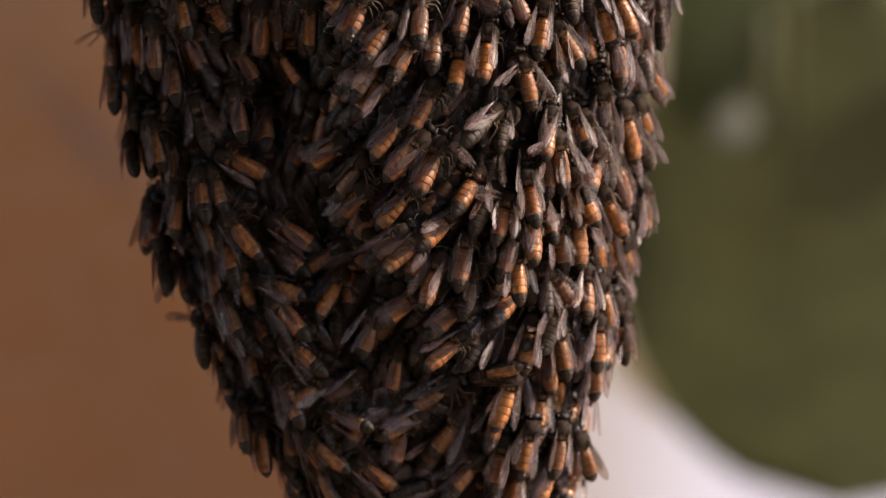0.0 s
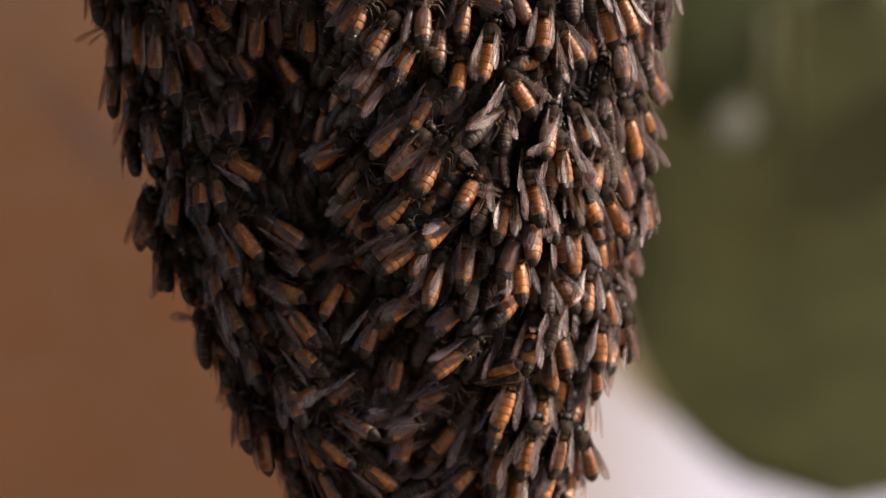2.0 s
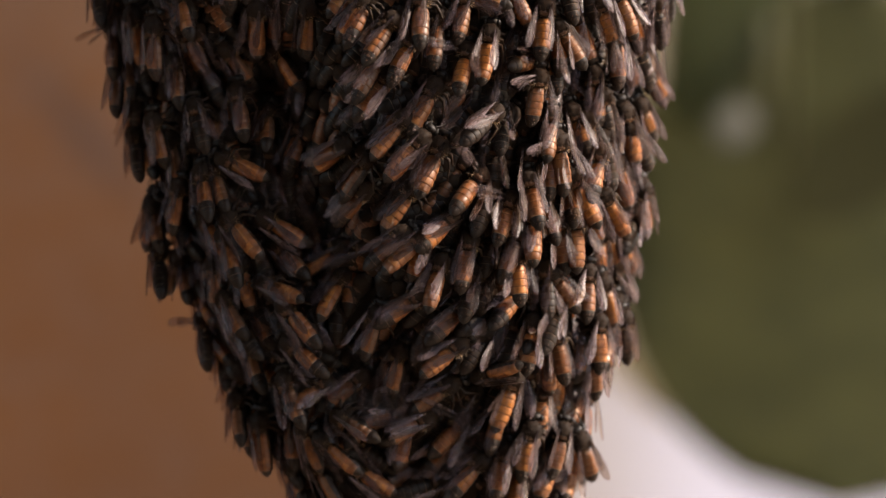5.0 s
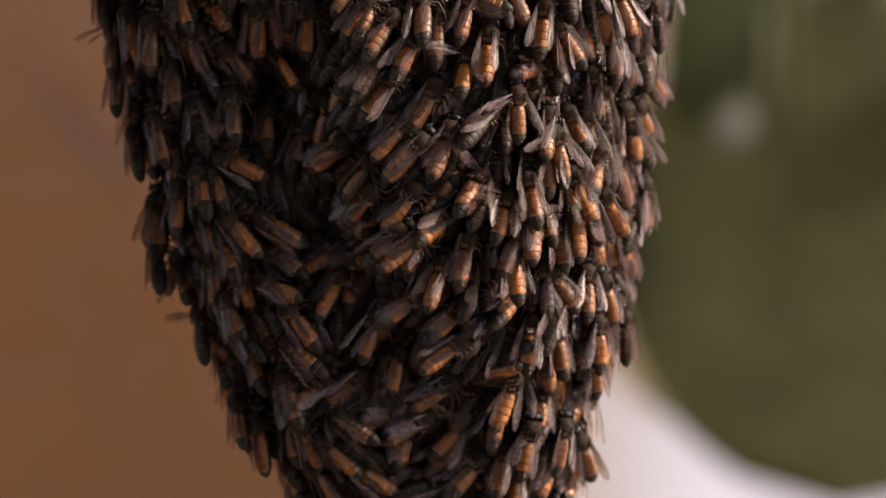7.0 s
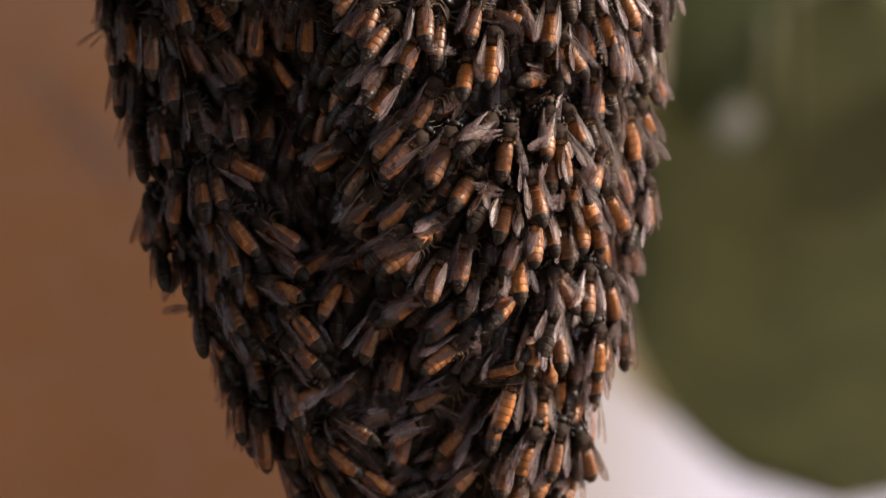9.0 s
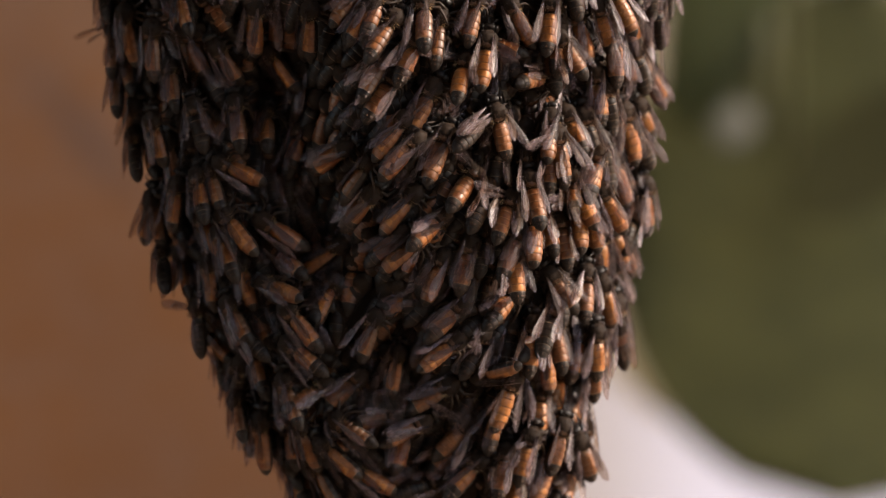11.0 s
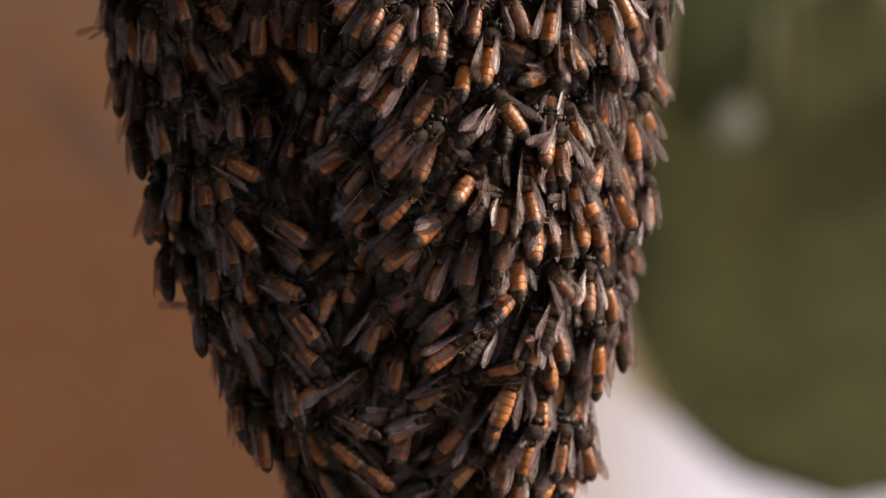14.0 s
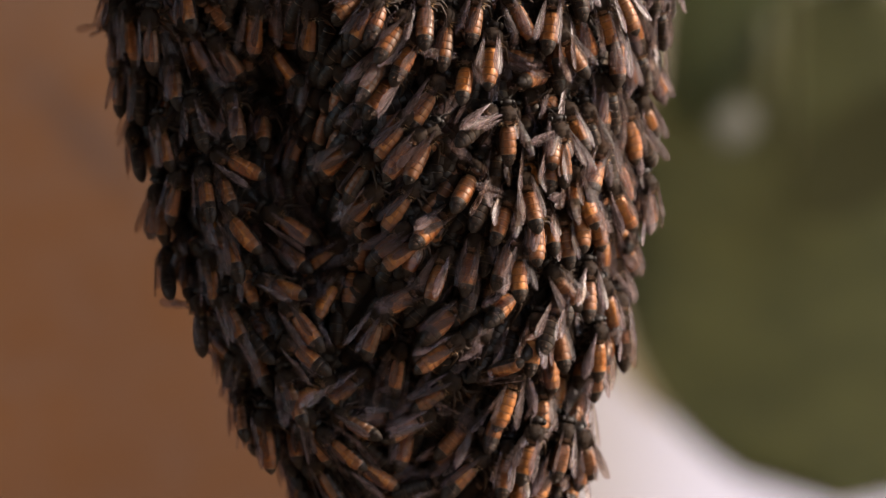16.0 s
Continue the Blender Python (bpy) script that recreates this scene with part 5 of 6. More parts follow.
    stir(72, (0, 0.73, 0.36), (3, 1.1, 0.36), (4, 0.92, 0.18), (6.5, 0.92, 0.36), (7, 0.36, 0.18), (8, 0, -0), (8.5, -0.19, 0.74), (9, 0.36, 0.55), (11.5, 1.3, -0.38), (12, 1.85, -0.75), (12.5, 1.11, -1.11), (13, 1.11, -0.93), (13.5, 0.56, -0.75), (14, 0.56, -1.11), (15, 1.3, -1.49), (16, 1.67, -1.31))
    stir(73, (0, 1.28, 0.56), (3, 1.66, 0.56), (4, 1.48, 0.38), (6.5, 1.48, 0.56), (7, 0.56, 0.19), (8, 0, -0), (8.5, 0.18, 0.56), (9, 0.38, 0.19), (12, 0, 0.19), (13, 0.56, 0.57), (15, 0.19, 0.39), (16, 0.56, 0.57))
    stir(74, (0, 0.35, -0.18), (3, 0.73, -0.18), (4, 0.55, -0.36), (6.5, 0.55, -0.18), (8, 0, -0), (9, 0.74, 0.38), (12, 0.36, 0.38), (13, 0.92, 0.75), (15, 0.56, 0.57), (16, 0.92, 0.75))
    stir(75, (0, 0.55, -0.18), (3, 0.92, -0.18), (4, 0.74, -0.36), (6.5, 0.74, -0.18), (7, 0.18, -0.18), (7.5, 0.38, -0.18), (8, 0, -0), (8.5, 0.18, 0.74), (9, 0.74, 0.74), (12, 0.36, 0.74), (13, 0.92, 1.11), (15, 0.56, 0.93), (16, 0.92, 1.11))
    stir(76, (0, 0.36, -1.11), (3, 0.74, -1.11), (4, 0.56, -1.3), (6.5, 0.56, -1.11), (7, 0, -0), (7.5, 0.18, 0.18), (8, 0, -0), (8.5, 0.18, 0.56), (9, 0.56, 0.18), (12, 0.18, 0.18), (13, 0.74, 0.56), (15, 0.38, 0.38), (16, 0.74, 0.56))
    stir(77, (0, 0.18, 0.18), (3, 0.56, 0.18), (7, 0.36, -0), (8, 0, -0), (9, 0.56, -0), (12, 0.18, -0), (13, 0.74, 0.38), (15, 0.38, 0.19), (16, 0.74, 0.38))
    stir(78, (0, 0.18, 0.18), (3, 0.56, 0.18), (7, 0.36, -0), (8, 0, -0), (9, 0.56, -0), (12, 0.18, -0), (13, 0.74, 0.38), (15, 0.38, 0.19), (16, 0.74, 0.38))
    stir(79, (0, 0.18, 0.18), (3, 0.56, 0.18), (7, 0.36, -0), (8, 0, -0), (9, 0.55, -0.38), (12, 0.17, -0.38), (13, 0.73, -0), (15, 0.36, -0.18), (16, 0.73, -0))
    stir(80, (0, -0.19, 0.36), (3, 0.18, 0.36), (6.5, -0.18, -0.56), (7, 0.18, -0), (7.5, 0, -0.18), (8.5, 0.18, 0.18), (12, -0.19, -0), (13, 0.36, 0.38), (15, 0, 0.19), (16, 0.36, 0.38))
    stir(81, (0, 0.18, -0.38), (0.5, 0.56, -1.11), (1.5, 0.18, -2.23), (2, 0.56, -1.3), (3, 0.18, -0.38), (3.5, -0.18, -0.19), (4, -0.38, -0.38), (6.5, -0.18, -0), (7.5, 0, -0.38), (8.5, 0.36, 0.36), (9, 0.36, -0), (12, -0.01, -0), (13, 0.55, 0.38), (15, 0.18, 0.19), (16, 0.55, 0.38))
    stir(82, (0, 0, -0.19), (3, 0.38, -0.19), (7, 0.18, -0.38), (7.5, 0, -0.38), (8.5, 0, 0.56), (9, 0, 0.18), (12, -0.38, 0.18), (13, 0.18, 0.56), (15, -0.18, 0.38), (16, 0.18, 0.56))
    stir(83, (0, 0.18, -1.3), (3, 0.56, -1.3), (4, 0.38, -1.48), (6.5, 0.38, -1.3), (7, 0, -0.38), (7.5, 0.38, 0.38), (8, 0, -0), (8.5, -0.18, 0.38), (9, 0.18, 0.18), (12, -0.19, 0.18), (13, 0.36, 0.56), (15, 0, 0.38), (16, 0.36, 0.56))
    stir(84, (0, 0.18, -0.18), (3, 0.56, -0.18), (4, 0.38, -0.36), (6.5, 0.38, -0.18), (7, 0, 0.18), (7.5, 0.38, 0.38), (8.5, 0, -0.38), (9, 0.38, -0.56), (12, 0, -0.56), (13, 0.56, -0.18), (15, 0.19, -0.36), (16, 0.56, -0.18))
    stir(85, (0, -0.19, 1.66), (3, 0.18, 1.66), (7.5, -0.19, 1.48), (8, 0, -0), (9, 0.56, -0), (12, 0.18, -0), (13, 0.74, 0.38), (15, 0.38, 0.19), (16, 0.74, 0.38))
    stir(86, (0, 0, -0.18), (1, 0, -0.18), (1.5, 0.38, -0.18), (2, 0.19, 0.18), (2.5, 0.56, 0.36), (3, 0.19, 0.18), (4, 0.38, -0.18), (6.5, 0.56, -0.18), (7, 0, -0), (8, 0, -0), (9, 0.56, 0.36), (11.5, 0.56, -0), (12, 0.38, -0.56), (12.5, 0, -0.38), (13.5, 0.19, 0.36), (15, 0, -0), (16, 0.19, -0))
    stir(87, (0, -0.56, -0), (1, 0, -0.36), (1.5, 0.18, -0.18), (2.5, -0.18, 0.19), (3, -0.38, -0.18), (4, -0.38, -0.36), (6.5, 0.18, -0.36), (7, -0.38, -0.36), (7.5, 0, -0.18), (8.5, 0, 0.38), (9, 0.38, 0.19), (11.5, -0.18, -0.92), (12, -0.74, -1.48), (12.5, -0.74, -1.3), (13, -0.18, -0.92), (14, -0.93, -1.3), (14.5, -1.85, -2.23), (15, -2.05, -2.41), (15.5, -1.11, -1.3), (16, -0.74, -1.11))
    stir(88, (0, 0.38, -0.93), (0.5, 0.38, -1.85), (1, 0.19, -2.23), (1.5, -0.56, -2.23), (2, -0.74, -2.97), (2.5, -0.92, -2.41), (3, -0.74, -1.49), (3.5, -0.74, -2.41), (4, -0.36, -2.41), (7, 0, 0.36), (7.5, -0.36, -0.19), (8, 0, -0), (8.5, 0.38, 1.48), (9, 0.75, 2.22), (12, 0.38, 2.22), (13, 0.93, 2.59), (15, 0.57, 2.41), (16, 0.93, 2.59))
    stir(89, (0, 0.18, 0.18), (3, 0.56, 0.18), (7, 0.36, -0), (8, 0, -0), (8.5, 0, 1.3), (9, 0.56, 1.11), (11.5, 0, 1.11), (12.5, 0.56, 2.23), (13, 1.11, 1.3), (14, 2.23, 1.67), (15, 2.05, 1.49), (16, 2.41, 1.67))
    stir(90, (0, -0.19, -0.56), (3, 0.18, -0.56), (4, 0, -0.74), (6.5, 0, -0.56), (7, 0.18, -0), (8, 0, -0), (9, 0.56, 0.18), (12, 0.38, -0), (13, 0.93, 0.38), (15, 0.57, 0.19), (16, 0.93, 0.38))
    stir(91, (0, -0.18, -0.01), (3, 0.19, -0.01), (7, 0, -0.19), (9, 0.38, 0.18), (12, 0.18, 0.18), (13, 0.74, 0.56), (15, 0.38, 0.38), (16, 0.74, 0.56))
    stir(92, (0, -0.19, 0.18), (0.5, -0.19, 0.38), (2, 0.18, -0), (2.5, 0, 0.56), (3.5, 0.36, 0.38), (4, 0, 0.18), (6.5, 0.74, -0.18), (7, 0.18, -0.18), (8, 0, -0), (9, 0.56, 0.38), (11.5, 0, -0), (12, -0.56, -0.56), (12.5, -0.93, -0.38), (13, -0.56, 0.18), (13.5, -0.75, -0.38), (14, -0.93, -0.18), (14.5, -1.31, -0.74), (15, -1.31, -0.93), (15.5, -0.75, -0.74), (16, -0.93, -1.3))
    stir(93, (0, 0.38, 0.56), (3, 0.75, 0.56), (4, 0.57, 0.38), (6.5, 0.57, 0.56), (7.5, 0.38, 0.38), (8, 0, -0), (8.5, 0.18, 0.38), (9, 0.93, 0.19), (12, 0.56, 0.19), (13, 1.11, 0.57), (15, 0.75, 0.39), (16, 1.11, 0.57))
    stir(94, (0, 0.74, 2.23), (3, 1.11, 2.23), (4, 0.93, 2.05), (6.5, 0.93, 2.23), (7, 0.38, 1.49), (7.5, 0, 0.19), (8, 0, -0), (8.5, 0, -0), (9, 1.11, -0.36), (12, 0.74, -0.36), (13, 1.3, 0.01), (15, 0.93, -0.17), (16, 1.3, 0.01))
    stir(95, (0, -0.01, -0.56), (3, 0.36, -0.56), (7, 0.18, -0.74), (7.5, 0, 0.38), (8.5, 0.18, -0), (9, 1.11, 0.19), (12, 0.74, 0.19), (13, 1.3, 0.57), (15, 0.93, 0.39), (16, 1.3, 0.57))
    stir(96, (0, 0.73, 0.55), (3.5, 0.92, 0.55), (4, -0.19, -0.38), (6.5, -0.19, 0.36), (7, -0.56, 0.55), (7.5, -0.56, 0.18), (8, 0, -0), (9, 0.36, 0.74), (11.5, 0.56, 0.18), (12, 0.36, -0.19), (13, 1.48, -0.93), (15, 1.11, -1.11), (16, 1.48, -0.93))
    stir(97, (0, -0.55, -0.19), (3, -0.17, -0.19), (7.5, -0.55, -0.38), (8, 0, -0), (8.5, -0.18, 0.93), (9, 0, 0.74), (12, -0.38, 0.74), (13, 0.18, 1.11), (15, -0.18, 0.93), (16, 0.18, 1.11))
    stir(98, (0, 0.55, -0), (3, 0.92, -0), (4, 0.74, -0.18), (6.5, 0.74, -0), (8.5, -0.19, 0.18), (9, 0, 0.18), (11.5, -0.38, 0.18), (12, -0.38, 0.18), (13, 0.18, 0.56), (15, -0.18, 0.38), (16, 0.18, 0.56))
    stir(99, (0, 0.17, -0), (3, 0.55, -0), (8, 0, -0), (9, 0.56, 0.19), (11.5, -0.56, 1.11), (12, -0.56, 1.11), (12.5, -0.38, 0.75), (13, 0, 1.11), (14, 0.56, 0.93), (15, 0.56, 0.93), (15.5, 0.56, 1.31), (16, 0.74, 1.11))
    stir(100, (0, -0.19, 0.56), (3, 0.18, 0.56), (4, 0, 0.38), (6.5, 0, 0.56), (8, 0, -0), (9, 0.56, 0.36), (11.5, 0, 0.74), (12, 0, 0.74), (13, 0.56, 1.11), (15, 0.19, 0.93), (16, 0.56, 1.11))
    stir(101, (0, 0.18, 0.93), (0.5, -0.19, 1.11), (1, -0.38, 0.56), (1.5, -0.93, 0.75), (2, -0.75, 0.56), (2.5, -1.31, 0.75), (3, 0.18, 0.93), (3.5, 0.92, 1.31), (4, 0.36, 1.11), (7, 0.74, -0.18), (8, 0, -0), (8.5, 0.18, 0.38), (9, 0.74, 0.38), (11.5, 1.85, -0.18), (13, 2.97, 0.75), (13.5, 2.59, -0), (14, 2.41, -0.18), (15, 2.23, -0.36), (16, 2.59, -0.18))
    stir(102, (0, 0.55, -1.11), (3, 0.92, -1.11), (3.5, 0.74, -1.11), (4, 0.93, -1.67), (6.5, 0.56, -1.67), (7, 0.38, -0.36), (8, 0, -0), (8.5, 0, 1.11), (9, 0.18, 1.3), (12, -0.19, 1.3), (13, 0.36, 1.67), (15, 0, 1.49), (16, 0.36, 1.67))
    stir(103, (0, 0.18, 0.18), (3, 0.56, 0.18), (7, 0.36, -0), (8, 0, -0), (8.5, 0.18, -0), (9, 0.74, 0.56), (11.5, 1.85, -1.48), (12, 2.41, -1.85), (12.5, 2.97, -1.1), (13, 3.15, -1.48), (13.5, 2.97, -1.3), (14, 2.41, -1.66), (14.5, 0.92, -1.48), (15, 0.74, -1.85), (15.5, 1.11, -0.92), (16, 0.92, -0.74))
    stir(104, (0, -0.56, -0.18), (0.5, -0.18, -0.18), (1, -0.93, -0.18), (2, -1.67, 0.93), (2.5, -1.49, 0.75), (3, -0.56, 0.93), (3.5, -0.18, 1.31), (4, -0.38, 0.19), (6.5, -0.18, 0.19), (7.5, -0.56, -0.18), (8, 0, -0), (9, 0.38, 0.56), (11.5, 0.18, 1.49), (12, 0, 2.05), (13, 1.3, 1.67), (13.5, 0.38, 2.23), (14.5, 0, 2.42), (15, 0.74, 1.67), (15.5, 0.56, 3.16), (16, 0.74, 3.34))
    stir(105, (0, 0.75, 0.75), (1, 0.93, 0.75), (1.5, 1.67, 0.75), (2, 0.93, 0.19), (3, 0.93, 0.56), (6.5, 0.56, 0.19), (7, 0.38, 0.38), (8, 0, -0), (8.5, 0.19, 0.38), (9, 0.38, -0), (12, 0, 0.38), (13, 0.56, 0.75), (13.5, 0.75, 1.31), (14.5, 0.56, 1.31), (16, 1.11, 1.67))
    stir(106, (0, 0.92, 0.38), (0.5, 0.74, 0.18), (2.5, 0.74, 0.38), (4, 0.92, 0.18), (6.5, 0.56, 0.18), (8, 0, -0), (9, 0.36, -0), (11.5, 0.92, 0.93), (12, 0, 0.38), (13, 0.36, 0.74), (15, -0, 0.56), (16, 0.36, 0.74))
    stir(107, (0, 0.18, -0), (1, 0.56, 0.19), (3.5, 0.74, -0), (6.5, 0, -0.18), (8, 0, -0), (9, 0.56, -0), (11.5, -1.67, -1.3), (12, -1.49, -0.56), (12.5, -1.11, -0.36), (13, -1.3, -0.36), (13.5, -0.93, -0.36), (14, -0.74, -1.11), (14.5, -1.49, -0), (15, -1.3, 0.19), (15.5, -1.11, -0.36), (16, -0.56, -0.36))
    stir(108, (0, -2.41, 2.03), (0.5, -1.11, 1.3), (1, -0.36, 0.74), (2.5, 0, 0.74), (3.5, 0.75, 0.38), (4, -0.36, 0.93), (7, 0.38, -0), (7.5, -0.36, 0.38), (8, 0, -0), (9, 0.56, -0), (12, 0.18, -0), (13, 0.74, 0.38), (15, 0.38, 0.19), (16, 0.74, 0.38))
    stir(109, (0, 0.56, 0.18), (2, 0.93, -0), (8, 0, -0), (9, 0.56, 0.18), (12, 0.18, 0.18), (13, 0.74, 0.56), (15, 0.38, 0.38), (16, 0.74, 0.56))
    stir(110, (0, -0.18, -0.18), (3, 0.19, -0.18), (7, 0, -0.36), (7.5, 0.19, -0), (8, 0, -0), (8.5, 0.38, 0.38), (9, 1.11, 0.19), (11.5, -0.36, 0.75), (12, -0.36, 0.75), (13, 0.19, 1.13), (15, -0.17, 0.94), (16, 0.19, 1.13))
    stir(111, (0, 0.18, 1.31), (0.5, 0, 1.11), (3.5, 1.1, 1.67), (6.5, -0.19, -0), (7, 0.18, -0), (8, 0, -0), (9, 0.55, 0.19), (12, 0, 0.38), (12.5, 0.36, 0.93), (13, 0.92, 0.93), (15, 0.74, 0.75), (16, 1.1, 0.93))
    stir(112, (0, 0.38, 0.55), (3.5, 1.11, 0.55), (4, 0.74, 0.36), (6.5, 0.74, -0.75), (7, 0.18, -0.56), (8, 0, -0), (9, 0.74, 0.18), (11.5, -0.18, -0), (12, -0.74, -0.56), (13, -0.18, -0.18), (15, -0.55, -0.36), (16, -0.18, -0.18))
    stir(113, (0, 0.38, 0.92), (1, 0.38, 0.38), (1.5, 1.48, -0.74), (2, 1.85, -0.93), (3.5, 1.3, -0.38), (4, 0.18, -0.93), (6.5, -0.38, -0.18), (8, 0, -0), (8.5, -0.18, 0.18), (9, 0, -0), (11.5, -0.74, 0.38), (12, -0.38, 0.38), (12.5, 0.92, 0.74), (13, 0.56, 0.56), (13.5, 0.92, 0.18), (14, 0.38, 0.18), (15, 0, 1.11), (15.5, -0.93, -0), (16, -1.11, -0))
    stir(114, (0, 0.18, 0.36), (2, 0.74, 0.18), (2.5, 0.38, 0.18), (3.5, 0.74, -0), (6.5, 0.74, -0), (7, 0.18, 0.18), (8, 0, -0), (8.5, 0, 0.36), (11.5, 1.11, -0.93), (12, 1.11, -0.93), (13, 1.67, -0.56), (15, 1.31, -0.74), (16, 1.67, -0.56))
    stir(115, (0, 0.18, 0.38), (3.5, 0.74, 0.38), (4, 0.56, -0), (6.5, 1.11, -0.38), (7, 0.38, -0.18), (8, 0, -0), (8.5, 0.18, 0.38), (9, 0.74, 0.18), (12, 0.36, 0.18), (13, 0.92, 0.56), (15, 0.56, 0.38), (16, 0.92, 0.56))
    stir(116, (0, 0.93, -0.38), (1, 1.31, -0.38), (2, 0.93, -0.74), (2.5, 0.93, -0.18), (3.5, 1.31, -0.18), (4, 1.31, -0.56), (6.5, 0, 0.18), (7, 0, 0.38), (7.5, 0.38, -0), (8, 0, -0), (8.5, 0.19, 0.18), (9, -0.36, 0.18), (11.5, -0.74, 0.18), (12, -0.74, 0.18), (13, -0.18, 0.56), (15, -0.55, 0.38), (16, -0.18, 0.56))
    stir(117, (0, 0.74, 0.18), (1, 0.92, 0.18), (1.5, 0.55, -0), (2, 0.74, -0), (2.5, 0.36, -0), (3, 0.92, 0.18), (4, 0.92, -0), (7, 0.36, 0.18), (8, 0, -0), (9, 0.74, -0), (12, 0.36, -0), (13, 0.92, 0.38), (15, 0.56, 0.19), (16, 0.92, 0.38))
    stir(118, (0, 0.75, -0), (1.5, 0.75, -0), (2.5, 0.38, -0.18), (3, 0.93, -0), (4, 0.93, -0.18), (6.5, 0.56, -0), (7, 0.19, 0.18), (8, 0, -0), (9, 0.93, -0), (12, 0.56, -0), (13, 1.11, 0.38), (15, 0.75, 0.19), (16, 1.11, 0.38))
    stir(119, (0, -0.56, -0.36), (2, -0.38, -0.36), (3.5, 0, -0), (4, -0.18, -0.18), (6.5, 0.38, -1.48), (7.5, 0, -0.18), (8.5, 0.18, 0.38), (9, 0.56, 0.38), (12, 0.18, 0.38), (13, 0.74, 0.75), (15, 0.38, 0.57), (16, 0.74, 0.75))
    stir(120, (0, -0.19, -0.19), (3, 0.18, -0.19), (4, 0, -0.38), (6.5, 0, -0.19), (7, -0.74, -0.38), (7.5, -0.92, 0.18), (8, 0, -0), (11.5, -0.74, 0.18), (12, -0.74, 0.18), (13, -0.18, 0.56), (15, -0.55, 0.38), (16, -0.18, 0.56))
    stir(121, (0, 0.18, 0.18), (3, 0.56, 0.18), (7, 0.36, -0), (8, 0, -0), (8.5, 0.19, 0.92), (9, -0.36, 0.18), (11.5, -0.74, 0.18), (12, -0.74, 0.18), (13, -0.18, 0.56), (15, -0.55, 0.38), (16, -0.18, 0.56))
    stir(122, (0, -1.66, 0.92), (3, -1.28, 0.92), (7, -1.48, 0.74), (7.5, -0.56, 0.56), (8, 0, -0), (8.5, -0.18, -0.75), (9, 0, -0.38), (11.5, 2.05, -0.93), (12, 2.05, -0.93), (13, 2.6, -0.56), (15, 2.24, -0.74), (16, 2.6, -0.56))
    stir(123, (0, 0.18, 0.18), (3, 0.56, 0.18), (7, 0.36, -0), (8, 0, -0), (9, 0.56, -0), (12, 0.18, -0), (13, 0.74, 0.38), (15, 0.38, 0.19), (16, 0.74, 0.38))
    stir(124, (0, 0.18, 0.18), (3, 0.56, 0.18), (7, 0.36, -0), (8, 0, -0), (9, 0.56, -0), (12, 0.18, -0), (13, 0.74, 0.38), (15, 0.38, 0.19), (16, 0.74, 0.38))
    stir(125, (0, -0.93, -0.92), (0.5, -0.74, -1.48), (1.5, -0.93, -1.3), (2.5, -0.38, -0), (6.5, -0.18, -0.74), (7.5, 0, 0.38), (8.5, 0.18, -0.18), (9, 0.38, 0.19), (11.5, -0.38, -1.11), (12, 0, -1.48), (12.5, 0.18, -0), (13, 0.18, 0.74), (13.5, -0.38, 0.74), (14.5, 0, -0.92), (15, -0.38, -1.85), (15.5, 0.18, -2.23), (16, 0, -1.67))
    stir(126, (0, -0.38, -0), (3, 0, -0), (7.5, -0.38, -0.18), (8.5, 0.18, 0.18), (9, 0.56, -0), (12, 0.18, -0), (13, 0.74, 0.38), (15, 0.38, 0.19), (16, 0.74, 0.38))
    stir(127, (0, 0.18, 0.18), (3, 0.56, 0.18), (7, 0.36, -0), (8, 0, -0), (9, 0.56, -0), (12, 0.18, -0), (13, 0.74, 0.38), (15, 0.38, 0.19), (16, 0.74, 0.38))
    stir(128, (0, 0.18, 0.18), (3, 0.56, 0.18), (7, 0.36, -0), (8, 0, -0), (8.5, -0.56, -1.11), (9, -0.18, -1.49), (12, -0.56, -1.49), (13, 0, -1.11), (15, -0.36, -1.3), (16, 0, -1.11))
    stir(129, (0, 0.18, 0.18), (3, 0.56, 0.18), (4, 0.38, -0), (6.5, 0.38, 0.18), (8, 0, -0), (8.5, -0.56, -0.56), (9, -0.18, -0.74), (11.5, -0.56, -0.74), (12, -0.56, -0.74), (13, 0, -0.36), (15, -0.36, -0.55), (16, 0, -0.36))
    stir(130, (0, 1.1, 1.11), (3, 1.48, 1.11), (4, 1.3, 0.93), (6.5, 1.3, 1.11), (7, 1.11, 0.75), (7.5, 0, 0.93), (8, 0, -0), (9, 0.74, -0.74), (12, 0.36, -0.74), (13, 0.92, -0.36), (15, 0.56, -0.55), (16, 0.92, -0.36))
    stir(131, (0, 0.56, 0.36), (0.5, 0.18, 1.1), (1, 0.36, 0.74), (1.5, 0.18, 1.3), (2, 0.56, 0.56), (2.5, 0.18, -0), (3.5, 0.74, -0), (4, 0, -0.56), (6.5, 0.56, -0), (7, 0.18, 0.36), (7.5, -0.19, 0.18), (8, 0, -0), (8.5, -0.38, 0.56), (9, 0, 1.85), (12, -0.38, 1.85), (13, 0.18, 2.23), (15, -0.18, 2.05), (16, 0.18, 2.23))
    stir(132, (0, -0.19, 0.56), (3, 0.18, 0.56), (4, 0, 0.38), (6.5, 0, 0.56), (7, 0.56, 0.92), (7.5, 0.19, 1.3), (8, 0, -0), (8.5, -0.18, -0.18), (9, -0.55, -1.49), (11.5, -1.48, 0.36), (12, -1.66, -0), (12.5, -1.3, -0.18), (13, -0.36, 0.36), (13.5, 0, 0.18), (14, 0, -0.74), (14.5, -0.18, -0.93), (15.5, 0.56, -0.56), (16, 0.93, -1.11))
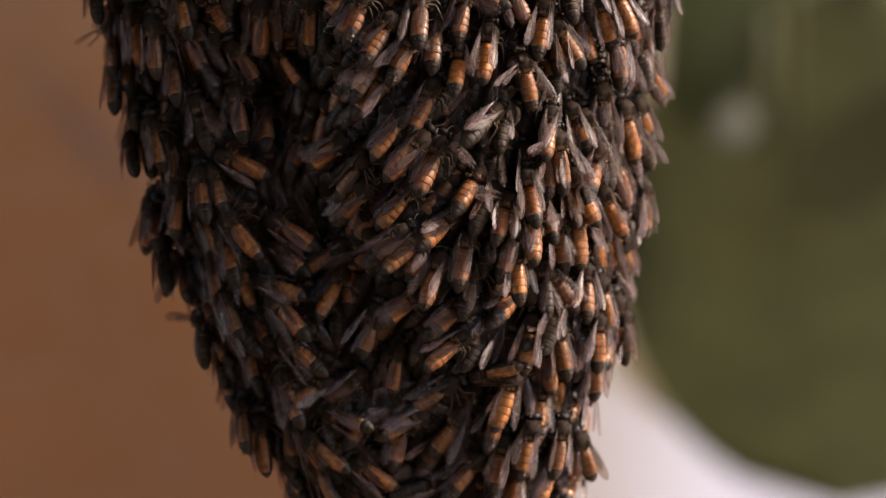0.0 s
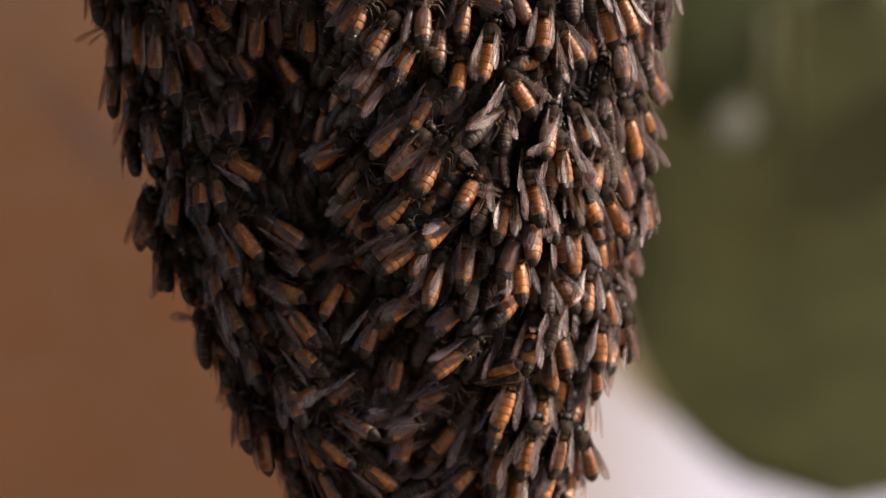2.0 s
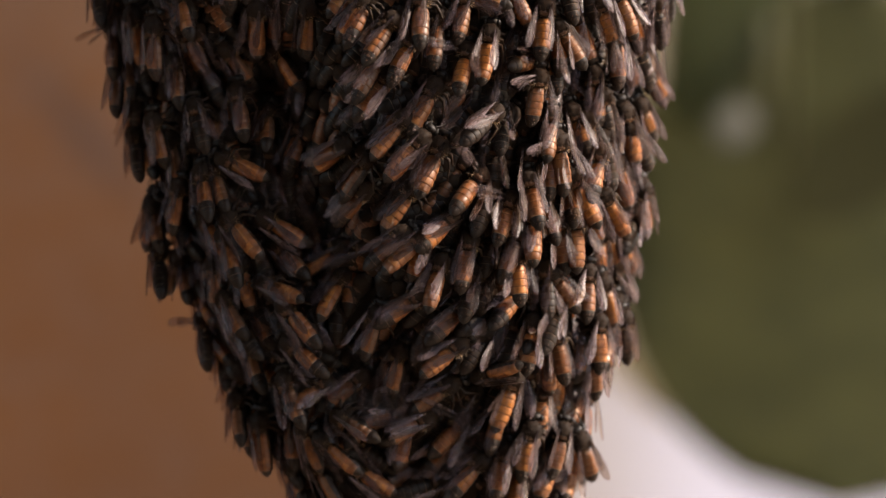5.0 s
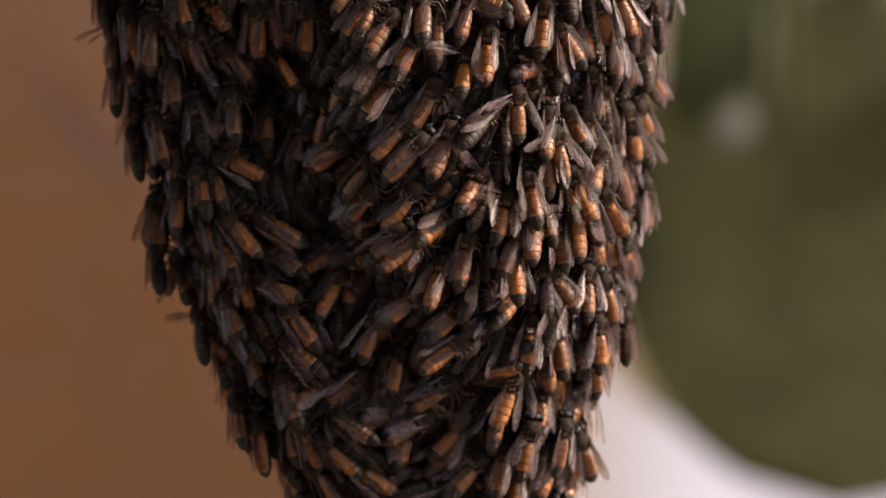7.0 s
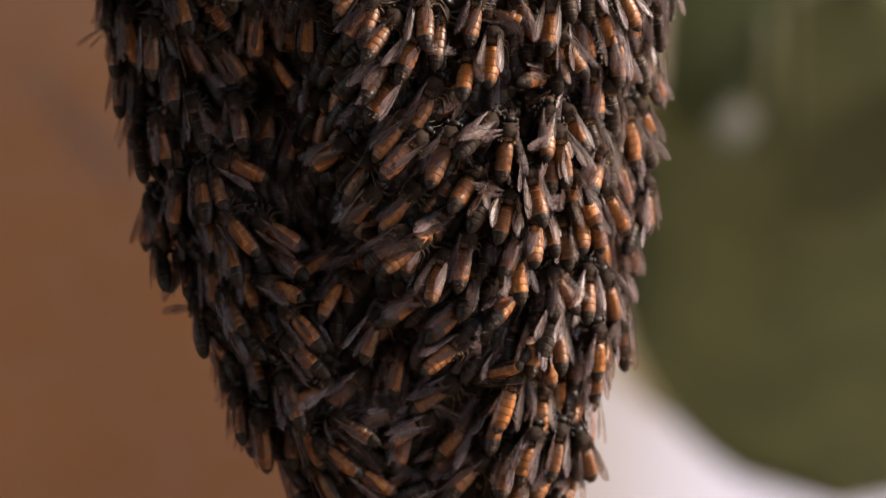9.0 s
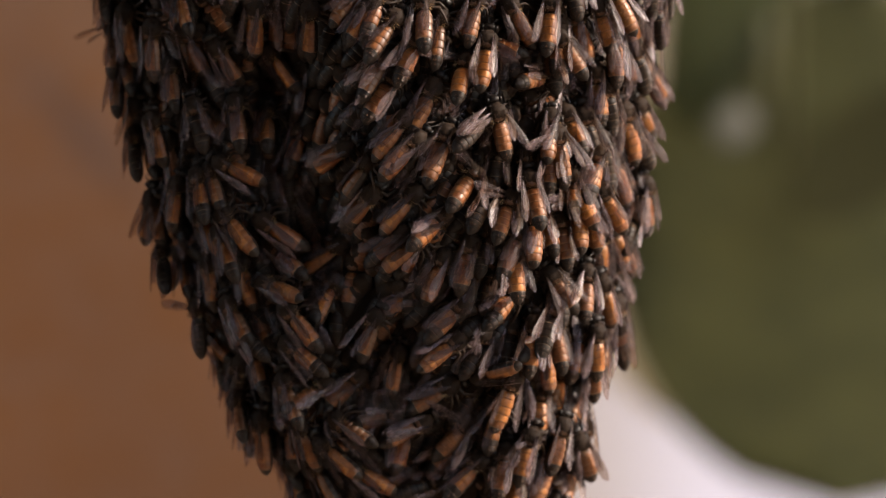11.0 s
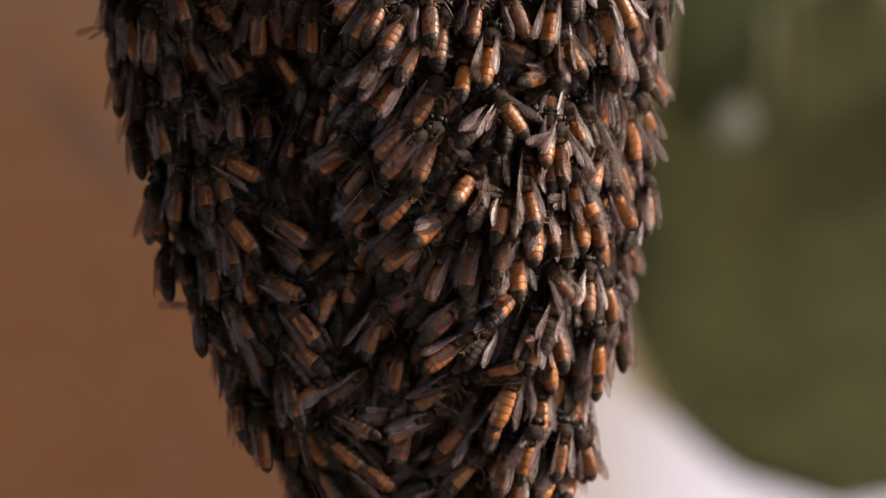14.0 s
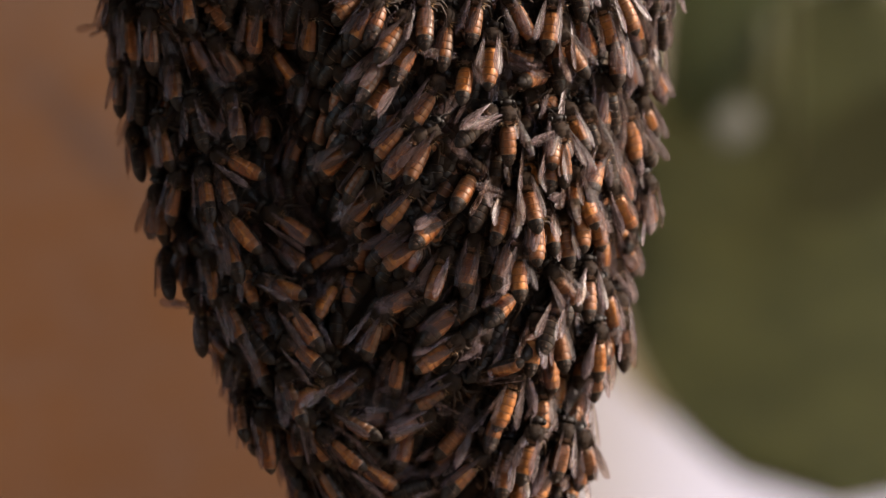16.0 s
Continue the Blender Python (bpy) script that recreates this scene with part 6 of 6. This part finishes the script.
    stir(133, (0, 0.36, 0.92), (3, 0.74, 0.92), (4, 0.56, 0.74), (6.5, 0.56, 0.92), (7, 0.36, 0.55), (7.5, -0.38, 0.36), (8.5, 0.56, -0.75), (9, 0.18, -1.31), (11.5, 0, -1.11), (12, 0.18, -0.75), (13, 0.74, -1.11), (13.5, 0.36, -1.11), (14, 0.18, -2.05), (14.5, -0.75, -2.6), (15, -0.38, -1.11), (15.5, 0.56, -0.38), (16, 0.36, -1.31))
    stir(134, (0, -0.36, 0.36), (3, 0.01, 0.36), (7.5, -0.36, 0.18), (9, 0.38, -0.18), (12, 0, -0.18), (13, 0.56, 0.19), (15, 0.19, 0.01), (16, 0.56, 0.19))
    stir(135, (0, 0.18, 0.18), (3, 0.56, 0.18), (7, 0.36, -0), (8, 0, -0), (9, 1.11, -0.19), (12, 0.74, -0.19), (13, 1.3, 0.18), (15, 0.93, 0), (16, 1.3, 0.18))
    stir(136, (0, 0.18, 0.18), (3, 0.56, 0.18), (7, 0.36, -0), (8, 0, -0), (8.5, 0.56, 0.56), (9, 0.75, 0.36), (11.5, -0.56, 0.18), (12.5, 0.56, 0.36), (13, 0.75, 0.56), (14, 0.75, 0.18), (14.5, 0.38, 1.67), (16, 0.75, 1.67))
    stir(137, (0, 0.36, 0.36), (0.5, 0, 0.36), (1, 0.36, 0.36), (2, 0.18, 0.36), (2.5, 0.92, 0.36), (3, 0.36, 0.36), (7, 0.36, 0.36), (7.5, -0.38, -0), (9, 0.56, -0), (12, 0.18, -0), (13, 0.74, 0.38), (15, 0.38, 0.19), (16, 0.74, 0.38))
    stir(138, (0, -0.01, -0.01), (3, 0, -0), (3.5, 0.36, -0), (4, 0, -0), (8, 0, -0), (8.5, -0.19, 0.18), (9, -0.19, 1.3), (11.5, 0, -0), (12, 0, -0), (13, 0.56, 0.38), (15, 0.19, 0.19), (16, 0.56, 0.38))
    stir(139, (0, 0.19, -0.19), (3, 0.57, -0.19), (7, 0.38, -0.38), (7.5, -0.36, -0.19), (8, 0, -0), (8.5, -0.18, 0.36), (9, 0.19, -0), (11.5, 0.93, 1.3), (12, 0.93, 1.3), (13, 1.49, 1.67), (15, 1.13, 1.49), (16, 1.49, 1.67))
    stir(140, (0, -0.01, 1.11), (3, 0.36, 1.11), (4, 0.18, 0.93), (6.5, 0.18, 1.11), (7, 0.56, 0.38), (7.5, -0.19, 0.74), (8, 0, -0), (8.5, -0.38, 0.38), (9, 0.92, 0.38), (11.5, 1.3, -0), (12, 1.48, -0), (12.5, 2.23, 0.18), (13, 1.85, 1.3), (15, 1.49, 1.11), (16, 1.85, 1.3))
    stir(141, (0, 0.74, -0), (4, 1.1, -0), (7, 0.55, -0), (7.5, 0, -0), (8.5, 0, -0), (9, 0.55, -0), (11.5, 0, -0.19), (13, 0.18, -0), (16, 0, -0))
    stir(142, (0, -0.74, 1.31), (1, 0, 1.11), (1.5, -0.38, 1.11), (2, 0.38, 0.93), (2.5, 0.74, 1.11), (4, 0.74, 0.56), (6.5, 0.56, 0.38), (8, 0, -0), (9, 0.56, -0), (11.5, 0, -0.18), (12, 0, 0.19), (13, 0.74, 0.75), (13.5, 0.92, 0.75), (14, 0.38, 0.56), (15, 0.18, 0.75), (16, 0.74, 0.93))
    stir(143, (0, -2.03, 0.93), (1.5, -1.85, 0.93), (2, -1.11, 1.87), (2.5, -0.18, 1.67), (3, -0.56, 1.87), (4, -0.18, 0.93), (6.5, 0.56, 0.38), (8, 0, -0), (9, 0.38, -0), (11.5, 0.38, -0.18), (12, 0.38, 0.19), (13, 0.93, 0.56), (14, 0.93, 1.49), (15, 0.75, 1.67), (16, 1.11, 1.67))
    stir(144, (0, 0.18, -0), (1.5, 0.56, -0), (2.5, 0.38, 0.38), (3, 0.56, 0.38), (3.5, 0.38, 0.74), (4, 0.38, 0.38), (7.5, -0.18, -0), (8, 0, -0), (9, 0.74, 0.74), (11.5, 0.38, 0.38), (12, 0.18, 0.74), (12.5, 0.93, 0.56), (13.5, 0.56, 1.11), (14.5, 0.38, 0.93), (15.5, 0.93, 1.11), (16, 1.48, 0.74))
    stir(145, (0, 0.36, -0.19), (3, 0.74, -0.19), (4, 0.56, -0.38), (6.5, 0.56, -0.19), (7.5, 0.38, 0.18), (8, 0, -0), (8.5, 0.18, 0.74), (9, 0.56, 0.36), (11.5, 0, -0.19), (12, 0.38, 0.55), (13, 1.3, 0.92), (13.5, 1.67, 0.36), (14.5, 1.3, 0.55), (15, 1.3, 0.74), (15.5, 1.85, 1.3), (16, 2.05, 1.48))
    stir(146, (0, 0.38, -2.41), (0.5, 0.74, -1.85), (1, 0.74, -2.23), (1.5, 1.11, -1.49), (2, 1.11, -2.23), (2.5, 0.93, -2.03), (3, 0.74, -0.74), (4, 0, -0), (6.5, 0.18, -1.11), (7, 0, -0.93), (7.5, 0, -0.18), (9, 0.38, 0.56), (11.5, 0.38, -0.38), (12, 0.38, -0), (12.5, 0.93, 0.38), (13.5, 1.3, 0.18), (16, 1.3, 0.38))
    stir(147, (0, -0.36, 0.36), (0.5, 0.56, -0), (1, 0.74, -0), (2, 0.93, 0.56), (2.5, 1.3, 1.3), (3, 0.74, 0.92), (4, 0.56, 0.18), (7.5, 0.74, 0.56), (8, 0, -0), (8.5, 0.18, 0.18), (9, 0.74, -0), (11.5, 0.38, -0.38), (12.5, 1.11, 0.74), (13, 1.11, 0.74), (13.5, 1.49, 1.1), (14.5, -0.18, 0.36), (15, 0, 0.56), (15.5, 0.93, 0.36), (16, 1.11, 0.36))
    stir(148, (0, 0.74, 1.3), (1, 0.74, 1.11), (1.5, -0.38, 1.85), (2, 0.74, 1.11), (2.5, 1.11, 1.11), (3, 0.38, 1.3), (3.5, 0, 0.38), (4, 0, -0), (6.5, 0.38, -0), (8, 0, -0), (11.5, 0.18, 0.18), (12.5, 0.74, 0.56), (14.5, 0.18, 1.11), (15.5, 0.56, 0.93), (16, 0.56, 1.11))
    stir(149, (0, 1.48, -2.05), (0.5, 1.85, -2.41), (1, 1.3, -1.85), (2, 1.66, -1.85), (2.5, 1.48, -1.3), (3, 0.92, -1.11), (3.5, 0.92, -0.56), (4, 0, -0.18), (7, 0.55, -1.3), (7.5, -0.19, -0), (9, 0.74, -0), (12, 0.36, -0), (13, 0.92, 0.38), (15, 0.56, 0.19), (16, 0.92, 0.38))
    stir(150, (0, -0.75, 1.1), (1.5, -0.38, 0.93), (2, -0.75, 0.56), (2.5, 0, 1.49), (3, -0.75, 1.31), (3.5, -0.38, 0.56), (4, -0.56, 0.56), (6.5, 0.18, 0.38), (7, -0.19, -0), (7.5, 0.56, -0.18), (8, 0, -0), (9, 0.74, -0), (12, 0.36, -0), (13, 0.92, 0.38), (15, 0.56, 0.19), (16, 0.92, 0.38))
    stir(151, (0, 0.36, 0.56), (3, 0.74, 0.56), (4, 0.56, 0.38), (7, 0.56, 0.56), (7.5, 0, -0.36), (8.5, 0, -0), (9, 0.38, 0.38), (12, 0, 0.38), (13, 0.56, 0.75), (15, 0.19, 0.57), (16, 0.56, 0.75))
    stir(152, (0, 0.18, 0.55), (0.5, 0.92, 0.92), (1, 0.92, 0.74), (1.5, 0.56, 0.18), (2, 0.36, 0.36), (2.5, 0.18, -0), (3, 0.74, 0.36), (6.5, 0.92, 0.36), (8, 0, -0), (9, 0.56, 0.18), (11.5, 0.56, 0.36), (12, -0.38, -0.19), (12.5, 0.18, -0.19), (13.5, 0.36, -0), (14, 0, 1.1), (15, 0.74, 1.1), (15.5, 0, 0.36), (16, 0.56, 0.92))
    stir(153, (0, -0.57, -0), (3, -0.19, -0), (4, -0.38, -0.18), (6.5, -0.38, -0), (7, 0, 0.38), (7.5, -0.19, -0), (8.5, 0.36, -0), (9, 0.18, -0.36), (12, -0.19, -0.36), (13, 0.36, 0.01), (15, 0, -0.17), (16, 0.36, 0.01))
    stir(154, (0, 0.18, 0.18), (3, 0.56, 0.18), (7, 0.36, -0), (8, 0, -0), (9, 0.56, -0), (12, 0.18, -0), (13, 0.74, 0.38), (15, 0.38, 0.19), (16, 0.74, 0.38))
    stir(155, (0, -0.19, -0), (3, 0.18, -0), (7, 0, -0.19), (7.5, -0.19, 0.18), (8.5, 0.18, -0), (9, -0.19, -0), (12, -0.57, -0), (13, -0.01, 0.38), (15, -0.38, 0.19), (16, -0.01, 0.38))
    stir(156, (0, -0.38, -1.49), (1, -0.18, -1.48), (1.5, -0.36, -1.67), (2, 0, -1.67), (2.5, -0.92, -1.48), (3.5, -0.56, -1.3), (4, -0.36, -0.18), (6.5, 0.19, -0), (7.5, -0.74, 0.18), (8, 0, -0), (9, -0.74, -0.56), (11.5, -0.92, -0.92), (12, -0.56, -0), (12.5, 0, 0.18), (13, 0, 0.18), (13.5, 0, -0.18), (14, 0.38, -1.3), (14.5, 0.56, -1.67), (15, -0.56, -1.67), (15.5, 0, -1.48), (16, -0.56, -1.67))
    stir(157, (0, -0.39, 1.67), (3, -0.01, 1.67), (4, -0.19, 1.49), (6.5, -0.19, 1.67), (7, 0, 0.56), (7.5, 0.36, 0.56), (8, 0, -0), (8.5, 0.55, 0.19), (9, 0.55, 0.38), (11.5, -1.49, -0.36), (12, -1.49, -0.36), (13, -0.93, 0.01), (15, -1.3, -0.17), (16, -0.93, 0.01))
    stir(158, (0, 0.18, 0.18), (3, 0.56, 0.18), (7, 0.36, -0), (8, 0, -0), (8.5, 0.74, -0.56), (9, 1.48, 0.56), (11.5, 2.59, 0.56), (12, 2.59, 0.74), (13, 2.79, -0), (13.5, 2.97, -0), (14.5, 2.59, -0), (15, 2.23, -0.38), (15.5, 2.03, -1.85), (16, 2.22, -1.67))
    stir(159, (0, 0.36, -0.38), (3, 0.74, -0.38), (4, 0.56, -0.56), (6.5, 0.56, -0.38), (7, 0.93, 0.18), (7.5, -0.18, 0.18), (8, 0, -0), (8.5, -0.38, -0.74), (9, -0.18, -0.93), (11.5, 0.56, 0.56), (12, 0, -0.56), (12.5, 0.18, -1.3), (13, 0.56, -0.93), (13.5, 0.56, -1.3), (14, 0.74, -1.11), (14.5, 0.93, -0.56), (15, 1.49, -0.38), (16, 1.3, -1.11))
    stir(160, (0, -0.36, 0.92), (3, 0.01, 0.92), (4, -0.17, 0.74), (6.5, -0.17, 0.92), (7, -0.18, 0.74), (7.5, -0.18, -0), (8.5, 0, -0), (9, 0, -0.38), (12, -0.38, -0.38), (13, 0.18, -0), (15, -0.18, -0.18), (16, 0.18, -0))
    stir(161, (0, -0.74, 1.49), (0.5, 0, 1.87), (1.5, -1.11, 0.93), (2, -0.93, 1.11), (2.5, 0.18, 0.75), (3, -0.56, 0.75), (3.5, -0.56, -0.36), (4, -0.18, -0.36), (6.5, -0.18, -0.36), (8, 0, -0), (8.5, 0.38, 0.19), (9, 0.38, -0.18), (12, 0, -0.18), (13, 0.56, 0.19), (15, 0.19, 0.01), (16, 0.56, 0.19))
    stir(162, (0, -1.87, 1.1), (1, -1.67, 1.11), (2, -1.49, 0.38), (2.5, -0.75, 1.49), (3, -1.31, 1.3), (3.5, -0.93, 0.38), (4, -0.93, 0.56), (6.5, 0.74, 0.93), (7, 0, 0.18), (7.5, 0.55, -0.38), (8, 0, -0), (9, 0.74, -0), (12, 0.36, -0), (13, 0.92, 0.38), (15, 0.56, 0.19), (16, 0.92, 0.38))
    stir(163, (0, -0.93, 1.85), (0.5, -0.19, 1.48), (1.5, -0.38, 1.48), (2, 0.56, 0.92), (2.5, 0.74, 1.3), (3.5, 0.92, 0.92), (4, 0.56, 0.74), (7, 0.56, 0.18), (8, 0, -0), (9, 0.56, -0), (11.5, 0, -0.19), (12, 0, 0.18), (12.5, 0.56, 0.55), (13.5, 1.11, 0.74), (14.5, 0, 0.55), (15, 0, 0.36), (16, 0.74, 0.74))
    stir(164, (0, 0.18, 0.18), (3, 0.56, 0.18), (7, 0.36, -0), (8, 0, -0), (9, 0.56, -0), (12, 0.18, -0), (13, 0.74, 0.38), (15, 0.38, 0.19), (16, 0.74, 0.38))
    stir(165, (0, 0.18, 0.18), (3, 0.56, 0.18), (7, 0.36, -0), (8, 0, -0), (9, 0.56, -0), (12, 0.18, -0), (13, 0.74, 0.38), (15, 0.38, 0.19), (16, 0.74, 0.38))
    stir(166, (0, 0.18, 0.18), (3, 0.56, 0.18), (7, 0.36, -0), (8, 0, -0), (9, 0.56, -0), (12, 0.18, -0), (13, 0.74, 0.38), (15, 0.38, 0.19), (16, 0.74, 0.38))
    stir(167, (0, 0.18, 0.18), (3, 0.56, 0.18), (7, 0.36, -0), (8, 0, -0), (9, 0.56, -0), (12, 0.18, -0), (13, 0.74, 0.38), (15, 0.38, 0.19), (16, 0.74, 0.38))
    stir(168, (0, 0.18, 0.18), (3, 0.56, 0.18), (7, 0.36, -0), (8, 0, -0), (9, 0.56, -0), (12, 0.18, -0), (13, 0.74, 0.38), (15, 0.38, 0.19), (16, 0.74, 0.38))
    stir(169, (0, 0.18, 0.18), (3, 0.56, 0.18), (7, 0.36, -0), (8, 0, -0), (9, 0.56, -0), (12, 0.18, -0), (13, 0.74, 0.38), (15, 0.38, 0.19), (16, 0.74, 0.38))
    stir(170, (0, 0.18, 0.18), (3, 0.56, 0.18), (7, 0.36, -0), (8, 0, -0), (9, 0.56, -0), (12, 0.18, -0), (13, 0.74, 0.38), (15, 0.38, 0.19), (16, 0.74, 0.38))
    stir(171, (0, 0.18, 0.18), (3, 0.56, 0.18), (7, 0.36, -0), (8, 0, -0), (9, 0.56, -0), (12, 0.18, -0), (13, 0.74, 0.38), (15, 0.38, 0.19), (16, 0.74, 0.38))
    stir(172, (0, 0.18, 0.18), (3, 0.56, 0.18), (7, 0.36, -0), (8, 0, -0), (9, 0.56, -0), (12, 0.18, -0), (13, 0.74, 0.38), (15, 0.38, 0.19), (16, 0.74, 0.38))
    stir(173, (0, 0.18, 0.18), (3, 0.56, 0.18), (7, 0.36, -0), (8, 0, -0), (9, 0.56, -0), (12, 0.18, -0), (13, 0.74, 0.38), (15, 0.38, 0.19), (16, 0.74, 0.38))
    stir(174, (0, 0.18, 0.18), (3, 0.56, 0.18), (7, 0.36, -0), (8, 0, -0), (9, 0.56, -0), (12, 0.18, -0), (13, 0.74, 0.38), (15, 0.38, 0.19), (16, 0.74, 0.38))
    stir(175, (0, 0.18, 0.18), (3, 0.56, 0.18), (7, 0.36, -0), (8, 0, -0), (9, 0.56, -0), (12, 0.18, -0), (13, 0.74, 0.38), (15, 0.38, 0.19), (16, 0.74, 0.38))
    stir(176, (0, 0.18, 0.18), (3, 0.56, 0.18), (7, 0.36, -0), (8, 0, -0), (9, 0.56, -0), (12, 0.18, -0), (13, 0.74, 0.38), (15, 0.38, 0.19), (16, 0.74, 0.38))
    for k in range(HEROES, len(BEES)):
        restless = 0.9 if STIR.random() < 0.15 else 0.22
        stir(k, *((t, dx + STIR.gauss(0, restless), dh + STIR.gauss(0, restless)) for t, dx, dh in SWAY))
    rows = []
    for t, x, h, turn in WANDER:
        a = radians(turn)
        rows.append((t, on_cluster((x - 4 * math.sin(a)) * MM, EYE_Z + (h + 4 * math.cos(a)) * MM, turn, -8, 0.0062, 8)))
    walk(rover, rows)
    for k in range(0, len(BEES), 9):
        flick(k, STIR.choice((-1, 1)), [round(STIR.uniform(0.5, 6), 1), round(STIR.uniform(8, 14), 1)], STIR.uniform(10, 28))


motions()
